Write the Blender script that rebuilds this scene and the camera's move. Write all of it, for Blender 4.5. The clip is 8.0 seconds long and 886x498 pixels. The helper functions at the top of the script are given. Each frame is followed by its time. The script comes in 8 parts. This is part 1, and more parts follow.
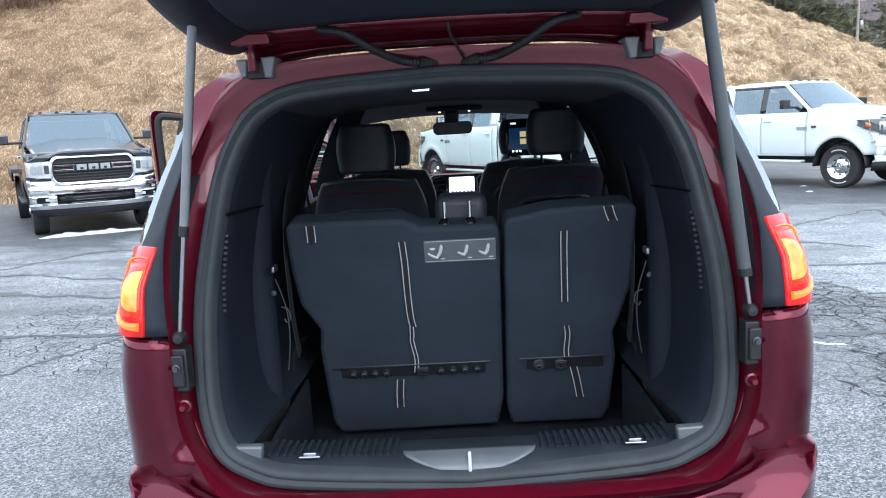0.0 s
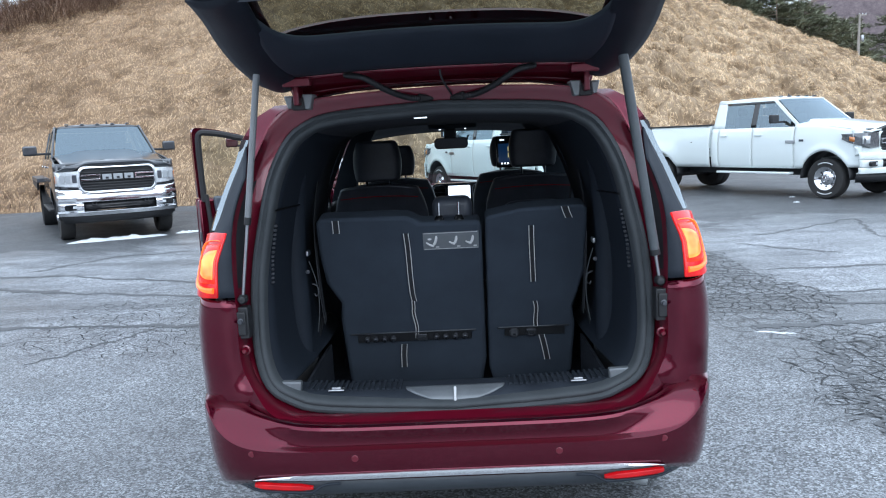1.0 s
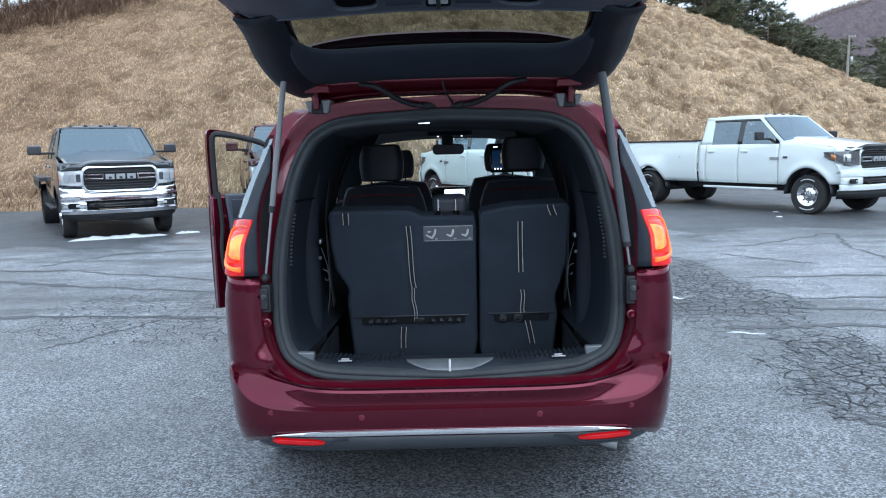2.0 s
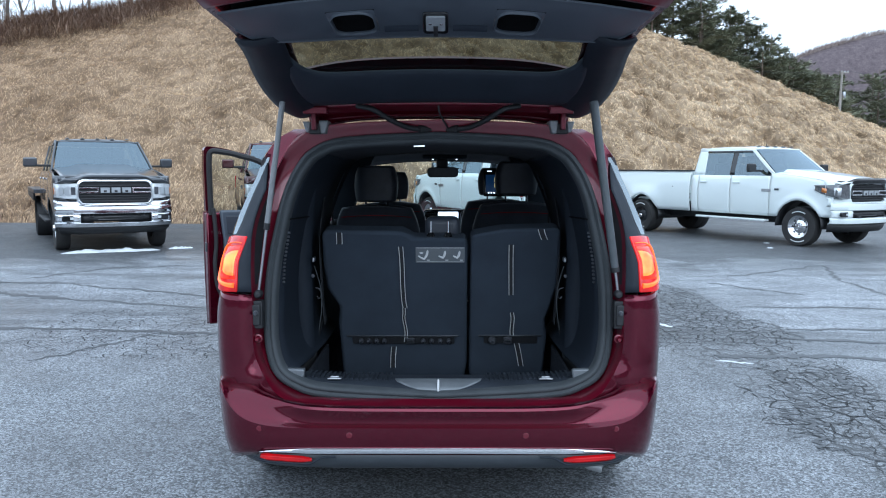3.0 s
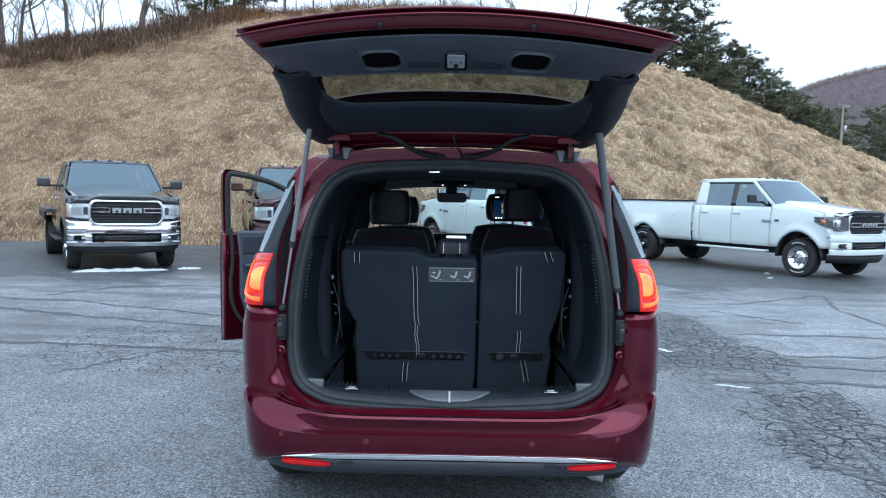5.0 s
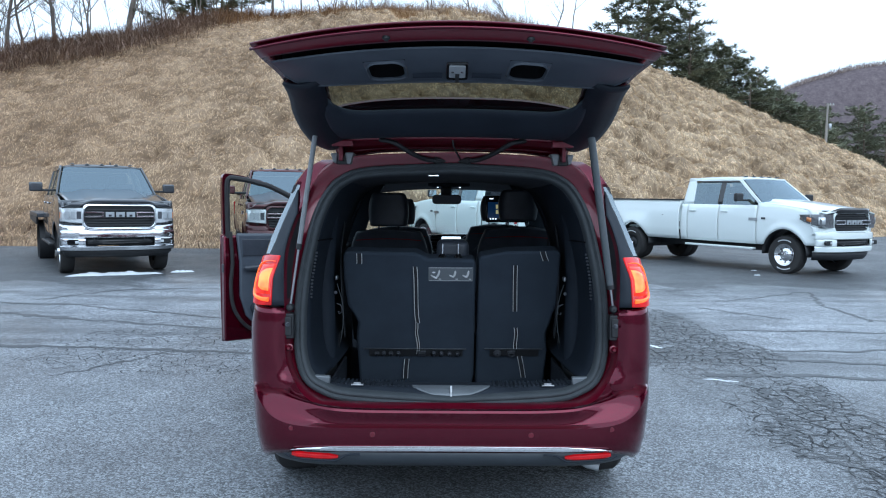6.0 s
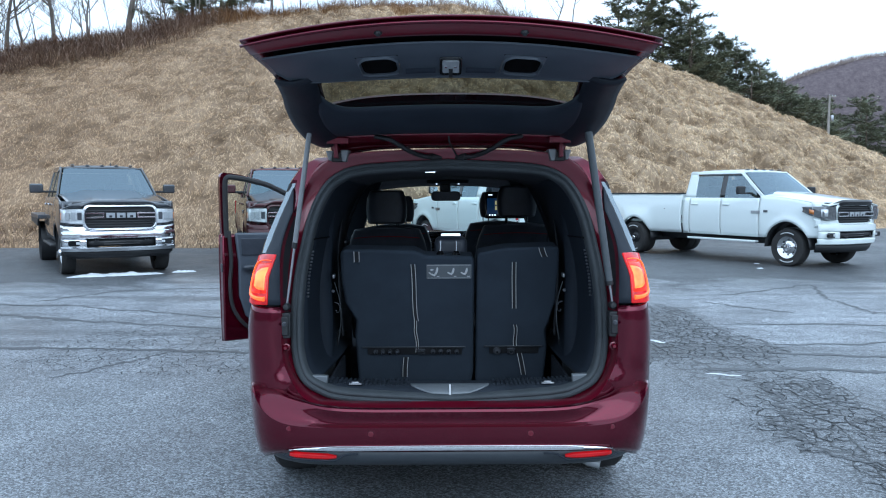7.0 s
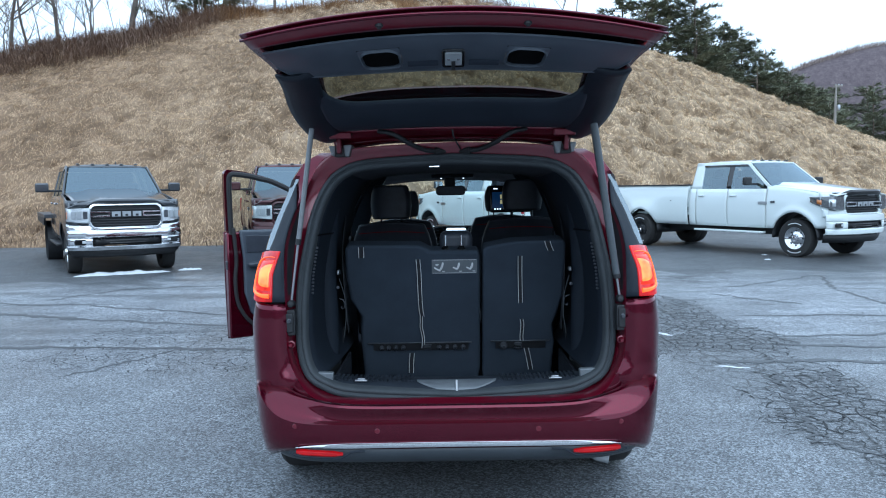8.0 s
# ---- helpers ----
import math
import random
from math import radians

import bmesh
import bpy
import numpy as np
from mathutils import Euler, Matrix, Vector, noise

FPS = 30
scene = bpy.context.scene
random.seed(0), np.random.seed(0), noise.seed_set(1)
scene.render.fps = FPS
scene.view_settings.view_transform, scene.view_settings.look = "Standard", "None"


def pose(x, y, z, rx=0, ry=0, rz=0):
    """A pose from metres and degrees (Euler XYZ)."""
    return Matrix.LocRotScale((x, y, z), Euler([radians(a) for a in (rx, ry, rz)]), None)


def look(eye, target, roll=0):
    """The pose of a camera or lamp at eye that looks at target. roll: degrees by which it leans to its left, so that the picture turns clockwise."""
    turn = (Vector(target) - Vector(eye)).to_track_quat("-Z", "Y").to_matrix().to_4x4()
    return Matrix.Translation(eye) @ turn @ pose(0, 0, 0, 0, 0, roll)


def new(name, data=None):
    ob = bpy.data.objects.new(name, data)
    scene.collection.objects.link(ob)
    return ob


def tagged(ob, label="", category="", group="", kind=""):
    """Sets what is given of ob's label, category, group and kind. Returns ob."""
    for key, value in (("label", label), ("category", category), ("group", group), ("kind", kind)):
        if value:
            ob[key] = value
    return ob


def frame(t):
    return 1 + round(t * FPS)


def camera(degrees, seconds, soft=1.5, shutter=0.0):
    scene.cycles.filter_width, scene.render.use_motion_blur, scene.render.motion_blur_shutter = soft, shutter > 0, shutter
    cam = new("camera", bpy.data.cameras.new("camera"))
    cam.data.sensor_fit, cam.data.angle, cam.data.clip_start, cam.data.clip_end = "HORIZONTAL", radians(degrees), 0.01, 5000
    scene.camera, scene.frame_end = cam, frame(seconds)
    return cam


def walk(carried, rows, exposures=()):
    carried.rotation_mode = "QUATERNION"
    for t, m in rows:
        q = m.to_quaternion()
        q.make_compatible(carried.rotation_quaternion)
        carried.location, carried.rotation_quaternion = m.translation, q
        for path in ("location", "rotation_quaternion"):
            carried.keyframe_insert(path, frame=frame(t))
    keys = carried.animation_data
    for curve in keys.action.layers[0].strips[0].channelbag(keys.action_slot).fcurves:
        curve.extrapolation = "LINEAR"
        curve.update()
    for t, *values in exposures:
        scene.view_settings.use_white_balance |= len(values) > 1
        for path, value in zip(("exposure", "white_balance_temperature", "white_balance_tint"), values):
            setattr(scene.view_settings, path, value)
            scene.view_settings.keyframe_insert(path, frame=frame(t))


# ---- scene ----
cam = camera(60.5, 8.0, soft=1.1)
METRES, EYE, TILT, LEAN, TURN = 1.6885, 1.55, 0.0, 0.0, 0.0
ROWS = [
    (0.0, 0.0, 0.0, 0.0, -0.43, -9.31, 2.62),
    (0.5, 0.0251, -0.231, 0.0121, 0.16, -8.74, 2.76),
    (1.0, 0.0267, -0.4333, 0.0165, 0.07, -8.45, 2.47),
    (1.5, 0.0075, -0.6024, -0.0007, -0.12, -8.21, 1.9),
    (3.0, 0.0119, -0.6956, -0.0006, -0.73, -5.99, -0.41),
    (3.5, 0.0084, -0.6934, -0.0018, -0.53, -5.08, -1.0),
    (4.0, 0.0013, -0.7063, -0.0018, -0.28, -4.48, -1.33),
    (4.5, -0.0029, -0.7562, -0.0066, -0.26, -4.17, -1.4),
    (6.0, -0.0515, -0.9107, -0.0013, -1.36, -3.94, -0.82),
    (6.5, -0.0432, -0.9039, 0.0013, -1.37, -4.02, -0.52),
    (7.0, -0.0356, -0.8917, -0.0011, -1.2, -4.19, -0.12),
    (7.5, -0.0311, -0.8708, -0.0032, -0.95, -4.43, 0.3),
    (8.0, -0.0325, -0.8734, -0.0026, -0.8, -4.58, 0.58),
]
walk(cam, [(t, pose(0, 0, EYE, TILT, LEAN, TURN) @ pose(METRES * x, METRES * y, METRES * z, 90 + pitch, roll, yaw)) for t, x, y, z, yaw, pitch, roll in ROWS], [(0.0, 1.24, 5930, 7.5), (0.6, 1.04, 5830, 6.5), (1.2, 0.83, 5690, 6.5), (1.7, 0.73, 5600, 5.5), (3.0, 0.69, 5470, 4.5), (4.5, 0.62, 5420, 3.5), (6.0, 0.55, 5350, 3), (8.0, 0.55, 5190, 1.5)])

# ------------------------------------------------------------------ world, sun, exposure
SUN_ELEVATION, SUN_AZIMUTH = 40.0, 165.0      # degrees; azimuth clockwise from +y (ahead)
world = bpy.data.worlds.new("overcast_sky")
scene.world = world
world.use_nodes = True
wn, wl = world.node_tree.nodes, world.node_tree.links
wn.clear()
w_out, w_bg = wn.new("ShaderNodeOutputWorld"), wn.new("ShaderNodeBackground")
w_sky, w_hsv = wn.new("ShaderNodeTexSky"), wn.new("ShaderNodeHueSaturation")
w_sky.sky_type, w_sky.sun_disc = "NISHITA", False
w_sky.sun_elevation, w_sky.sun_rotation = radians(SUN_ELEVATION), radians(SUN_AZIMUTH)
w_sky.air_density, w_sky.dust_density, w_sky.ozone_density = 1.0, 1.5, 1.6
w_hsv.inputs["Saturation"].default_value = 0.75
w_bg.inputs["Strength"].default_value = 0.15
wl.new(w_sky.outputs[0], w_hsv.inputs["Color"])
w_cloud = wn.new("ShaderNodeMix")                # an even layer of cloud over the sky
w_cloud.data_type = "RGBA"
w_cloud.inputs["Factor"].default_value = 0.9
w_cloud.inputs["B"].default_value = (6.7, 7.05, 7.55, 1)
wl.new(w_hsv.outputs[0], w_cloud.inputs["A"])
wl.new(w_cloud.outputs["Result"], w_bg.inputs["Color"])
wl.new(w_bg.outputs[0], w_out.inputs[0])
sun = new("sun", bpy.data.lights.new("sun", "SUN"))
sun.data.energy, sun.data.angle, sun.data.color = 0.65, radians(60), (1.0, 0.98, 0.96)
_az, _el = radians(SUN_AZIMUTH), radians(SUN_ELEVATION)
sun.matrix_world = look((0, 0, 30), Vector((0, 0, 30)) - Vector((math.sin(_az) * math.cos(_el), math.cos(_az) * math.cos(_el), math.sin(_el))))


# ------------------------------------------------------------------ materials
def mat_new(name):
    m = bpy.data.materials.new(name)
    m.use_nodes = True
    return m, m.node_tree.nodes, m.node_tree.links, m.node_tree.nodes["Principled BSDF"]


def node(nodes, kind, **values):
    n = nodes.new(kind)
    for k, v in values.items():
        n.inputs[k].default_value = v
    return n


def ramp(nodes, stops):
    r = nodes.new("ShaderNodeValToRGB")
    e = r.color_ramp.elements
    while len(e) < len(stops):
        e.new(0.5)
    for el, (pos, col) in zip(e, stops):
        el.position, el.color = pos, (*col, 1)
    return r


def surface(name, c1, c2, rough=0.5, metal=0.0, scale=8.0, fine=120.0, bump=0.15, coat=0.0, spec=0.5, rough_var=0.1, dist=0.004, coords="Object"):
    """A surface with variation at two scales: broad stains and fine grain."""
    m, n, l, p = mat_new(name)
    tc = n.new("ShaderNodeTexCoord")
    a = node(n, "ShaderNodeTexNoise", Scale=scale, Detail=5.0, Roughness=0.6)
    b = node(n, "ShaderNodeTexNoise", Scale=fine, Detail=3.0, Roughness=0.6)
    for t in (a, b):
        l.new(tc.outputs[coords], t.inputs["Vector"])
    mx = n.new("ShaderNodeMath")
    mx.operation = "MULTIPLY_ADD"
    mx.inputs[1].default_value = 0.35
    l.new(b.outputs[0], mx.inputs[0])
    half = n.new("ShaderNodeMath")
    half.operation = "MULTIPLY"
    half.inputs[1].default_value = 0.65
    l.new(a.outputs[0], half.inputs[0])
    l.new(half.outputs[0], mx.inputs[2])
    r = ramp(n, [(0.3, c1), (0.7, c2)])
    l.new(mx.outputs[0], r.inputs[0])
    l.new(r.outputs[0], p.inputs["Base Color"])
    mr = node(n, "ShaderNodeMapRange")
    mr.inputs["To Min"].default_value, mr.inputs["To Max"].default_value = max(0.02, rough - rough_var), min(1, rough + rough_var)
    l.new(a.outputs[0], mr.inputs["Value"])
    l.new(mr.outputs[0], p.inputs["Roughness"])
    p.inputs["Metallic"].default_value = metal
    p.inputs["Specular IOR Level"].default_value = spec
    p.inputs["Coat Weight"].default_value = coat
    p.inputs["Coat Roughness"].default_value = 0.03
    if bump:
        bp = node(n, "ShaderNodeBump", Strength=bump, Distance=dist)
        l.new(b.outputs[0], bp.inputs["Height"])
        l.new(bp.outputs[0], p.inputs["Normal"])
    return m


def paint(name, colour, metal=0.5, rough=0.32, flake=0.25, coat=0.9):
    """Clear-coated metallic car paint with fine flake and a thin film of road dust."""
    m, n, l, p = mat_new(name)
    tc = n.new("ShaderNodeTexCoord")
    fl = node(n, "ShaderNodeTexNoise", Scale=900.0, Detail=2.0)
    du = node(n, "ShaderNodeTexNoise", Scale=3.0, Detail=6.0, Roughness=0.65)
    l.new(tc.outputs["Object"], fl.inputs["Vector"])
    l.new(tc.outputs["Object"], du.inputs["Vector"])
    r = ramp(n, [(0.35, tuple(c * (1 - flake) for c in colour)), (0.7, tuple(min(1, c * (1 + flake)) for c in colour))])
    l.new(fl.outputs[0], r.inputs[0])
    dust = ramp(n, [(0.55, (0, 0, 0)), (0.9, (0.03, 0.03, 0.03))])
    l.new(du.outputs[0], dust.inputs[0])
    mix = n.new("ShaderNodeMix")
    mix.data_type = "RGBA"
    mix.inputs["B"].default_value = (0.32, 0.31, 0.3, 1)
    l.new(dust.outputs[0], mix.inputs["Factor"])
    l.new(r.outputs[0], mix.inputs["A"])
    l.new(mix.outputs["Result"], p.inputs["Base Color"])
    p.inputs["Metallic"].default_value, p.inputs["Roughness"].default_value = metal, rough
    p.inputs["Coat Weight"].default_value, p.inputs["Coat Roughness"].default_value = coat, 0.03
    return m


def glass(name, tint, gloss=1.0, rough=0.0, gloss_tint=(1.0, 1.0, 1.0)):
    """Thin window glass: tinted straight-through light and a mirror gloss by Fresnel."""
    m, n, l, p = mat_new(name)
    n.remove(p)
    tr = n.new("ShaderNodeBsdfTransparent")
    tr.inputs[0].default_value = (*tint, 1)
    gl = node(n, "ShaderNodeBsdfGlossy", Roughness=rough)
    # tints the reflection; blue values paint in a bluer sky overhead
    gl.inputs["Color"].default_value = (*gloss_tint, 1)
    fr = node(n, "ShaderNodeLayerWeight", Blend=0.5)
    p5 = n.new("ShaderNodeMath")
    p5.operation = "POWER"
    p5.inputs[1].default_value = 5.0
    l.new(fr.outputs["Facing"], p5.inputs[0])
    k = n.new("ShaderNodeMath")
    k.operation = "MULTIPLY_ADD"
    k.inputs[1].default_value = 0.95 - 0.045 * gloss
    k.inputs[2].default_value = 0.045 * gloss
    mx = n.new("ShaderNodeMixShader")
    l.new(p5.outputs[0], k.inputs[0])
    l.new(k.outputs[0], mx.inputs[0])
    l.new(tr.outputs[0], mx.inputs[1])
    l.new(gl.outputs[0], mx.inputs[2])
    l.new(mx.outputs[0], n["Material Output"].inputs[0])
    return m


def glow(name, colour, strength, base=(0.3, 0.01, 0.01), patchy=0.0):
    """A lit lens or screen, or a part with added glow; patchy makes the light uneven, as behind moulded optics."""
    m, n, l, p = mat_new(name)
    p.inputs["Base Color"].default_value = (*base, 1)
    p.inputs["Roughness"].default_value = 0.15
    p.inputs["Emission Color"].default_value = (*colour, 1)
    p.inputs["Emission Strength"].default_value = strength
    if patchy:
        tc = n.new("ShaderNodeTexCoord")
        t = node(n, "ShaderNodeTexNoise", Scale=14.0, Detail=2.0)
        l.new(tc.outputs["Object"], t.inputs["Vector"])
        mr = node(n, "ShaderNodeMapRange")
        mr.inputs["From Min"].default_value, mr.inputs["From Max"].default_value = 0.35, 0.65
        mr.inputs["To Min"].default_value, mr.inputs["To Max"].default_value = strength * (1 - patchy), strength * (1 + patchy)
        l.new(t.outputs[0], mr.inputs["Value"])
        l.new(mr.outputs[0], p.inputs["Emission Strength"])
    return m


RED = paint("velvet_red_pearl_paint", (0.102, 0.0005, 0.015), 0.75, 0.20, 0.25, 0.55)
RED_IN = paint("inner_red_paint", (0.14, 0.002, 0.016), 0.35, 0.34)
GRAY_PAINT = paint("granite_gray_paint", (0.060, 0.066, 0.076), 0.5, 0.28)
MAROON = paint("dark_maroon_paint", (0.07, 0.012, 0.016), 0.5, 0.3)
WHITE_PAINT = paint("white_paint", (0.74, 0.80, 0.79), 0.0, 0.35, 0.03)
CHROME = surface("chrome", (0.75, 0.76, 0.78), (0.85, 0.86, 0.88), 0.1, 1.0, 4, 60, 0.0, rough_var=0.05)
SATIN = surface("satin_metal", (0.35, 0.36, 0.38), (0.5, 0.51, 0.53), 0.35, 1.0, 5, 200, 0.05)
PIPE = surface("bright_pipe_steel", (0.34, 0.35, 0.36), (0.5, 0.51, 0.52), 0.4, 0.6, 9, 150, 0.05)
HINGE_GRAY = surface("gray_hinge_paint", (0.18, 0.19, 0.20), (0.26, 0.27, 0.28), 0.45, 0.2, 9, 200, 0.05)
STRUT_GRAY = surface("dark_gray_strut_paint", (0.07, 0.08, 0.088), (0.10, 0.112, 0.122), 0.4, 0.1, 9, 200, 0.05)
STEEL_DARK = surface("dark_steel", (0.06, 0.065, 0.075), (0.11, 0.115, 0.13), 0.35, 0.6, 5, 90, 0.05)
BLACK = surface("black_plastic", (0.012, 0.013, 0.015), (0.022, 0.023, 0.026), 0.5, 0, 12, 400, 0.2, dist=0.001)
BLACK_GLOSS = surface("gloss_black_trim", (0.006, 0.007, 0.008), (0.012, 0.012, 0.014), 0.08, 0, 6, 100, 0.0, coat=0.5)
VALANCE = surface("gray_black_valance", (0.034, 0.040, 0.048), (0.052, 0.060, 0.070), 0.45, 0, 9, 400, 0.25, dist=0.001)
TRIM = surface("dark_trim_plastic", (0.015, 0.019, 0.026), (0.027, 0.033, 0.044), 0.6, 0, 9, 500, 0.3, dist=0.001, spec=0.22)
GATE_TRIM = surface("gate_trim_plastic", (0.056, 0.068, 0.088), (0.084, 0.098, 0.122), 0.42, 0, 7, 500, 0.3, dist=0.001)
RUBBER = surface("gray_rubber_seal", (0.040, 0.046, 0.051), (0.064, 0.072, 0.079), 0.65, 0, 10, 300, 0.2, dist=0.001, spec=0.3)
RUBBER_BLACK = surface("black_rubber", (0.012, 0.012, 0.013), (0.025, 0.025, 0.027), 0.7, 0, 10, 200, 0.2, dist=0.001)
TYRE = surface("tyre_rubber", (0.014, 0.014, 0.015), (0.035, 0.034, 0.033), 0.8, 0, 6, 150, 0.3, dist=0.002)
CARPET = surface("black_carpet", (0.016, 0.019, 0.026), (0.034, 0.039, 0.050), 0.95, 0, 10, 900, 0.8, dist=0.002, spec=0.15)
SEAT_BACK = surface("seat_back_carpet", (0.031, 0.040, 0.055), (0.047, 0.060, 0.081), 0.92, 0, 5, 1200, 0.6, dist=0.0015, spec=0.2)
LEATHER = surface("black_leather", (0.026, 0.031, 0.042), (0.053, 0.061, 0.079), 0.42, 0, 14, 350, 0.35, dist=0.001)
POCKET_BLACK = surface("matt_black_insert", (0.003, 0.003, 0.004), (0.006, 0.006, 0.007), 0.8, 0, 9, 300, 0.1, dist=0.001, spec=0.1)
LINING = surface("black_side_lining", (0.010, 0.014, 0.021), (0.019, 0.025, 0.036), 0.7, 0, 7, 400, 0.3, dist=0.001, spec=0.2)
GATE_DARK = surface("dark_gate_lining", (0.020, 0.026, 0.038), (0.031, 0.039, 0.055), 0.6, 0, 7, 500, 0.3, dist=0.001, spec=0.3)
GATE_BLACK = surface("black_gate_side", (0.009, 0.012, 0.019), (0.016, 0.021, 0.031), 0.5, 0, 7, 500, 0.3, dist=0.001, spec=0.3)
LATCH_GRAY = surface("pale_gray_latch_plate", (0.30, 0.32, 0.34), (0.42, 0.44, 0.46), 0.4, 0.2, 9, 260, 0.06)
HEADLINER = surface("dark_headliner", (0.022, 0.025, 0.034), (0.036, 0.040, 0.052), 0.95, 0, 6, 800, 0.4, dist=0.001)
STRAP = surface("black_webbing", (0.012, 0.014, 0.018), (0.024, 0.026, 0.032), 0.85, 0, 30, 900, 0.4, dist=0.001)
STRAP_EDGE = surface("white_piping", (0.55, 0.56, 0.57), (0.75, 0.75, 0.74), 0.7, 0, 30, 600, 0.1)
STICKER = surface("gray_label_print", (0.12, 0.135, 0.15), (0.16, 0.175, 0.19), 0.5, 0, 20, 300, 0.0)
WHITE_PRINT = surface("white_print", (0.55, 0.56, 0.58), (0.68, 0.69, 0.7), 0.6, 0, 20, 200, 0.0)
PLATE_GRAY = surface("satin_gray_plate", (0.13, 0.145, 0.16), (0.18, 0.195, 0.21), 0.42, 0.3, 9, 260, 0.06)
SNOW = surface("old_snow", (0.62, 0.66, 0.7), (0.82, 0.85, 0.88), 0.7, 0, 6, 60, 0.6, dist=0.02)
LENS_CLEAR = surface("clear_lamp_lens", (0.5, 0.53, 0.55), (0.85, 0.88, 0.9), 0.08, 0.3, 18, 60, 0.1, coat=1.0)
LENS_SMOKE = surface("smoked_lamp_lens", (0.05, 0.055, 0.06), (0.22, 0.23, 0.24), 0.08, 0.3, 22, 60, 0.1, coat=1.0)
AMBER = surface("amber_lens", (0.5, 0.16, 0.03), (0.6, 0.22, 0.05), 0.1, 0, 20, 60, 0.0, coat=1.0)
TAIL_LENS = glow("lit_red_lens", (1.0, 0.016, 0.012), 0.26, (0.30, 0.006, 0.010), 0.5)
RED_LENS = surface("red_lamp_lens", (0.30, 0.006, 0.012), (0.42, 0.012, 0.018), 0.08, 0, 12, 40, 0.0, coat=0.25)
TAIL_GLOW = glow("lit_red_led", (1.0, 0.030, 0.008), 0.75, (0.25, 0.004, 0.006), 0.5)
TAIL_BULB = glow("lit_bulb_glow", (1.0, 0.145, 0.024), 1.75, (0.4, 0.05, 0.02), 0.5)
TAIL_HOT = glow("lit_orange_led", (1.0, 0.10, 0.010), 1.15, (0.5, 0.1, 0.02), 0.3)
# unlit reflector; a weak emission is added for its brightness
REFLECTOR = glow("glowing_bumper_reflector", (1.0, 0.008, 0.010), 0.17, (0.24, 0.003, 0.006), 0.3)
SCREEN = glow("lit_white_screen", (0.85, 0.92, 1.0), 1.3, (0.1, 0.1, 0.1))
SCREEN_BLUE = glow("lit_blue_screen", (0.04, 0.16, 0.45), 0.05, (0.01, 0.02, 0.05))
SCREEN_WARM = glow("lit_warm_tile", (0.9, 0.75, 0.35), 0.25, (0.1, 0.1, 0.05))
GLASS_CLEAR = glass("windshield_glass", (0.86, 0.95, 0.94))
GLASS_TINT = glass("privacy_glass", (0.40, 0.44, 0.43))
GLASS_CORNER = glass("corner_glass", (0.30, 0.34, 0.34), 6.5, 0.0, (0.85, 0.94, 1.0))
GLASS_SIDE = glass("side_glass", (0.82, 0.88, 0.86))
GLASS_WIND = glass("truck_windshield", (0.12, 0.18, 0.22), 5.2, 0.0, (0.72, 0.88, 1.0))
GLASS_GATE = glass("dark_gate_glass", (0.25, 0.28, 0.25), 1.2)
GLASS_TRUCK = glass("truck_glass", (0.34, 0.42, 0.46), 4.5, 0.0, (0.75, 0.90, 1.0))


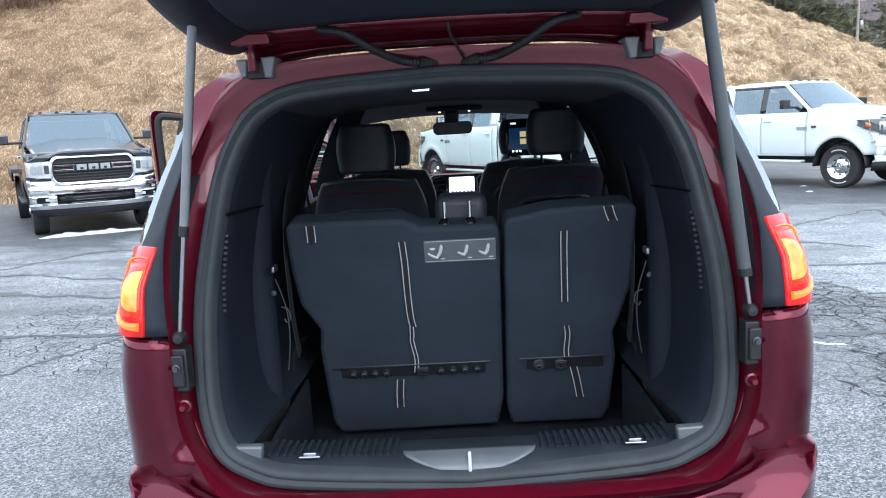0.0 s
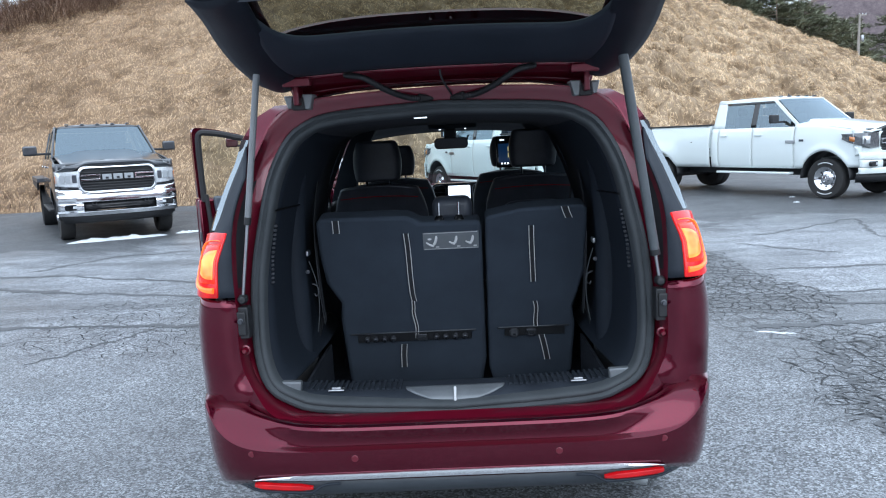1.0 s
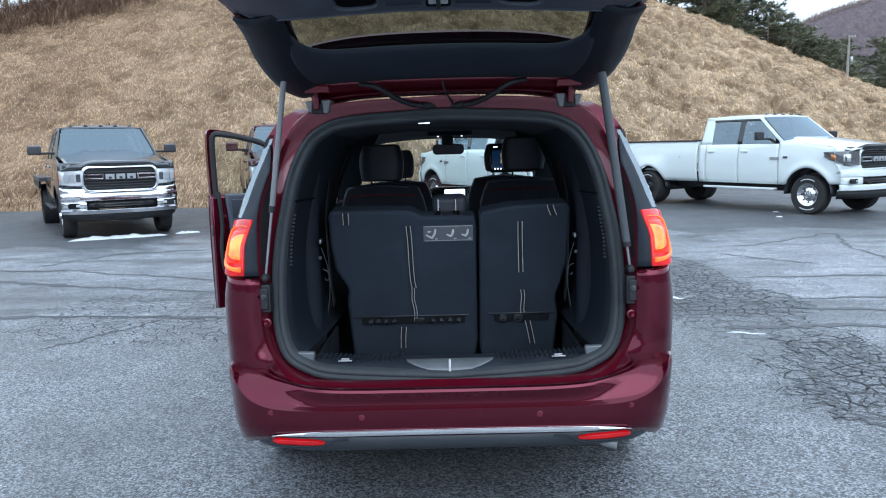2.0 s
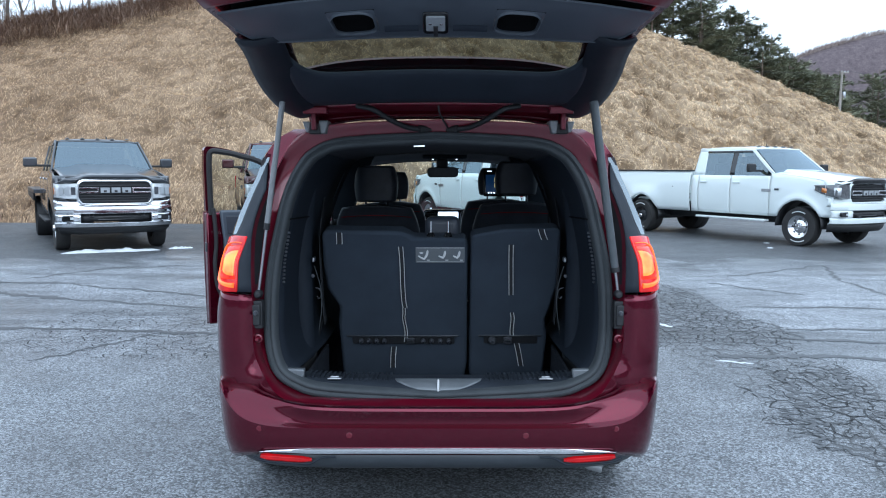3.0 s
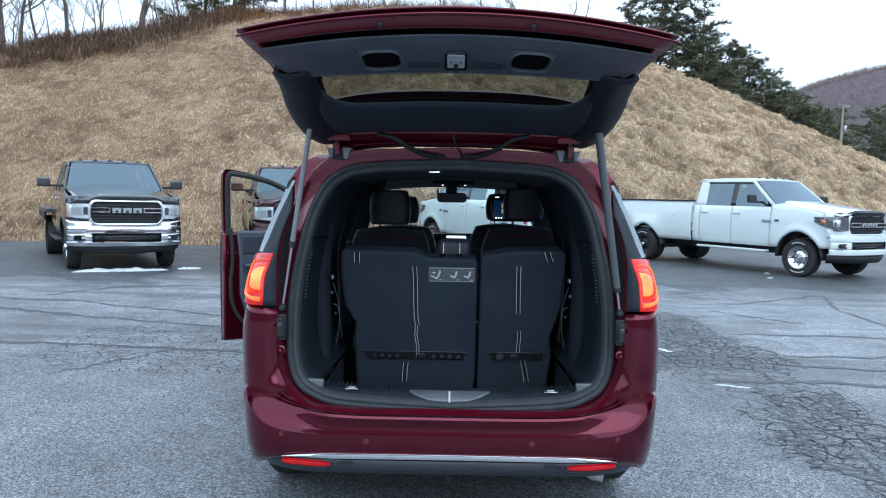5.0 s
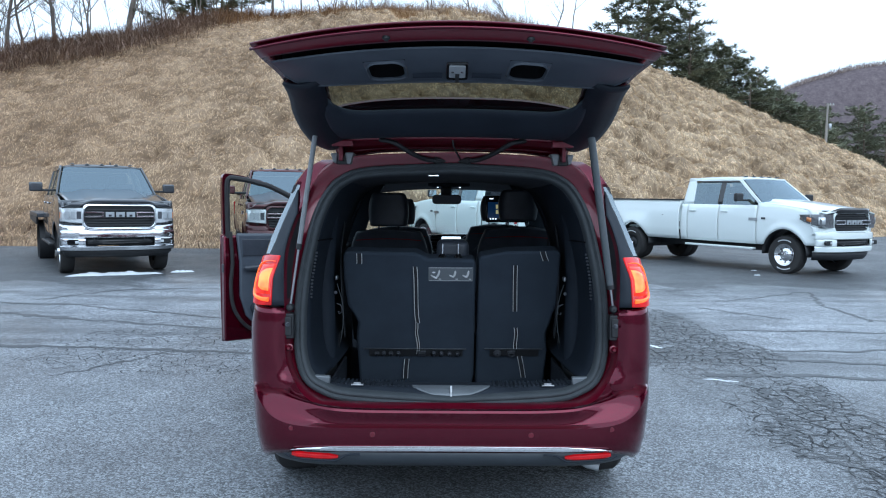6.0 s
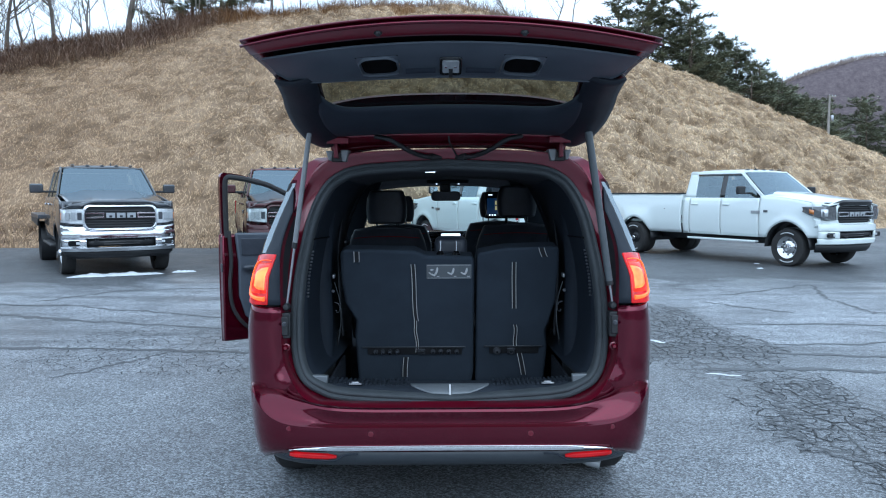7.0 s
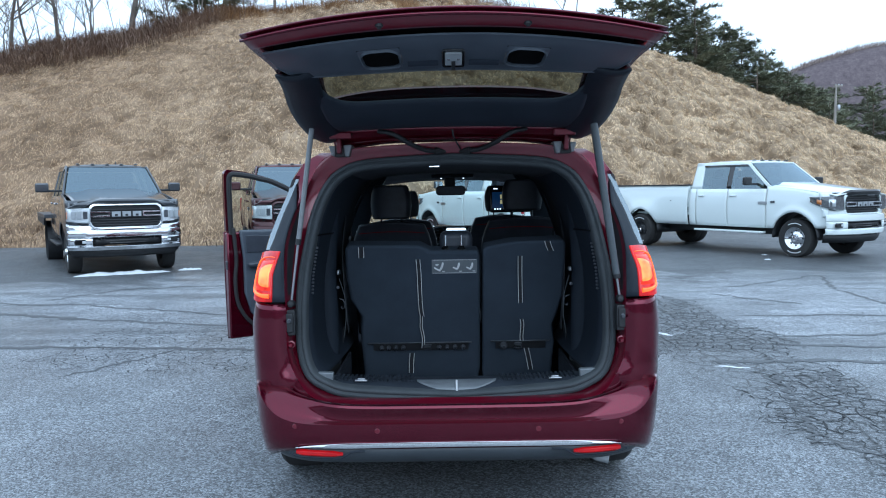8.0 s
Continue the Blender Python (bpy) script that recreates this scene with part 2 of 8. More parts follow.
# ------------------------------------------------------------------ geometry helpers
class Geo:
    """Vertices and faces of one part."""

    def __init__(self):
        self.v, self.f = [], []

    def add(self, verts, faces, m=None):
        k = len(self.v)
        self.v += [tuple(m @ Vector(p)) if m else tuple(p) for p in verts]
        self.f += [tuple(i + k for i in fc) for fc in faces]
        return self

    def box(self, c, s, m=None, taper=1.0):
        x, y, z = (d / 2 for d in s)
        pts = [(c[0] + i * x * (taper if k > 0 else 1), c[1] + j * y * (taper if k > 0 else 1), c[2] + k * z) for k in (-1, 1) for i, j in ((-1, -1), (1, -1), (1, 1), (-1, 1))]
        return self.add(pts, [(3, 2, 1, 0), (4, 5, 6, 7), (0, 1, 5, 4), (1, 2, 6, 5), (2, 3, 7, 6), (3, 0, 4, 7)], m)

    def grid(self, rows, m=None, close_u=False, flip=False):
        """Quads over rows of points; close_u joins each row's ends."""
        n, w = len(rows), len(rows[0])
        fs = []
        for i in range(n - 1):
            for j in range(w if close_u else w - 1):
                a, b = i * w + j, i * w + (j + 1) % w
                q = (a, b, b + w, a + w)
                fs.append(q[::-1] if flip else q)
        return self.add([p for r in rows for p in r], fs, m)

    def prism(self, outline, axis, lo, hi, m=None):
        """A closed 2D outline pushed along axis from lo to hi; the outline's two coordinates are the other axes in order."""
        def at(p, h):
            q = list(p)
            q.insert("xyz".index(axis), h)
            return q
        n = len(outline)
        pts = [at(p, lo) for p in outline] + [at(p, hi) for p in outline]
        fs = [tuple(range(n))[::-1], tuple(range(n, 2 * n))] + [(i, (i + 1) % n, n + (i + 1) % n, n + i) for i in range(n)]
        return self.add(pts, fs, m)

    def tube(self, path, r, sides=10, m=None, caps=True):
        """A round bar along a path; r is a radius or one for each point."""
        path = [Vector(p) for p in path]
        rs = r if isinstance(r, (list, tuple)) else [r] * len(path)
        rows, side = [], None
        for i, p in enumerate(path):
            d = (path[min(i + 1, len(path) - 1)] - path[max(i - 1, 0)]).normalized()
            if side is None:
                side = d.orthogonal().normalized()
            side = (side - d * side.dot(d)).normalized()
            up = d.cross(side)
            rows.append([p + rs[i] * (math.cos(a) * side + math.sin(a) * up) for a in (2 * math.pi * k / sides for k in range(sides))])
        k = len(self.v)
        self.grid(rows, m, close_u=True)
        if caps:
            self.f += [tuple(range(k, k + sides))[::-1], tuple(range(len(self.v) - sides, len(self.v)))]
        return self

    def lathe(self, profile, axis="y", sides=40, c=(0, 0, 0), m=None):
        """A profile of (radius, along) turned round an axis through c."""
        rows = []
        for r, h in profile:
            row = []
            for k in range(sides):
                a = 2 * math.pi * k / sides
                u, w = r * math.cos(a), r * math.sin(a)
                q = {"y": (u, h, w), "x": (h, u, w), "z": (u, w, h)}[axis]
                row.append((q[0] + c[0], q[1] + c[1], q[2] + c[2]))
            rows.append(row)
        return self.grid(rows, m, close_u=True)

    def strip(self, path, width_dir, width, thick_dir, thick):
        """A flat band along a path."""
        w, t = Vector(width_dir) * width / 2, Vector(thick_dir) * thick / 2
        rows = [[Vector(p) - w - t, Vector(p) + w - t, Vector(p) + w + t, Vector(p) - w + t] for p in path]
        k = len(self.v)
        self.grid(rows, close_u=True)
        self.f += [(k + 3, k + 2, k + 1, k), tuple(range(len(self.v) - 4, len(self.v)))]
        return self


def mirror_x(g):
    h = Geo()
    return h.add([(-x, y, z) for x, y, z in g.v], [f[::-1] for f in g.f])


def mirror_y(g):
    h = Geo()
    return h.add([(x, -y, z) for x, y, z in g.v], [f[::-1] for f in g.f])


def part(name, geo, material, parent=None, label="", bevel=0.0, solid=0.0, sharp=35, segs=2, offset=-1.0):
    me = bpy.data.meshes.new(name)
    me.from_pydata(geo.v, [], geo.f)
    me.materials.append(material)
    bm = bmesh.new()
    bm.from_mesh(me)
    bmesh.ops.recalc_face_normals(bm, faces=bm.faces)
    bm.to_mesh(me)
    bm.free()
    me.polygons.foreach_set("use_smooth", [True] * len(me.polygons))
    me.set_sharp_from_angle(angle=radians(sharp))
    ob = new(name, me)
    if parent:
        ob.parent = parent
    if solid:
        s = ob.modifiers.new("thickness", "SOLIDIFY")
        s.thickness, s.offset = solid, offset
    if bevel:
        b = ob.modifiers.new("edge", "BEVEL")
        b.width, b.segments, b.limit_method, b.angle_limit = bevel, segs, "ANGLE", radians(40)
    if label:
        ob["label"] = label
    return ob


def thing(name, m, label, category, group="", kind=""):
    ob = new(name)
    ob.empty_display_size = 0.2
    ob.matrix_world = m
    return tagged(ob, label, category, group, kind)


def spline(points, n):
    """n points along a smooth line through the given ones."""
    P = [Vector(p) for p in points]
    out = []
    for i in range(n):
        u = i / (n - 1) * (len(P) - 1)
        k = min(int(u), len(P) - 2)
        t = u - k
        a, b, c, d = P[max(k - 1, 0)], P[k], P[k + 1], P[min(k + 2, len(P) - 1)]
        out.append(0.5 * ((2 * b) + (c - a) * t + (2 * a - 5 * b + 4 * c - d) * t * t + (3 * b - a - 3 * c + d) * t ** 3))
    return out


def lerp_table(x, table):
    """Linear reading of a table of (x, value)."""
    if x <= table[0][0]:
        return table[0][1]
    for (a, va), (b, vb) in zip(table, table[1:]):
        if x <= b:
            return va + (vb - va) * (x - a) / (b - a)
    return table[-1][1]


def smooth_table(x, table):
    """The same with eased steps."""
    e = 0.0
    for k, wt in ((-1, 1), (-0.5, 2), (0, 2), (0.5, 2), (1, 1)):
        e += wt * lerp_table(x + k * 0.35 * min(b[0] - a[0] for a, b in zip(table, table[1:])), table)
    return e / 8


def rounded(x0, z0, x1, z1, r, n=5):
    """A rounded rectangle as a 2D outline."""
    out = []
    for cx, cz, a0 in ((x1 - r, z1 - r, 0), (x0 + r, z1 - r, 90), (x0 + r, z0 + r, 180), (x1 - r, z0 + r, 270)):
        out += [(cx + r * math.cos(radians(a0 + 90 * k / n)), cz + r * math.sin(radians(a0 + 90 * k / n))) for k in range(n + 1)]
    return out


def frame_ring(outer, inner, axis, lo, hi, m=None):
    """A closed ring between two outlines of equal count, with depth."""
    def at(p, h):
        q = list(p)
        q.insert("xyz".index(axis), h)
        return q
    g = Geo()
    rows = [[at(p, lo) for p in outer], [at(p, hi) for p in outer], [at(p, hi) for p in inner], [at(p, lo) for p in inner], [at(p, lo) for p in outer]]
    return g.grid(rows, m, close_u=True)


# ------------------------------------------------------------------ ground and bank
def asphalt():
    """Wet worn asphalt: aggregate, drying patches and a crazed strip beside the van."""
    m, n, l, p = mat_new("wet_asphalt")
    tc = n.new("ShaderNodeTexCoord")
    pos = tc.outputs["Object"]

    def noise_tex(scale, detail, rough=0.6, dist=0.0):
        t = node(n, "ShaderNodeTexNoise", Scale=scale, Detail=detail, Roughness=rough, Distortion=dist)
        l.new(pos, t.inputs["Vector"])
        return t.outputs[0]

    def math_node(op, a, b=None, c=None):
        k = n.new("ShaderNodeMath")
        k.operation = op
        for i, v in enumerate((a, b, c)):
            if v is None:
                continue
            if isinstance(v, (int, float)):
                k.inputs[i].default_value = v
            else:
                l.new(v, k.inputs[i])
        return k.outputs[0]

    big, mid, fine, speck = noise_tex(0.32, 6, 0.6, 0.8), noise_tex(2.0, 7, 0.68), noise_tex(105, 4, 0.75), noise_tex(220, 2, 0.6)
    base = ramp(n, [(0.36, (0.112, 0.120, 0.130)), (0.48, (0.165, 0.176, 0.189)), (0.64, (0.240, 0.252, 0.266))])
    l.new(math_node("MULTIPLY_ADD", mid, 0.45, math_node("MULTIPLY", big, 0.55)), base.inputs[0])
    stones = node(n, "ShaderNodeTexVoronoi", Scale=100.0)
    l.new(pos, stones.inputs["Vector"])
    sg = n.new("ShaderNodeSeparateColor")
    l.new(stones.outputs["Color"], sg.inputs[0])
    stone_tone = math_node("MULTIPLY_ADD", math_node("POWER", sg.outputs[0], 1.4), 1.95, 0.22)
    g = ramp(n, [(0.36, (0.35, 0.35, 0.35)), (0.5, (0.95, 0.95, 0.95)), (0.64, (2.0, 2.0, 2.0))])
    l.new(math_node("MULTIPLY_ADD", speck, 0.35, math_node("MULTIPLY", fine, 0.65)), g.inputs[0])
    gs = n.new("ShaderNodeMix")
    gs.data_type, gs.blend_type = "RGBA", "MULTIPLY"
    gs.inputs["Factor"].default_value = 1.0
    l.new(g.outputs[0], gs.inputs["A"])
    l.new(stone_tone, gs.inputs["B"])
    mul = n.new("ShaderNodeMix")
    mul.data_type, mul.blend_type = "RGBA", "MULTIPLY"
    mul.inputs["Factor"].default_value = 1.0
    l.new(base.outputs[0], mul.inputs["A"])
    l.new(gs.outputs["Result"], mul.inputs["B"])
    # crazed strip: cells with dark joints where the paving has failed
    sep = n.new("ShaderNodeSeparateXYZ")
    l.new(pos, sep.inputs[0])
    wob = noise_tex(0.9, 4)
    off = math_node("ADD", sep.outputs["X"], math_node("MULTIPLY_ADD", wob, 1.6, -0.8))
    inside = math_node("SUBTRACT", 0.75, math_node("ABSOLUTE", math_node("SUBTRACT", off, 2.75)))
    strip = math_node("MULTIPLY", inside, 3.0)
    far = math_node("MULTIPLY", math_node("SUBTRACT", 9.2, sep.outputs["Y"]), 0.6)
    left = math_node("SUBTRACT", 1.3, math_node("ABSOLUTE", math_node("SUBTRACT", sep.outputs["Y"], math_node("MULTIPLY_ADD", wob, 2.0, 6.6))))
    leftx = math_node("SUBTRACT", math_node("MULTIPLY", sep.outputs["X"], -1.0), 1.6)
    patch = math_node("MINIMUM", left, leftx)
    k1 = n.new("ShaderNodeClamp")
    l.new(math_node("MAXIMUM", math_node("MINIMUM", strip, far), math_node("MULTIPLY", patch, 0.45)), k1.inputs[0])
    warp = n.new("ShaderNodeVectorMath")
    warp.operation = "MULTIPLY_ADD"
    wn3 = node(n, "ShaderNodeTexNoise", Scale=4.0, Detail=4.0)
    l.new(pos, wn3.inputs["Vector"])
    l.new(wn3.outputs["Color"], warp.inputs[0])
    warp.inputs[1].default_value = (0.22, 0.22, 0.0)
    l.new(pos, warp.inputs[2])
    cracks = []
    for sc, w in ((5.0, 0.030), (11.0, 0.024)):
        v = node(n, "ShaderNodeTexVoronoi", Scale=sc)
        v.feature = "DISTANCE_TO_EDGE"
        l.new(warp.outputs[0], v.inputs["Vector"])
        mr = node(n, "ShaderNodeMapRange")
        mr.inputs["From Max"].default_value, mr.inputs["To Min"].default_value, mr.inputs["To Max"].default_value = w * sc / 3.0 + 0.03, 1.0, 0.0
        l.new(v.outputs["Distance"], mr.inputs["Value"])
        cracks.append(mr.outputs[0])
    crack = math_node("MULTIPLY", math_node("MAXIMUM", cracks[0], math_node("MULTIPLY", cracks[1], math_node("MULTIPLY", wob, 0.9))), k1.outputs[0])
    crack = math_node("MAXIMUM", crack, math_node("MULTIPLY", math_node("MULTIPLY", k1.outputs[0], mid), 0.45))
    # a dark damp band across the lot and wet paving farther off
    band_y = math_node("ADD", sep.outputs["Y"], math_node("MULTIPLY_ADD", wob, 0.35, math_node("MULTIPLY", sep.outputs["X"], 0.12)))
    band = math_node("MULTIPLY", math_node("SUBTRACT", 0.42, math_node("ABSOLUTE", math_node("SUBTRACT", band_y, 6.15))), 4.0)
    band_c = n.new("ShaderNodeClamp")
    l.new(math_node("MINIMUM", band, math_node("MULTIPLY", math_node("SUBTRACT", sep.outputs["X"], 1.2), 2.0)), band_c.inputs[0])
    crack = math_node("MAXIMUM", crack, math_node("MULTIPLY", band_c.outputs[0], math_node("MULTIPLY", mid, 0.62)))
    wet_edge = math_node("ADD", sep.outputs["Y"], math_node("MULTIPLY_ADD", big, 9.0, math_node("MULTIPLY", math_node("ABSOLUTE", sep.outputs["X"]), 0.25)))
    wet_c = n.new("ShaderNodeClamp")
    l.new(math_node("MULTIPLY", math_node("SUBTRACT", wet_edge, 16.8), 0.9), wet_c.inputs[0])
    wet = wet_c.outputs[0]
    crack = math_node("MAXIMUM", crack, math_node("MULTIPLY", wet, 0.62))
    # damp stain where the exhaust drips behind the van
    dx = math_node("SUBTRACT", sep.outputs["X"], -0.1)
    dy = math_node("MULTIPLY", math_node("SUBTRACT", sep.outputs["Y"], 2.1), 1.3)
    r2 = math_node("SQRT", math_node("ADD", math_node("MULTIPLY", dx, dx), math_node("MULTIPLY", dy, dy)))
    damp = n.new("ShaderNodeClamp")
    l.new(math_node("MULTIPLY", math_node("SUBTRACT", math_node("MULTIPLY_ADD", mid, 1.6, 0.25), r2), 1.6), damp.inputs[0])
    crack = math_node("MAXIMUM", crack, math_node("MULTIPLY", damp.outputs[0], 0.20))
    area = n.new("ShaderNodeClamp")
    l.new(math_node("MULTIPLY", math_node("MINIMUM", math_node("SUBTRACT", sep.outputs["Y"], math_node("MULTIPLY_ADD", wob, 1.2, 4.2)), math_node("SUBTRACT", 13.5, sep.outputs["Y"])), 0.9), area.inputs[0])
    squash = n.new("ShaderNodeVectorMath")
    squash.operation = "MULTIPLY"
    squash.inputs[1].default_value = (0.30, 1.9, 1.0)
    l.new(warp.outputs[0], squash.inputs[0])
    st = node(n, "ShaderNodeTexNoise", Scale=1.0, Detail=8.0, Roughness=0.62, Distortion=0.4)
    l.new(squash.outputs[0], st.inputs["Vector"])
    streak = node(n, "ShaderNodeMapRange")
    streak.inputs["From Min"].default_value, streak.inputs["From Max"].default_value, streak.inputs["To Max"].default_value = 0.52, 0.60, 0.42
    l.new(st.outputs[0], streak.inputs["Value"])
    crack = math_node("MAXIMUM", crack, math_node("MULTIPLY", streak.outputs[0], area.outputs[0]))
    cells = node(n, "ShaderNodeTexVoronoi", Scale=3.2)
    l.new(warp.outputs[0], cells.inputs["Vector"])
    cg = n.new("ShaderNodeSeparateColor")
    l.new(cells.outputs["Color"], cg.inputs[0])
    pale = node(n, "ShaderNodeMapRange")
    pale.inputs["From Min"].default_value, pale.inputs["From Max"].default_value, pale.inputs["To Max"].default_value = 0.44, 0.36, 0.30
    l.new(st.outputs[0], pale.inputs["Value"])
    tone = math_node("MULTIPLY_ADD", area.outputs[0], math_node("ADD", math_node("MULTIPLY_ADD", cg.outputs[0], 0.24, -0.12), pale.outputs[0]), 1.0)
    toned = n.new("ShaderNodeMix")
    toned.data_type, toned.blend_type = "RGBA", "MULTIPLY"
    toned.inputs["Factor"].default_value = 1.0
    l.new(mul.outputs["Result"], toned.inputs["A"])
    l.new(tone, toned.inputs["B"])
    mul = toned
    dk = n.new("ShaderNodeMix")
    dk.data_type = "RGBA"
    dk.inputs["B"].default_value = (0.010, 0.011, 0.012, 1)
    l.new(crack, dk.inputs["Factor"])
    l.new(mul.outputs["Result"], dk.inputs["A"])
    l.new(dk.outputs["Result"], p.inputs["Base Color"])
    rr = ramp(n, [(0.40, (0.36, 0.36, 0.36)), (0.60, (0.58, 0.58, 0.58))])
    l.new(big, rr.inputs[0])
    l.new(math_node("MULTIPLY_ADD", wet, 0.10, rr.outputs[0]), p.inputs["Roughness"])
    h = math_node("SUBTRACT", fine, math_node("MULTIPLY", crack, 2.0))
    bp = node(n, "ShaderNodeBump", Strength=0.6, Distance=0.006)
    l.new(h, bp.inputs["Height"])
    l.new(bp.outputs[0], p.inputs["Normal"])
    return m


ASPHALT = asphalt()
TAR = surface("dark_crack_tar", (0.040, 0.043, 0.047), (0.085, 0.090, 0.097), 0.5, 0, 20, 300, 0.3)
g = Geo()
ring_r = [0, 6, 12, 20, 32, 60, 120, 300, 900]
g.grid([[(r * math.cos(2 * math.pi * k / 48), 8 + r * math.sin(2 * math.pi * k / 48), 0.0) for k in range(48)] for r in ring_r[1:]], close_u=True)
g.f.append(tuple(range(48)))
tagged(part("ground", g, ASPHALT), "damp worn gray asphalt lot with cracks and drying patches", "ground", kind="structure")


def bank_base(x):
    """How far ahead the toe of the bank lies."""
    return 19.9 + 0.063 * max(0, x + 7) ** 1.6 - 0.02 * min(0, x + 12)


CREST = [(-60, 4.0), (-35, 6.2), (-20, 8.2), (-11.3, 11.2), (1.5, 13.2), (7, 13.1), (12.9, 11.7), (16.5, 10.8), (20.5, 9.2), (23.5, 8.0), (27.5, 6.7), (30, 5.6), (33, 4.2), (38, 2.2), (46, 0.4), (60, 0.0)]


def bank_height(x, y):
    slope = 0.1 * max(0, x + 7) ** 0.6
    d = (y - bank_base(x)) / math.sqrt(1 + slope * slope)
    if d <= 0:
        return -0.05
    rise = 0.57 * d * min(1, 0.55 + d / 8)
    cap = smooth_table(x, CREST) + 0.02 * max(0, d - 22)
    k = 1.1
    h = -math.log(math.exp(-rise / k) + math.exp(-cap / k)) * k if rise < 40 else cap
    lump = 0.30 * noise.noise((x * 0.22, y * 0.22, 3.1)) + 0.14 * noise.noise((x * 0.7, y * 0.7, 1.7)) + 0.10 * noise.noise((x * 1.9, y * 1.9, 4.7))
    return max(-0.05, h + lump * min(1, d / 2) * min(1.0, h / 1.5 + 0.15))


def tuft(x, y):
    """Height of the grass mound at a place: rounded clumps, large on the open slope, low in the older growth."""
    open_slope = min(1, max(0, (x + 10 + 6 * noise.noise((x * 0.1, y * 0.1, 0.7))) / 12))
    w = 0.35 * noise.noise((x * 0.8, y * 0.8, 4.4))
    d1 = noise.voronoi(((x + w) * 1.25, (y + w) * 0.95, 0.3))[0][0]
    d2 = noise.voronoi(((x - w) * 2.6, (y + w) * 2.1, 5.3))[0][0]
    return (0.16 + 0.56 * open_slope) * math.sqrt(max(0, 1 - (d1 / 0.66) ** 2)) + (0.13 + 0.12 * open_slope) * math.sqrt(max(0, 1 - (d2 / 0.75) ** 2))


def mounded(x, y, h):
    """The surface point: each mound swells up and out over the slope below it."""
    k = tuft(x, y) * min(1, max(0, h) / 0.6)
    return (x, y - 0.80 * k, h + 0.50 * k)


def dry_grass(name, dark, mid, light, per_island=False):
    m, n, l, p = mat_new(name)
    tc = n.new("ShaderNodeTexCoord")
    a = node(n, "ShaderNodeTexNoise", Scale=0.35, Detail=5.0, Roughness=0.6)
    b = node(n, "ShaderNodeTexNoise", Scale=1.7, Detail=5.0, Roughness=0.62)
    l.new(tc.outputs["Object"], a.inputs["Vector"])
    l.new(tc.outputs["Object"], b.inputs["Vector"])
    add = n.new("ShaderNodeMath")
    add.operation = "MULTIPLY_ADD"
    add.inputs[1].default_value = 0.5
    l.new(b.outputs[0], add.inputs[0])
    half = n.new("ShaderNodeMath")
    half.operation = "MULTIPLY"
    half.inputs[1].default_value = 0.5
    l.new(a.outputs[0], half.inputs[0])
    l.new(half.outputs[0], add.inputs[2])
    src = add
    if per_island:
        ge = n.new("ShaderNodeNewGeometry")
        mixm = n.new("ShaderNodeMath")
        mixm.operation = "MULTIPLY_ADD"
        mixm.inputs[1].default_value = 0.30
        l.new(ge.outputs["Random Per Island"], mixm.inputs[0])
        sh = n.new("ShaderNodeMath")
        sh.operation = "SUBTRACT"
        sh.inputs[1].default_value = 0.15
        l.new(add.outputs[0], sh.inputs[0])
        l.new(sh.outputs[0], mixm.inputs[2])
        src = mixm
    r = ramp(n, [(0.38, dark), (0.5, mid), (0.62, light)])
    l.new(src.outputs[0], r.inputs[0])
    # older, browner growth towards the wooded end of the bank
    sx = n.new("ShaderNodeSeparateXYZ")
    l.new(tc.outputs["Object"], sx.inputs[0])
    edge = n.new("ShaderNodeMath")
    edge.operation = "MULTIPLY_ADD"
    edge.inputs[1].default_value = 9.0
    l.new(a.outputs[0], edge.inputs[0])
    l.new(sx.outputs["X"], edge.inputs[2])
    old = node(n, "ShaderNodeMapRange")
    old.inputs["From Min"].default_value, old.inputs["From Max"].default_value = -8.0, 10.0
    old.inputs["To Min"].default_value, old.inputs["To Max"].default_value = 1.0, 0.0
    l.new(edge.outputs[0], old.inputs["Value"])
    brown = n.new("ShaderNodeMix")
    brown.data_type, brown.blend_type = "RGBA", "MULTIPLY"
    brown.inputs["B"].default_value = (0.72, 0.66, 0.63, 1)
    l.new(old.outputs[0], brown.inputs["Factor"])
    l.new(r.outputs[0], brown.inputs["A"])
    l.new(brown.outputs["Result"], p.inputs["Base Color"])
    p.inputs["Roughness"].default_value = 0.9
    p.inputs["Specular IOR Level"].default_value = 0.15
    return m


BANK_SOIL = dry_grass("matted_dry_grass", (0.19, 0.138, 0.090), (0.31, 0.230, 0.152), (0.43, 0.330, 0.222))
STRAW = dry_grass("straw_blades", (0.375, 0.268, 0.162), (0.665, 0.490, 0.305), (0.93, 0.73, 0.485), True)
xs = np.concatenate([np.linspace(-90, -28, 40), np.linspace(-27.7, 34, 400), np.linspace(35, 70, 30)])
ds = np.concatenate([np.linspace(-0.6, 34, 225), np.linspace(35, 60, 18)])
rows = [[mounded(x, bank_base(x) + d, bank_height(x, bank_base(x) + d)) for x in xs] for d in ds]
tagged(part("grass_bank", Geo().grid(rows), BANK_SOIL, sharp=180), "steep bank of matted dry winter grass", "bank", kind="structure")


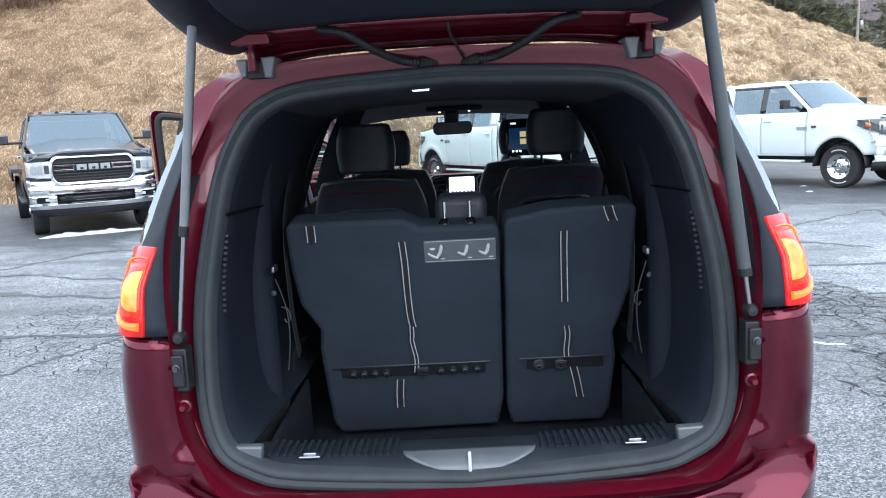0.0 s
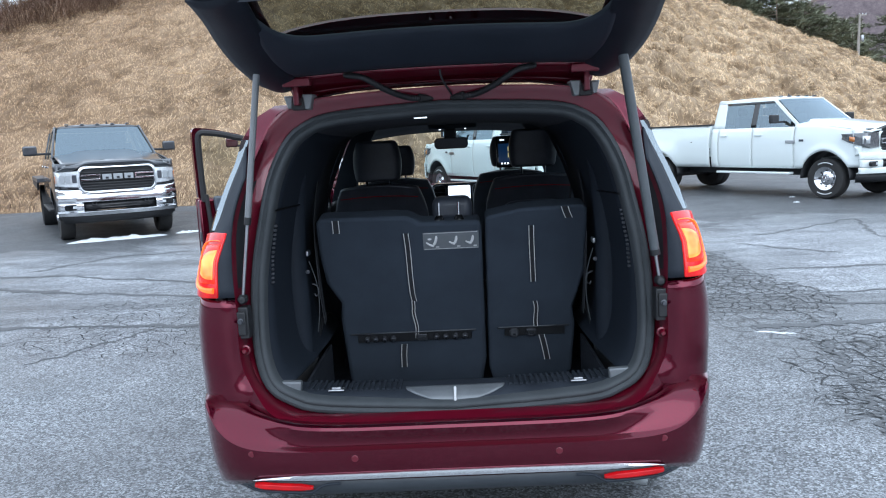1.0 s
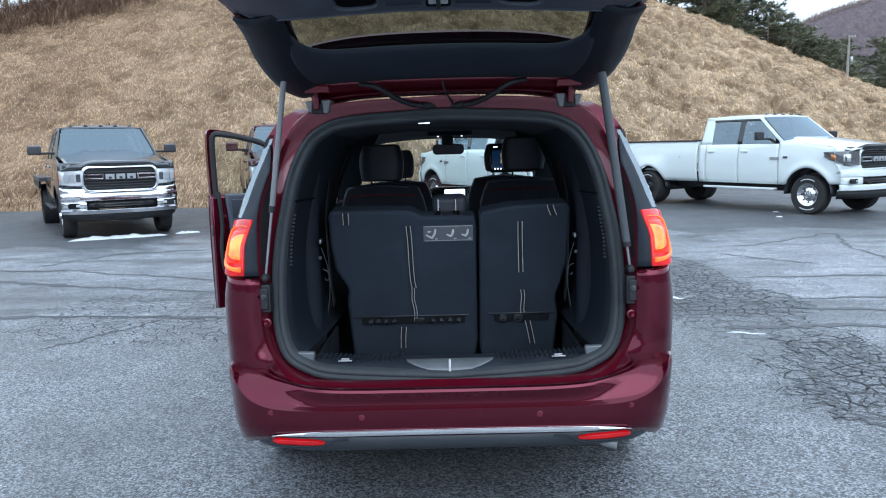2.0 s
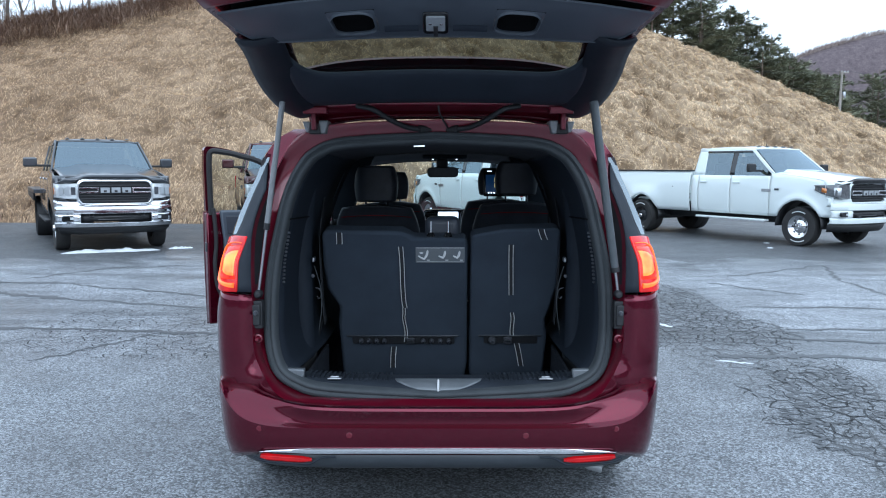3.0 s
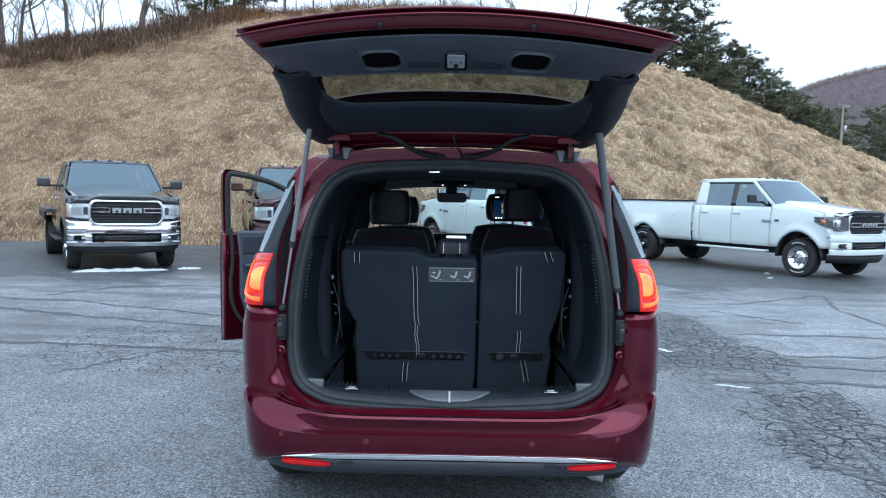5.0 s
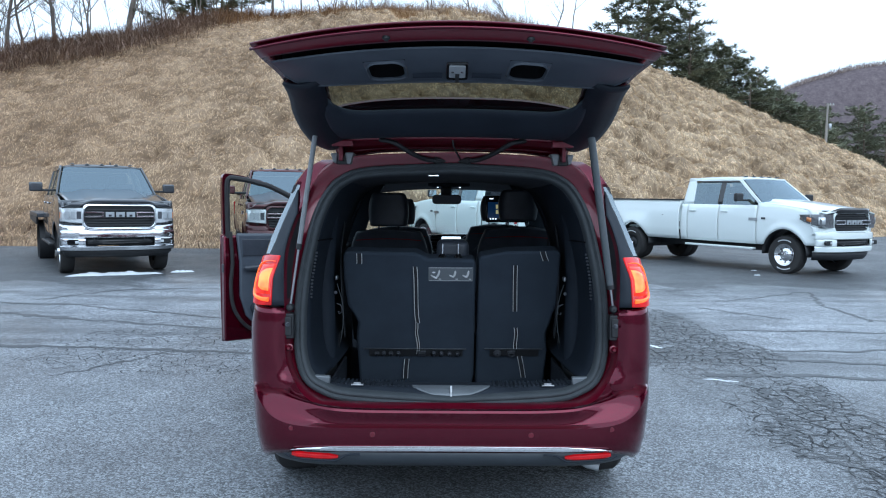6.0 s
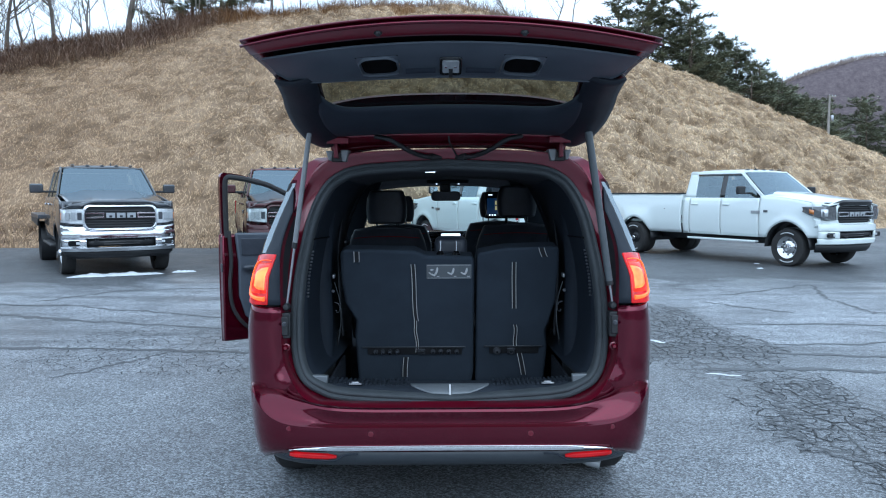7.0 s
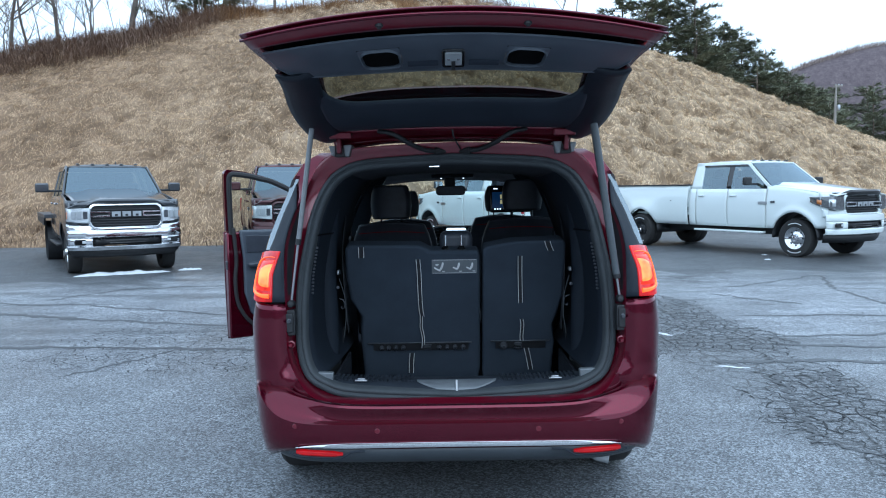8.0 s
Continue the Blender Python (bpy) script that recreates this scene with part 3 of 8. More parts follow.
def leaf_mesh(name, v, tri, material):
    """Many small blades in one mesh: corners of each blade, and triangles over all of them."""
    me = bpy.data.meshes.new(name)
    me.vertices.add(v.shape[0] * v.shape[1])
    me.vertices.foreach_set("co", v.reshape(-1))
    me.loops.add(tri.size)
    me.loops.foreach_set("vertex_index", tri.reshape(-1))
    me.polygons.add(len(tri))
    me.polygons.foreach_set("loop_start", np.arange(0, tri.size, 3, dtype=np.int32))
    me.update(calc_edges=True)
    me.materials.append(material)
    return new(name, me)


def blades(name, spots, per, length, width, material, droop=0.8, seed=1, spread=0.16):
    """Upright tufts of bent blades at spots (x, y, z)."""
    rng = np.random.default_rng(seed)
    n = len(spots) * per
    base = np.repeat(np.array([s[:3] for s in spots]), per, 0)
    size = np.repeat(rng.uniform(0.6, 1.3, len(spots)), per)
    lean = np.repeat(rng.uniform(0, 2 * np.pi, len(spots)), per)
    ang = rng.uniform(0, 2 * np.pi, n)
    base[:, 0] += rng.normal(0, spread, n) * size
    base[:, 1] += rng.normal(0, spread, n) * size
    L = rng.uniform(0.5, 1.2, n) * length * size
    dirx, diry = np.cos(ang) * 0.40 + np.cos(lean) * 0.9, np.sin(ang) * 0.40 + np.sin(lean) * 0.9 - 0.6
    nl = np.hypot(dirx, diry) + 1e-6
    dirx, diry = dirx / nl, diry / nl
    w, k = width * rng.uniform(0.6, 1.4, n), droop * rng.uniform(0.6, 1.2, n)
    v = np.zeros((n, 5, 3))
    for i, (f, ww) in enumerate(((0, 1), (0.55, 0.9))):
        out, up = L * f * (0.35 + 0.5 * k * f), L * (0.80 * f - 0.35 * k * f * f)
        for j, s in enumerate((-1, 1)):
            v[:, i * 2 + j] = base + np.stack([dirx * out - s * diry * w * ww / 2, diry * out + s * dirx * w * ww / 2, up], 1)
    out = L * (0.35 + 0.75 * k)
    v[:, 4] = base + np.stack([dirx * out, diry * out, L * (0.80 - 0.75 * k)], 1)
    v[:, :2, 2] -= 0.05
    o = np.arange(n)[:, None] * 5
    return leaf_mesh(name, v, np.concatenate([o + [0, 1, 3], o + [0, 3, 2], o + [2, 3, 4]], 0).astype(np.int32), material)


def lying_grass(name, grid, count, length, width, material, seed):
    """Matted grass on a surface given as a grid of points: blades lift off it and fall along it, downhill over each mound."""
    rng = np.random.default_rng(seed)
    P = np.array(grid)
    nrm = np.zeros_like(P)
    nrm[:-1, :-1] = np.cross(P[:-1, 1:] - P[:-1, :-1], P[1:, :-1] - P[:-1, :-1])
    nrm /= np.linalg.norm(nrm, axis=2, keepdims=True) + 1e-9
    i, j = rng.integers(0, P.shape[0] - 2, count), rng.integers(0, P.shape[1] - 2, count)
    u, w = rng.random((count, 1)), rng.random((count, 1))
    base = (P[i, j] * (1 - u) + P[i + 1, j] * u) * (1 - w) + (P[i, j + 1] * (1 - u) + P[i + 1, j + 1] * u) * w
    up = nrm[i, j]
    crest = np.interp(base[:, 0], [c[0] for c in CREST], [c[1] for c in CREST]) + 0.6
    steep = np.clip((up[:, 2] - 0.25) / 0.35, 0.35, 1)      # fewer blades under the overhang of a mound
    keep_ = (base[:, 2] > 0.02) & (base[:, 2] < crest) & (rng.random(count) < steep)
    base, up = base[keep_], up[keep_]
    n = len(base)
    ang = rng.uniform(0, 2 * np.pi, n)
    way = np.stack([np.cos(ang), np.sin(ang), np.zeros(n)], 1) * 0.42
    flat = up[:, :2] / (np.linalg.norm(up[:, :2], axis=1, keepdims=True) + 1e-6)
    way[:, :2] += flat
    way -= up * np.sum(way * up, 1, keepdims=True)
    way /= np.linalg.norm(way, axis=1, keepdims=True) + 1e-9
    side = np.cross(up, way)
    old = np.clip((4 - base[:, 0]) / 14, 0, 1)
    L = (length * (1 - 0.35 * old) * rng.uniform(0.5, 1.2, n))[:, None]
    wd = (width * rng.uniform(0.6, 1.5, n))[:, None]
    mid = base + way * L * 0.45 + up * L * rng.uniform(0.10, 0.42, n)[:, None]
    v = np.stack([base - up * 0.02, mid - side * wd / 2, mid + side * wd / 2, base + way * L + up * L * rng.uniform(-0.05, 0.22, n)[:, None]], 1)
    o = np.arange(n)[:, None] * 4
    return leaf_mesh(name, v, np.concatenate([o + [0, 1, 2], o + [1, 3, 2]], 0).astype(np.int32), material)


slope = [[p for p, x in zip(r, xs) if -27.5 < x < 38] for r, d in zip(rows, ds) if d < 31]
tagged(lying_grass("dry_grass", slope, 760000, 0.30, 0.0145, STRAW, 2), "matted straw-coloured winter grass in tufts", "grass", kind="stuff")


# ------------------------------------------------------------------ the minivan
SECTION = [(0.18, 0.88), (0.30, 0.94), (0.45, 0.975), (0.70, 1.0), (0.95, 1.0), (1.10, 0.972), (1.20, 0.955), (1.30, 0.925), (1.45, 0.865), (1.60, 0.800), (1.68, 0.742), (1.735, 0.640), (1.765, 0.37), (1.775, 0.0)]
PLAN = [(1.9, 0.90), (2.1, 0.93), (2.35, 0.955), (2.8, 0.985), (3.4, 1.0), (5.2, 1.0), (5.9, 0.975), (6.3, 0.93), (6.6, 0.85), (6.8, 0.70)]
REAR_AXLE, FRONT_AXLE = 2.76, 5.85


def van_half(y, z):
    return lerp_table(z, SECTION) * smooth_table(y, PLAN)


def van_bottom(y):
    z = 0.22
    for a in (REAR_AXLE, FRONT_AXLE):
        if abs(y - a) < 0.405:
            z = max(z, 0.36 + math.sqrt(0.405 ** 2 - (y - a) ** 2))
    return z


def side_sheet(y0, y1, z0, z1, n=None, m=10, off=0.0):
    """A piece of the right-hand body side; z0 None follows the wheel arches."""
    n = n or max(3, int((y1 - y0) / 0.04) + 1)
    rows = []
    for i in range(n):
        y = y0 + (y1 - y0) * i / (n - 1)
        lo = van_bottom(y) if z0 is None else (z0(y) if callable(z0) else z0)
        hi = z1(y) if callable(z1) else z1
        rows.append([(van_half(y, lo + (hi - lo) * k / (m - 1)) + off, y, lo + (hi - lo) * k / (m - 1)) for k in range(m)])
    return Geo().grid(rows)


van = thing("minivan", Matrix.Translation((0.05, 1.9, 0)) @ pose(0, 0, 0, 0, -0.4, -1.0) @ Matrix.Translation((0, -1.9, 0)),
            "dark red minivan with raised tailgate and open front door on asphalt", "minivan")

# opening, lip and gutter
OPEN_PTS = [(0, 0.575), (0.46, 0.600), (0.605, 0.637), (0.69, 0.70), (0.73, 0.82), (0.738, 1.0), (0.728, 1.15), (0.702, 1.30), (0.668, 1.45), (0.613, 1.57), (0.54, 1.645), (0.40, 1.69), (0, 1.712)]
LIP_PTS = [(0, 1.80, 0.600), (0.48, 1.80, 0.606), (0.63, 1.80, 0.635), (0.715, 1.866, 0.71), (0.755, 1.872, 0.82), (0.758, 1.88, 1.0), (0.766, 1.905, 1.15), (0.768, 1.965, 1.30), (0.730, 2.03, 1.45), (0.668, 2.095, 1.595), (0.60, 2.125, 1.695), (0.44, 2.145, 1.744), (0, 2.152, 1.764)]


def ring(right):
    """A right-hand half line, bottom to top, made into a closed ring."""
    return right + [Vector((-p.x, p.y, p.z)) for p in right[-2:0:-1]]


def open_y(z):
    return 1.787 + 0.22 * z


seal_half = spline([(x, open_y(z), z) for x, z in OPEN_PTS], 49)
lip_half = spline(LIP_PTS, 49)
seal_ring, lip_ring = ring(seal_half), ring(lip_half)
centre = Vector((0, 2.0, 1.15))


def inset(points, d, dy):
    """The ring drawn in towards the opening by d and pushed ahead by dy."""
    out, n = [], len(points)
    for i, p in enumerate(points):
        t = (points[(i + 1) % n] - points[i - 1]).normalized()
        nrm = Vector((-t.z, 0, t.x)).normalized()
        if nrm.dot(centre - p) < 0:
            nrm = -nrm
        out.append(p + nrm * d + Vector((0, dy, 0)))
    return out




def sunk(points, d, dy):
    """The ring drawn in by d and sunk ahead by dy at the sides and below; along the top it stays flat."""
    return [q - Vector((0, dy * min(1, max(0, (q.z - 1.50) / 0.15)), 0)) for q in inset(points, d, dy)]


mid_ring = [a * 0.55 + b * 0.45 + Vector((0, 0.035 * (1 - min(1, max(0, (a.z - 1.50) / 0.15))), 0)) for a, b in zip(lip_ring, seal_ring)]
gutter = Geo().grid([lip_ring, sunk(lip_ring, 0.004, 0.012), sunk(lip_ring, 0.016, 0.05), mid_ring, seal_ring, inset(seal_ring, 0.01, 0.04)], close_u=True)
part("door_gutter", gutter, RED_IN, van, "red painted gutter round the tailgate opening", sharp=50)
# two-lipped rubber seal
prof = [(0.0, 0.012), (0.0, -0.010), (0.006, -0.020), (0.016, -0.021), (0.022, -0.012), (0.026, -0.010), (0.032, -0.016), (0.042, -0.015), (0.050, -0.002), (0.054, 0.03)]
part("weather_seal", Geo().grid([inset(seal_ring, d, dy) for d, dy in prof], close_u=True), RUBBER, van, "gray rubber weather seal round the opening", sharp=60)
# inner lining from the seal forward
inner = inset(seal_ring, 0.05, 0.02)
lining = [inner]
for y, sx, top in ((2.15, 0.985, 0.0), (2.35, 0.955, 0.01), (2.65, 0.93, 0.015), (2.95, 0.93, 0.02)):
    lining.append([Vector((p.x * sx, max(p.y, y + (p.z - 1.1) * 0.15), max(p.z - top * (p.z > 1.3), 0.655))) for p in inner])
for name, lo, hi in (("side_lining", 9, 41), ("side_lining", 55, 87), ("rear_header", 41, 55)):
    part(name, Geo().grid([[r[i] for i in range(lo, hi + 1)] for r in lining]), LINING if name == "side_lining" else HEADLINER, van, solid=0.012, sharp=50, offset=1.0)

# quarter panels
CORNER_Y = 2.35


def corner_point(z, a, off=0.0):
    """The rear corner of the body at height z; a runs 0 (lip) to 1 (side)."""
    lip = min(lip_half, key=lambda p: abs(p.z - z) + (10 if p.z < 0.70 and z > 0.75 else 0))
    below = [p for p in lip_half if p.z <= z]
    above = [p for p in lip_half if p.z > z]
    if below and above:
        p, q = below[-1], above[0]
        k = (z - p.z) / max(q.z - p.z, 1e-6)
        lip = p.lerp(q, k)
    if z < 0.74:                      # below the lamp panel the corner stands upright behind the sill
        lip = Vector((max(lip.x, 0.715), max(lip.y, 1.866), z))
    xo, t = van_half(CORNER_Y, z), a * math.pi / 2
    # rounded corner below, a slanting chamfer from the lamp upwards
    x, y = lip.x + (xo - lip.x) * math.sin(t) ** 0.5, CORNER_Y - (CORNER_Y - lip.y) * math.cos(t) ** 0.5
    run, k = (xo - lip.x) * (1.1 - 0.8 * min(1, max(0, (z - 1.52) / 0.10))), min(1, a / 0.7)   # the roof corner faces straight back
    cx, cy = lip.x + (xo - lip.x) * k, lip.y + run * k + (CORNER_Y - lip.y - run) * max(0, (a - 0.7) / 0.3)
    w = min(1, max(0, (z - 1.18) / 0.14))
    return (x + (cx - x) * w + off * math.sin(t), y + (cy - y) * w - off * math.cos(t), z)


def corner_sheet(z0, z1, a0, a1, n=14, m=12, off=0.0):
    """z0 and z1 may run with a."""
    rows = []
    for j in range(m):
        a = a0 + (a1 - a0) * j / (m - 1)
        lo = z0(a) if callable(z0) else z0
        hi = z1(a) if callable(z1) else z1
        rows.append([corner_point(lo + (hi - lo) * i / (n - 1), a, off) for i in range(n)])
    return Geo().grid(rows)


quarter = corner_sheet(0.62, lambda a: 1.04 + 0.015 * a, 0, 1, 16, 16)
lamp = corner_sheet(lambda a: 1.052 + 0.06 * max(0, (a - 0.45) / 0.5) ** 3, lambda a: 1.275 - 0.06 * a ** 4, 0.07, 0.96, 10, 20, 0.012)
glass_strip = corner_sheet(lambda a: 1.285 - 0.02 * a, lambda a: 1.60, 0.44, 1, 12, 10, 0.0)
applique = corner_sheet(1.05, lambda a: 1.565 - 0.10 * (0.4 - a) / 0.4, 0.0, 0.44, 16, 6, -0.002)
corner_top = corner_sheet(lambda a: 1.60 if a > 0.4 else 1.565 - 0.10 * (0.4 - a) / 0.4, 1.722, 0, 1, 8, 12)
for side in (1, -1):
    s = (lambda g: g) if side > 0 else mirror_x
    part("quarter_panel", s(quarter), RED, van, solid=0.01)
    part("quarter_panel_top", s(corner_top), RED, van, solid=0.008)
    part("pillar_cover", s(applique), TRIM, van, "gloss black pillar cover", solid=0.006)
    part("corner_window", s(glass_strip), GLASS_CORNER, van, "rear corner of the tinted quarter window")
    back = corner_sheet(1.2, 1.62, 0.05, 1, 10, 8, -0.02)
    part("pillar_liner", s(back), BLACK, van, "black liner behind the corner window", solid=0.004)
    lamp_ob = part("tail_lamp", s(lamp), TAIL_LENS, van, "lit red tail lamp with a glowing hook-shaped band", solid=0.03, bevel=0.004)
    band = Geo()
    line_pts = [corner_point(z, a, 0.0145) for z, a in ((1.247, 0.12), (1.248, 0.24), (1.242, 0.42), (1.222, 0.58), (1.17, 0.66), (1.12, 0.62), (1.093, 0.48), (1.084, 0.30), (1.080, 0.18), (1.079, 0.10))]
    band.tube(spline(line_pts, 30), [0.0015 + 0.0095 * (k / 29) ** 1.6 for k in range(30)], 8)
    part("light_band", s(band), TAIL_HOT, lamp_ob, "glowing orange-red light guide")
    core = corner_sheet(1.104, 1.236, 0.09, 0.46, 8, 12, 0.0145)
    part("brake_lens", s(core), TAIL_GLOW, lamp_ob, "bright red brake light", solid=0.002)
    bulb = corner_sheet(lambda a: 1.118 + 0.02 * (a / 0.36) ** 4, lambda a: 1.218 - 0.02 * (a / 0.36) ** 4, 0.11, 0.36, 8, 10, 0.0175)
    part("bulb_glow", s(bulb), TAIL_BULB, lamp_ob, "orange-white glow of the lit bulb", solid=0.001)
    latch_pocket = Geo().box((0.745, 1.915, 0.955), (0.048, 0.05, 0.115)).box((0.745, 1.886, 0.955), (0.034, 0.012, 0.085))
    plate = part("gate_stop", s(latch_pocket), BLACK, van, "black plastic gate stop", bevel=0.004)
    part("bolt", s(Geo().lathe([(0.0, -0.012), (0.007, -0.012), (0.008, -0.004), (0.011, -0.003), (0.011, 0.004)], "y", 12, (0.745, 1.878, 0.965))), STEEL_DARK, plate)
    part("rubber_stop", s(Geo().lathe([(0.0, -0.02), (0.007, -0.02), (0.012, -0.012), (0.013, 0.0), (0.018, 0.002), (0.018, 0.01)], "y", 14, (0.742, 1.895, 0.855))), RED_IN, van)

# black channel beside the opening, in which the struts lie when the gate is shut
channel_i = [i for i, p in enumerate(lip_half) if 1.05 < p.z < 1.47]
lip_in = inset(lip_ring, 0.016, 0.044)
for side in (1, -1):
    rows = [[lip_ring[i] + Vector((0.004, -0.004, 0)) for i in channel_i], [lip_in[i] for i in channel_i], [lip_ring[i] * 0.55 + seal_ring[i] * 0.45 + Vector((0, 0.029, 0)) for i in channel_i]]
    part("strut_channel", Geo().grid([[(side * p.x, p.y, p.z) for p in r] for r in rows]), BLACK, van, "black channel beside the tailgate opening", sharp=60)

# bumper
def bumper_row(zc, zk, sx, sy, n=61, k=12, shoulder=None):
    """One level of the bumper: zc its height in the middle, zk at the corners; shoulder, where given, is the reach at the corners."""
    out = []
    for i in range(n):
        t = (-1 + 2 * i / (n - 1)) * math.pi / 2
        sn, cs = abs(math.sin(t)) ** (1 / 3), max(0.0, math.cos(t)) ** (1 / 3)
        x = math.copysign(0.928 * sx * sn, t)
        q = min(1, abs(x) / 0.88)
        w = min(1, max(0, (abs(x) - 0.50) / 0.26))
        reach = sy if shoulder is None else sy + (shoulder - sy) * w * w * (3 - 2 * w)
        out.append((x, 2.35 - 0.65 * reach * cs, zc + (zk - zc) * q ** k))
    return out


part("rear_bumper", Geo().grid([bumper_row(0.425, 0.31, 0.935, 0.975), bumper_row(0.445, 0.37, 0.962, 0.988), bumper_row(0.475, 0.46, 0.982, 0.998), bumper_row(0.505, 0.54, 0.992, 1.002), bumper_row(0.535, 0.62, 0.998, 1.002), bumper_row(0.543, 0.676, 1.0, 1.002), bumper_row(0.547, 0.688, 0.995, 0.990, 61, 12, 0.992),
                                 bumper_row(0.551, 0.692, 0.985, 0.962, 61, 9, 0.972), bumper_row(0.562, 0.700, 0.965, 0.958, 61, 6, 0.945), bumper_row(0.580, 0.705, 0.945, 0.966, 61, 5, 0.925), bumper_row(0.606, 0.712, 0.92, 0.980, 61, 5, 0.916), bumper_row(0.616, 0.717, 0.90, 0.974, 61, 5, 0.905), bumper_row(0.619, 0.72, 0.88, 0.95, 61, 5, 0.875), bumper_row(0.604, 0.725, 0.86, 0.845, 61, 5)]), RED, van, "dark red painted rear bumper", solid=0.008, sharp=40)
part("lower_valance", Geo().grid([bumper_row(0.31, 0.31, 0.84, 0.66), bumper_row(0.335, 0.335, 0.87, 0.82), bumper_row(0.365, 0.36, 0.90, 0.92), bumper_row(0.39, 0.385, 0.925, 0.955), bumper_row(0.43, 0.43, 0.945, 0.98)]), VALANCE, van, "black plastic lower bumper", solid=0.01)
def bumper_y(x, sx=0.97, sy=0.99):
    return 2.35 - 0.65 * sy * (max(0.0, 1 - (abs(x) / (0.928 * sx)) ** 6)) ** (1 / 6)


chrome = Geo()
crow = []
for i in range(81):
    x = -0.705 + 1.41 * i / 80
    q = abs(x) / 0.705
    hi = 0.013 * min(1.0, (1.0 - q) * 3.2 + 0.06) ** 0.8
    zc = 0.452 - 0.004 * q ** 2 - 0.010 * q ** 10
    y = bumper_y(x, 0.975, 0.992)
    crow.append([(x, y + 0.004, zc - hi), (x, y - 0.006, zc - hi * 0.8), (x, y - 0.0085, zc + hi * 0.1), (x, y - 0.006, zc + hi * 0.8), (x, y + 0.004, zc + hi)])
part("chrome_strip", chrome.grid(crow), CHROME, van, "chrome strip across the bumper", solid=0.003)
for side in (1, -1):
    refl = Geo()
    rows = []
    for i in range(16):
        x = 0.495 + 0.205 * i / 15
        h = 0.0105 * min(1, 0.25 + i / 4, 0.5 + (15 - i) / 3)
        zc = 0.413 + 0.006 * i / 15
        y = bumper_y(x, 0.962, 0.985)
        rows.append([(side * x, y - 0.002, zc - h), (side * x, y - 0.010, zc - h * 0.4), (side * x, y - 0.010, zc + h * 0.4), (side * x, y - 0.002, zc + h)])
    part("bumper_reflector", refl.grid(rows), REFLECTOR, van, "narrow red bumper reflector with added glow", solid=0.004)
    lip_x = [0.40 + 0.33 * i / 16 for i in range(17)]
    ridge = [(side * x, bumper_y(x, 0.955, 0.985) - 0.006, lerp_table(x, [(0.40, 0.426), (0.455, 0.424), (0.50, 0.396), (0.70, 0.400), (0.73, 0.412)])) for x in lip_x]
    part("valance_ridge", Geo().tube(ridge, 0.005, 8), TRIM, van, "moulded ridge under the reflector")
for x in (-0.70, -0.345, 0.345, 0.70):
    part("parking_sensor", Geo().lathe([(0, -0.003), (0.010, -0.003), (0.012, 0.0), (0.014, 0.001), (0.014, 0.01)], "y", 20, (x, bumper_y(x, 0.985, 1.0) - 0.001, 0.515 + 0.02 * (abs(x) > 0.5))), RED_IN, van)
# folded flange that carries the opening's lip on to the corners and the bumper
low = [i for i, p in enumerate(lip_half) if p.z < 0.86]
outer_lip = inset(lip_ring, -0.045, 0.012)
skirt = inset(lip_ring, -0.085, 0.055)
for side in (1, -1):
    rows = [[lip_ring[i] for i in low], [lip_ring[i] * 0.4 + outer_lip[i] * 0.6 for i in low], [outer_lip[i] for i in low], [skirt[i] for i in low]]
    part("lip_flange", Geo().grid([[(side * p.x, p.y, p.z) for p in r] for r in rows]), RED, van, sharp=70)
part("gate_bumper_stud", Geo().lathe([(0, -0.006), (0.006, -0.004), (0.008, 0.006)], "y", 12, (-0.03, 1.748, 0.588)), SATIN, van)
part("tail_pipe", Geo().tube([(0.58, 2.25, 0.335), (0.59, 2.0, 0.335), (0.605, 1.94, 0.326), (0.64, 1.905, 0.316), (0.685, 1.89, 0.310)], [0.020, 0.021, 0.022, 0.023, 0.023], 20), PIPE, van, "stubby steel tail pipe under the bumper")

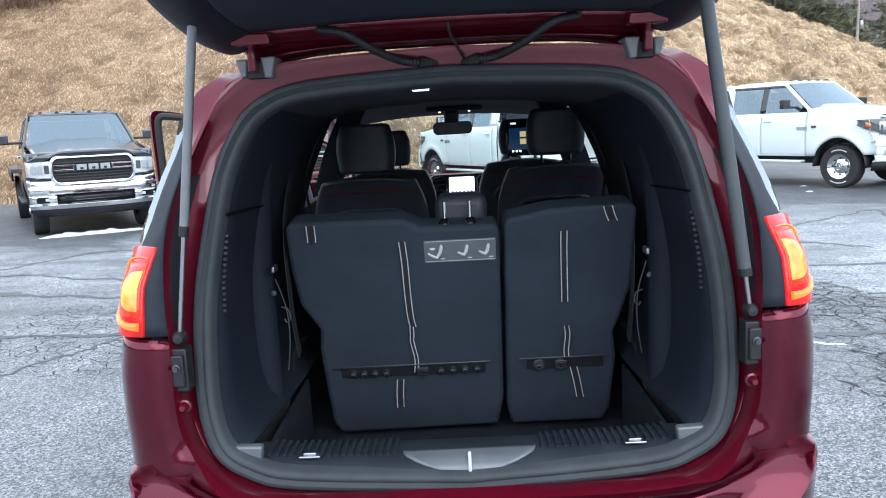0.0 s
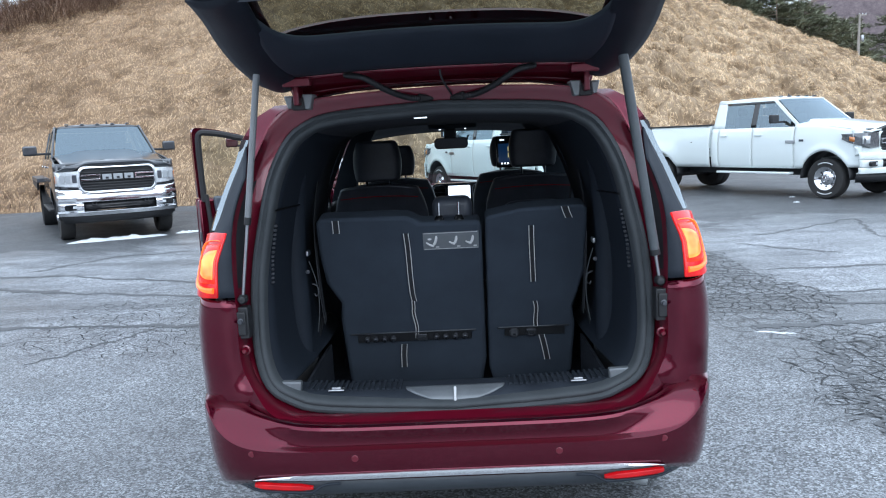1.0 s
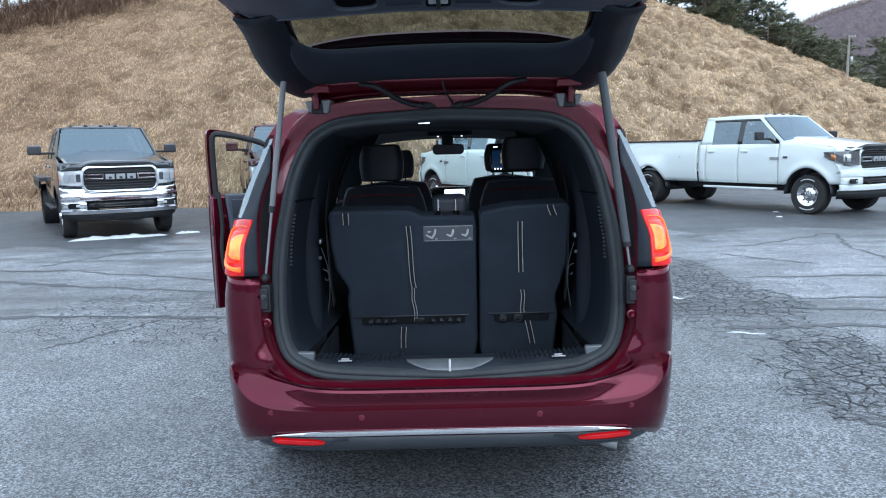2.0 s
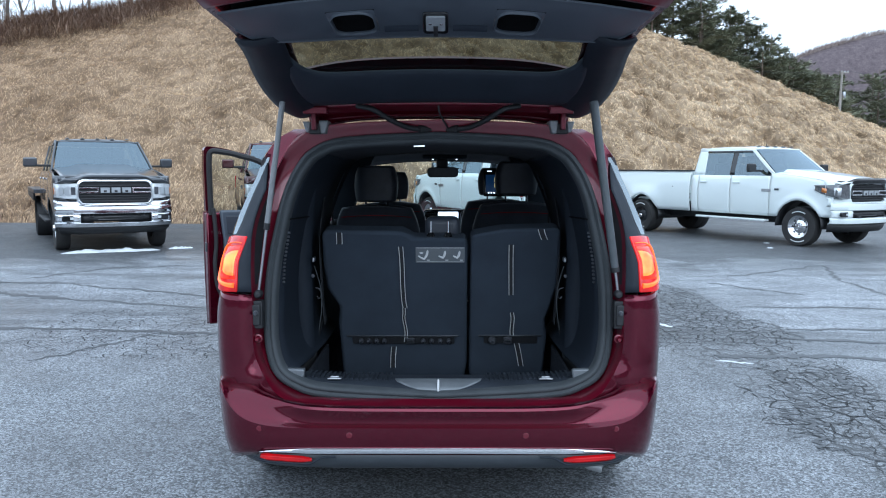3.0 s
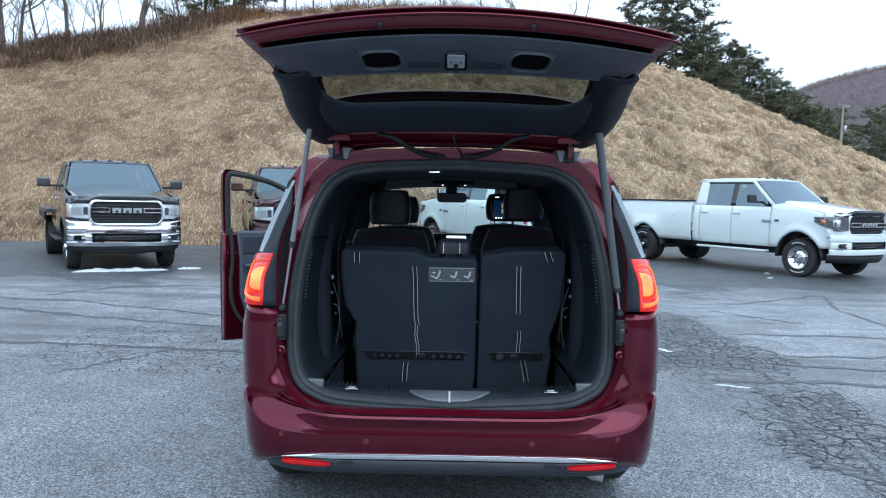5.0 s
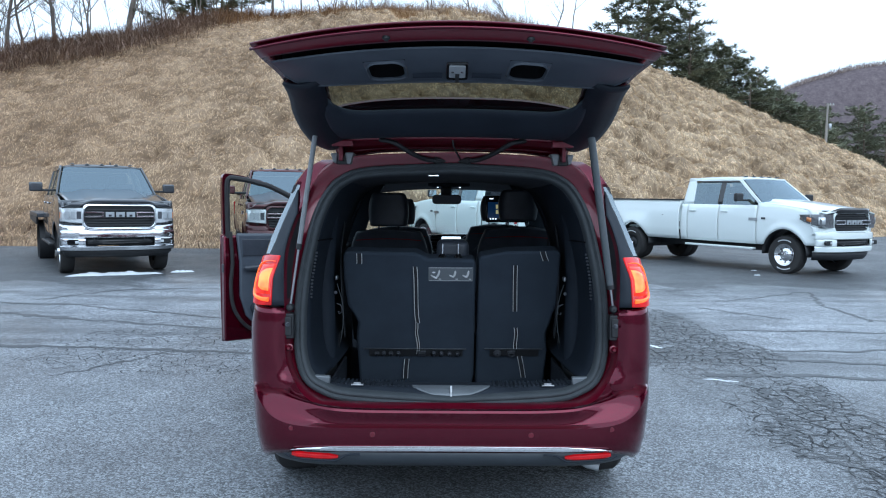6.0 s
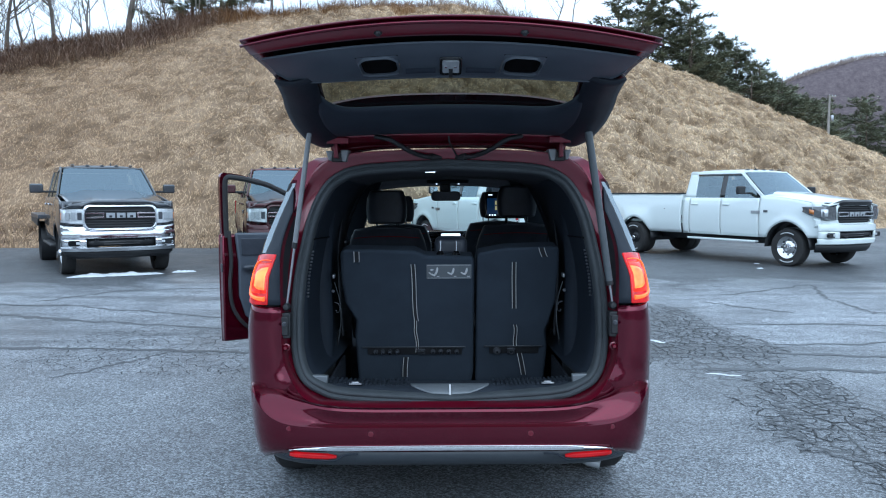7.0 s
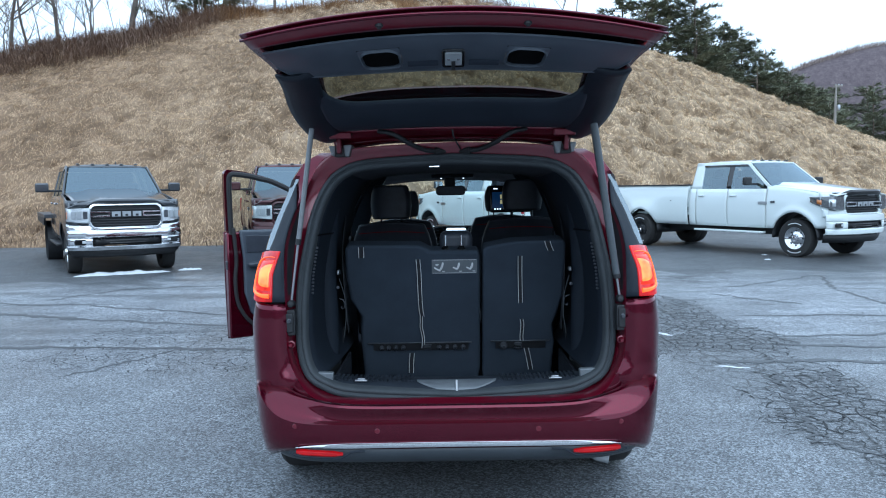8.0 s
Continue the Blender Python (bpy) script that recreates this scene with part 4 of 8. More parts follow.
# body sides: panels with shut lines
for side in (1, -1):
    s = (lambda g: g) if side > 0 else mirror_x
    part("rear_fender", s(side_sheet(2.35, 3.10, None, 1.20)), RED, van, solid=0.008)
    sl = part("sliding_door", s(side_sheet(3.108, 4.24, None, 1.20)), RED, van, "closed sliding door", solid=0.008)
    part("door_handle", s(Geo().box((van_half(4.1, 0.98) + 0.02, 4.10, 0.98), (0.022, 0.20, 0.028))), CHROME, sl, bevel=0.008)
    part("front_fender", s(side_sheet(5.30, 6.55, None, lambda y: 1.16 - 0.30 * ((y - 5.3) / 1.25) ** 1.6)), RED, van, solid=0.008)
    part("sill_cover", s(Geo().box((0.90, 4.30, 0.22), (0.10, 2.3, 0.12))), BLACK, van, bevel=0.02)
    part("quarter_window", s(side_sheet(2.35, 3.05, 1.215, 1.60, off=-0.004)), GLASS_TINT, van)
    sw = part("sliding_window", s(side_sheet(3.13, 4.20, 1.215, 1.60, off=-0.004)), GLASS_TINT, van)
    part("pillar", s(side_sheet(3.05, 3.13, 1.20, 1.62)), BLACK_GLOSS, van, solid=0.05)
    part("pillar", s(side_sheet(4.20, 4.30, 1.20, 1.62)), BLACK_GLOSS, van, solid=0.05)
    part("roof_rail_panel", s(side_sheet(2.30, 4.95, 1.60, 1.70)), RED, van, solid=0.02)
    part("roof_rail", s(Geo().tube(spline([(0.60, 2.55, 1.755), (0.60, 2.65, 1.79), (0.62, 3.8, 1.80), (0.61, 4.7, 1.79), (0.60, 4.8, 1.75)], 20), 0.014)), CHROME, van)
    a_line = spline([(0.735, 4.92, 1.655), (0.81, 5.25, 1.48), (0.87, 5.62, 1.24), (0.885, 5.82, 1.12)], 14)
    part("windshield_pillar", s(Geo().tube(a_line, 0.04, 8)), RED, van)
    if side > 0:
        fd = part("front_door", s(side_sheet(4.25, 5.292, None, 1.20)), RED, van, "closed front passenger door", solid=0.008)
        part("door_handle", s(Geo().box((van_half(4.4, 0.98) + 0.02, 4.42, 0.98), (0.022, 0.20, 0.028))), CHROME, fd, bevel=0.008)
        part("front_window", s(side_sheet(4.31, 5.45, 1.215, lambda y: 1.60 - 0.37 * max(0, (y - 4.85) / 0.6), off=-0.004)), GLASS_SIDE, fd)
        mir = part("door_mirror", Geo().grid([[Vector((1.09 + r * math.cos(a) * 1.0, 5.10 + dy, 1.22 + r * 0.72 * math.sin(a))) for a in (2 * math.pi * k / 20 for k in range(20))] for r, dy in ((0.10, 0.0), (0.115, 0.02), (0.11, 0.06), (0.07, 0.11), (0.0, 0.125))], close_u=True), RED, fd, "red door mirror housing")
    # wheels
    for ya in (REAR_AXLE, FRONT_AXLE):
        cx = 0.835 * side
        wh = part("wheel", Geo().lathe([(0.225, -0.10), (0.28, -0.115), (0.335, -0.11), (0.355, -0.085), (0.36, 0.0), (0.355, 0.085), (0.335, 0.11), (0.28, 0.115), (0.225, 0.10), (0.225, -0.10)], "x", 48, (cx, ya, 0.36)), TYRE, van, "black road tyre")
        rim = Geo().lathe([(0.0, 0.07 * side), (0.06, 0.075 * side), (0.07, 0.06 * side), (0.20, 0.075 * side), (0.222, 0.09 * side), (0.226, 0.10 * side), (0.226, -0.09)], "x", 40, (cx, ya, 0.36))
        part("rim", rim, SATIN, wh)
        arch = [[(side * xx, ya + 0.41 * math.cos(radians(a)), 0.36 + 0.41 * math.sin(radians(a))) for a in range(-6, 187, 8)] for xx in (0.60, 0.94)]
        part("wheel_well", Geo().grid(arch), BLACK, van, solid=0.006, offset=1.0)

# roof, windshield, bonnet and nose
roof_rows = []
for i in range(30):
    y = 2.16 + (4.96 - 2.16) * i / 29
    drop = 0.014 * max(0, (2.6 - y) / 0.4) ** 2 + 0.10 * max(0, (y - 4.4) / 0.55) ** 2
    prof_r = [(van_half(y, z) * 1.0, z - drop) for z in (1.68, 1.705, 1.735, 1.75, 1.765, 1.772)]
    roof_rows.append([(x, y, z) for x, z in prof_r] + [(0, y, 1.776 - drop)] + [(-x, y, z) for x, z in prof_r[::-1]])
part("roof", Geo().grid(roof_rows), RED, van, solid=0.02)
part("roof_edge_strip", Geo().grid([[(x, 2.157 + dy, 1.766 - 0.075 * (abs(x) / 0.62) ** 3 + dz) for x in [(-0.55 + 1.1 * k / 30) for k in range(31)]] for dy, dz in ((0.0, 0.004), (-0.006, 0.008), (0.0, 0.013), (0.012, 0.014))]), SATIN, van, "bright drip moulding at the roof's rear edge", solid=0.003)
ws_rows = []
for i in range(14):
    k = i / 13
    y, z, w = 4.93 + 0.92 * k, 1.665 - 0.52 * k, 0.69 + 0.17 * k
    ws_rows.append([(w * u, y + 0.10 * (1 - u * u) - 0.02, z + 0.045 * (1 - u * u) * (1 - 0.5 * k)) for u in [(-1 + 2 * j / 16) for j in range(17)]])
wsob = part("windshield", Geo().grid(ws_rows), GLASS_CLEAR, van, "clear windshield")
wsob.visible_shadow = False
hood_rows = []
for i in range(16):
    k = i / 15
    y = 5.80 + 0.92 * k
    hood_rows.append([(0.84 * u * (1 - 0.10 * k * k), y + 0.10 * (1 - u * u) * (k + 0.2), 1.14 - 0.26 * k ** 1.7 + 0.04 * (1 - u * u) - 0.05 * u ** 6) for u in [(-1 + 2 * j / 18) for j in range(19)]])
part("bonnet", Geo().grid(hood_rows), RED, van, solid=0.01)


def nose_row(z, sx, sy, n=41):
    out = []
    for i in range(n):
        t = (-1 + 2 * i / (n - 1)) * math.pi / 2
        out.append((math.copysign(0.93 * sx * abs(math.sin(t)) ** 0.6, t), 6.2 + 0.68 * sy * max(0, math.cos(t)) ** 0.6, z))
    return out


part("front_bumper", Geo().grid([nose_row(0.24, 0.9, 0.86), nose_row(0.34, 0.96, 0.98), nose_row(0.50, 0.98, 1.0), nose_row(0.62, 0.97, 0.985), nose_row(0.75, 0.95, 0.95), nose_row(0.86, 0.90, 0.86)]), RED, van, solid=0.01)
part("grille", Geo().grid([nose_row(0.70, 0.72, 0.985), nose_row(0.80, 0.70, 0.96)]), BLACK_GLOSS, van, solid=0.01)
part("underbody", Geo().box((0, 4.25, 0.26), (1.5, 3.6, 0.08)), BLACK, van, bevel=0.02)

# sill plate, cargo floor
SILL = ((1.916, -0.088), (1.920, -0.054), (1.931, -0.026), (1.955, -0.008), (1.99, 0.0), (2.06, 0.0), (2.085, -0.006), (2.09, -0.03))
sill_rows = []
for y, dz in SILL:
    sill_rows.append([(x, y, 0.658 + dz + 0.02 * (abs(x) / 0.62) ** 4) for x in [(-0.62 + 1.24 * k / 40) for k in range(41)]])
sill = part("sill_plate", Geo().grid(sill_rows), TRIM, van, "ribbed black plastic loading sill", solid=0.01)
for k in range(-27, 28):
    x = k * 0.0205
    if abs(x) > 0.20:
        part("rib", Geo().box((x, 2.03, 0.660 + 0.02 * (abs(x) / 0.62) ** 4), (0.010, 0.10, 0.006)), TRIM, sill)
scuff = []
for k in range(9):
    q = k / 8
    w = 0.18 * math.sqrt(max(0.0, 1 - (1 - q) ** 2.2)) + 0.004
    y = 1.921 + 0.072 * q
    z = 0.658 + lerp_table(y, list(SILL)) + 0.004
    scuff.append([(w * u, y, z) for u in [(-1 + 2 * j / 14) for j in range(15)]])
scoop_ob = part("scuff_plate", Geo().grid(scuff), PLATE_GRAY, sill, "brushed metal scuff plate in the middle of the sill", solid=0.003)
part("latch_striker", Geo().tube([(0.0, 1.965, 0.655), (0.0, 1.955, 0.664), (0.0, 1.925, 0.640), (0.0, 1.922, 0.61)], 0.005), WHITE_PRINT, scoop_ob, "bright latch striker bar")
for x in (-0.44, 0.455):
    ring_g = Geo().box((x, 1.975, 0.667), (0.06, 0.028, 0.008)).box((x, 1.975, 0.673), (0.036, 0.010, 0.008))
    part("tie_down", ring_g, SATIN, sill, "bright metal tie-down loop", bevel=0.003)
for x in (-0.612, 0.612):
    part("sill_corner", Geo().prism([(x - math.copysign(0.045, x), 0.668), (x + math.copysign(0.035, x), 0.676), (x + math.copysign(0.035, x), 0.715), (x - math.copysign(0.05, x), 0.712)], "y", 1.945, 1.975), PLATE_GRAY, sill, "gray corner cap of the sill", bevel=0.006)
part("cargo_well", Geo().box((0, 2.38, 0.40), (1.15, 0.62, 0.02)).box((0, 2.088, 0.52), (1.15, 0.012, 0.25)).box((-0.58, 2.38, 0.52), (0.012, 0.6, 0.26)).box((0.58, 2.38, 0.52), (0.012, 0.6, 0.26)), CARPET, van, "black carpeted cargo well")
part("cabin_floor", Geo().box((0, 4.05, 0.38), (1.6, 2.7, 0.03)), CARPET, van)
for side in (1, -1):
    part("inner_wall", Geo().box((side * 0.74, 3.55, 0.79), (0.05, 1.35, 0.82)), TRIM, van, bevel=0.01)
    # moulded details of the lining: pillar cover, seam, ribbed strip, belt guide
    edge_x = lambda z: lerp_table(z, [(b, a) for a, b in OPEN_PTS[3:]]) - 0.056
    part("pillar_trim", Geo().tube(spline([(side * 0.60, 2.44, 1.60), (side * 0.64, 2.42, 1.40), (side * 0.66, 2.40, 1.15), (side * 0.65, 2.38, 0.92), (side * 0.64, 2.37, 0.66)], 18), [0.045 + 0.012 * math.sin(math.pi * k / 17) for k in range(18)], 14), LINING, van, "rounded pillar trim on the side lining", sharp=80)
    part("lining_seam", Geo().tube([(side * (edge_x(1.335) - 0.001), 2.085, 1.335), (side * (edge_x(1.335) * 0.985), 2.19, 1.333), (side * (edge_x(1.33) * 0.955), 2.38, 1.328)], 0.004, 6), POCKET_BLACK, van)
    for k in range(14):
        z = 1.275 - 0.0165 * k
        part("strip_rib", Geo().box((side * (edge_x(z) - 0.003), 2.10, z), (0.010, 0.016, 0.009)), STEEL_DARK, van, bevel=0.002)
    guide = part("belt_guide", Geo().box((side * 0.585, 2.35, 1.13), (0.012, 0.05, 0.022)), SATIN, van, bevel=0.004)
    part("guide_screw", Geo().lathe([(0, -0.004), (0.008, -0.003), (0.009, 0.004)], "y", 12, (side * 0.588, 2.33, 1.055)), STEEL_DARK, guide)
    part("cord", Geo().tube(spline([(side * 0.58, 2.33, 1.10), (side * 0.555, 2.34, 1.0), (side * 0.55, 2.33, 0.90), (side * 0.565, 2.34, 0.80)], 14), 0.0022, 6), RUBBER, van)
    # coat hooks, grille slots and bag hooks on the lining
    for z, y in ((0.95, 2.46),):
        part("bag_hook", Geo().tube(spline([(side * 0.60, y, z + 0.03), (side * 0.578, y, z + 0.02), (side * 0.572, y, z - 0.01), (side * 0.585, y, z - 0.025), (side * 0.592, y, z - 0.012)], 10), 0.0035), STEEL_DARK, van)
    part("belt", Geo().strip(spline([(side * 0.58, 2.80, 1.52), (side * 0.585, 2.55, 1.25), (side * 0.57, 2.48, 0.98), (side * 0.56, 2.50, 0.80)], 16), (0, 1, 0.2), 0.046, (1, 0, 0), 0.003), STRAP, van, "black seat belt on the side lining")
for side in (1, -1):
    for y, w, lean in ((3.08, 0.17, 0.05), (4.25, 0.13, 0.0)):
        part("cabin_pillar", Geo().grid([[(side * (x - (0.10 + 0.10 * k) * k), y + dy + lean * k, 1.15 + 0.52 * k) for x, dy in ((0.70, -w / 2), (0.655, -w / 2.4), (0.655, w / 2.4), (0.70, w / 2), (0.79, w / 2), (0.79, -w / 2))] for k in (0, 0.25, 0.5, 0.75, 1.0)], close_u=True), LINING, van, "dark trim over the cabin pillar", sharp=50)
    part("shoulder_belt", Geo().strip(spline([(side * 0.60, 3.05, 1.55), (side * 0.615, 3.10, 1.35), (side * 0.60, 3.2, 1.10)], 10), (0, 1, 0.1), 0.045, (1, 0, 0), 0.003), STRAP, van, "black shoulder belt at the pillar")
    part("belt_ring", Geo().tube([(side * (0.595), 3.03 + 0.03 * math.cos(a), 1.555 + 0.018 * math.sin(a)) for a in (2 * math.pi * k / 14 for k in range(15))], 0.004, 6, caps=False), SATIN, van)
part("inner_wall_front", Geo().box((0.78, 4.75, 0.78), (0.06, 1.05, 0.80)), TRIM, van, bevel=0.02)
head_rows = []
for i in range(16):
    y = 2.75 + 2.2 * i / 15
    head_rows.append([(x, y, 1.690 - 0.045 * (abs(x) / 0.62) ** 2.5 - 0.06 * max(0, (y - 4.4) / 0.55) ** 2) for x in [(-0.66 + 1.32 * k / 20) for k in range(21)]])
part("headliner", Geo().grid(head_rows), HEADLINER, van, "dark fabric headliner", solid=0.02)
part("cargo_lamp", Geo().box((-0.09, 2.30, 1.655), (0.05, 0.03, 0.006)), SCREEN, van, "small lit cargo lamp", bevel=0.002)
part("dome_console", Geo().box((0.02, 4.72, 1.645), (0.34, 0.16, 0.035)), TRIM, van, bevel=0.012)
for x in (-0.07, 0.11):
    part("map_lamp", Geo().box((x, 4.70, 1.624), (0.014, 0.012, 0.006)), SCREEN, van, bevel=0.002)

# third-row seat backs
def seat_plane(z):
    return 2.47 + 0.346 * (1.17 - z)


def seat_prism(outline, thick):
    g = Geo()
    n = len(outline)
    a = [(x, seat_plane(z), z) for x, z in outline]
    b = [(x, seat_plane(z) + thick, z + 0.02) for x, z in outline]
    return g.add(a + b, [tuple(range(n)), tuple(range(n, 2 * n))[::-1]] + [(i, (i + 1) % n, n + (i + 1) % n, n + i) for i in range(n)])


def seat_quad(x0, z0, x1, z1, off, thick=0.004):
    return Geo().add([(x, seat_plane(z) - off - d, z) for d in (0, thick) for x, z in ((x0, z0), (x1, z0), (x1, z1), (x0, z1))],
                     [(0, 1, 2, 3), (7, 6, 5, 4), (0, 4, 5, 1), (1, 5, 6, 2), (2, 6, 7, 3), (3, 7, 4, 0)])


third = part("rear_bench_back", seat_prism([(-0.565, 1.235), (-0.55, 1.258), (-0.18, 1.252), (-0.145, 1.236), (-0.13, 1.222), (0.12, 1.218), (0.136, 1.205), (0.138, 0.82), (0.140, 0.55), (0.12, 0.42), (-0.48, 0.41), (-0.505, 0.46), (-0.512, 0.78), (-0.50, 0.86), (-0.555, 0.96), (-0.568, 1.1)], 0.13), SEAT_BACK, van, "black carpeted back of the upright three-row bench, wide part", bevel=0.018, segs=3)
third_r = part("rear_bench_back", seat_prism([(0.152, 1.215), (0.158, 1.235), (0.30, 1.262), (0.56, 1.270), (0.582, 1.252), (0.582, 0.98), (0.545, 0.84), (0.53, 0.80), (0.545, 0.70), (0.535, 0.47), (0.51, 0.42), (0.17, 0.42), (0.152, 0.50), (0.152, 0.72)], 0.13), SEAT_BACK, van, "black carpeted back of the upright three-row bench, narrow part", bevel=0.018, segs=3)


def piped_strap(parent, pts, w=0.021, off=0.008):
    """Webbing that lies on the seat back, with white piping along both edges."""
    path = spline([(x, seat_plane(z) - off, z) for x, z in pts], 24)
    st = part("strap", Geo().strip(path, (1, 0, 0), w, (0, 1, 0), 0.003), STRAP, parent, "black strap with white piped edges")
    for s in (-1, 1):
        part("piping", Geo().tube([p + Vector((s * w / 2, -0.002, 0)) for p in path], 0.0017, 6), STRAP_EDGE, st)


piped_strap(third, [(-0.478, 1.248), (-0.479, 1.20), (-0.481, 1.192)], 0.026)
piped_strap(third, [(-0.186, 1.178), (-0.182, 1.10), (-0.181, 0.98), (-0.178, 0.90), (-0.172, 0.86)], 0.020)
piped_strap(third, [(-0.178, 0.86), (-0.178, 0.83), (-0.180, 0.80), (-0.170, 0.73), (-0.174, 0.675)], 0.012)
piped_strap(third, [(-0.234, 0.645), (-0.240, 0.59), (-0.243, 0.525)], 0.024)
piped_strap(third_r, [(0.484, 1.265), (0.492, 1.24), (0.503, 1.215)], 0.028)
piped_strap(third_r, [(0.345, 1.188), (0.347, 1.10), (0.352, 0.98), (0.354, 0.93)], 0.020)
piped_strap(third_r, [(0.362, 0.835), (0.367, 0.80), (0.364, 0.74), (0.366, 0.71)], 0.016)
piped_strap(third_r, [(0.392, 0.665), (0.405, 0.61), (0.420, 0.535)], 0.024)
# hinge slots with rollers
for parent, x0, x1, z, items in ((third, -0.445, 0.075, 0.683, (-0.400, -0.362, -0.322, -0.282, -0.085, -0.042, 0.002, 0.046)), (third_r, 0.225, 0.497, 0.686, (0.268, 0.345))):
    slot = part("recline_slot", seat_quad(x0, z - 0.022, x1, z + 0.022, 0.001, 0.006), BLACK, parent, "black moulded slot across the seat back", bevel=0.003)
    part("slot_lip", seat_quad(x0 - 0.03, z + 0.018, x1 + 0.02, z + 0.026, 0.004, 0.008), STEEL_DARK, slot, bevel=0.003)
    for x in items:
        r = 0.013 if parent is third else 0.022
        part("roller", Geo().lathe([(0, -0.012), (r * 0.7, -0.012), (r, -0.006), (r, 0.004)], "y", 14, (x, seat_plane(z) - 0.008, z - 0.004)), STEEL_DARK, slot)
        part("pin", seat_quad(x - 0.006, z - 0.020, x + 0.006, z - 0.004, 0.022, 0.003), CHROME, slot)
    bx = -0.150 if parent is third else 0.345
    part("buckle", seat_quad(bx - 0.022, z - 0.018, bx + 0.022, z + 0.014, 0.012, 0.012), STEEL_DARK, slot, "gray belt buckle", bevel=0.003)
    part("buckle_bar", seat_quad(bx - 0.016, z - 0.004, bx + 0.016, z + 0.003, 0.025, 0.003), SATIN, slot)
# pictogram label
lab = part("instruction_label", seat_quad(-0.115, 1.098, 0.122, 1.176, 0.002, 0.002), STICKER, third, "gray label with three white seat pictograms", bevel=0.001)
for i, xx in enumerate((-0.075, 0.015, 0.085)):
    pl = seat_plane(1.137) - 0.008
    q = 1.15 if i == 0 else 0.8
    part("pictogram_back", Geo().tube(spline([(xx + 0.016 * q, pl, 1.137 + 0.026 * q), (xx + 0.012 * q, pl, 1.137), (xx + 0.002, pl, 1.137 - 0.016 * q)], 8), [0.003, 0.005, 0.006, 0.006, 0.006, 0.006, 0.005, 0.003], 6), WHITE_PRINT, lab)
    part("pictogram_cushion", Geo().tube(spline([(xx + 0.006, pl, 1.137 - 0.019 * q), (xx - 0.012 * q, pl, 1.137 - 0.012 * q), (xx - 0.024 * q, pl, 1.137 - 0.004)], 8), [0.003, 0.005, 0.005, 0.005, 0.004, 0.004, 0.004, 0.002], 6), WHITE_PRINT, lab)
    if i == 0:
        part("pictogram_head", Geo().lathe([(0, -0.001), (0.011, 0.0), (0.011, 0.002)], "y", 14, (xx - 0.012, pl, 1.153)), WHITE_PRINT, lab)
    part("pictogram_text", seat_quad(xx + 0.014, 1.108, xx + 0.028, 1.113, 0.006, 0.001), WHITE_PRINT, lab)
for zz in (1.101, 1.171):
    part("label_edge", seat_quad(-0.11, zz, 0.117, zz + 0.002, 0.0045, 0.001), WHITE_PRINT, lab)
for x in (-0.042, 0.042):
    post = part("headrest_post", Geo().tube([(x, 2.50, 1.21), (x, 2.49, 1.30)], 0.006, 10), CHROME, third, "bright head restraint post")
    part("post_collar", Geo().lathe([(0.0, 0.03), (0.012, 0.03), (0.020, 0.018), (0.026, 0.0)], "z", 16, (x, 2.50, 1.215)), BLACK_GLOSS, post)
part("folded_headrest", Geo().box((0.015, 2.60, 1.262), (0.175, 0.13, 0.11)), LEATHER, third, "folded middle head restraint", bevel=0.035, segs=3)


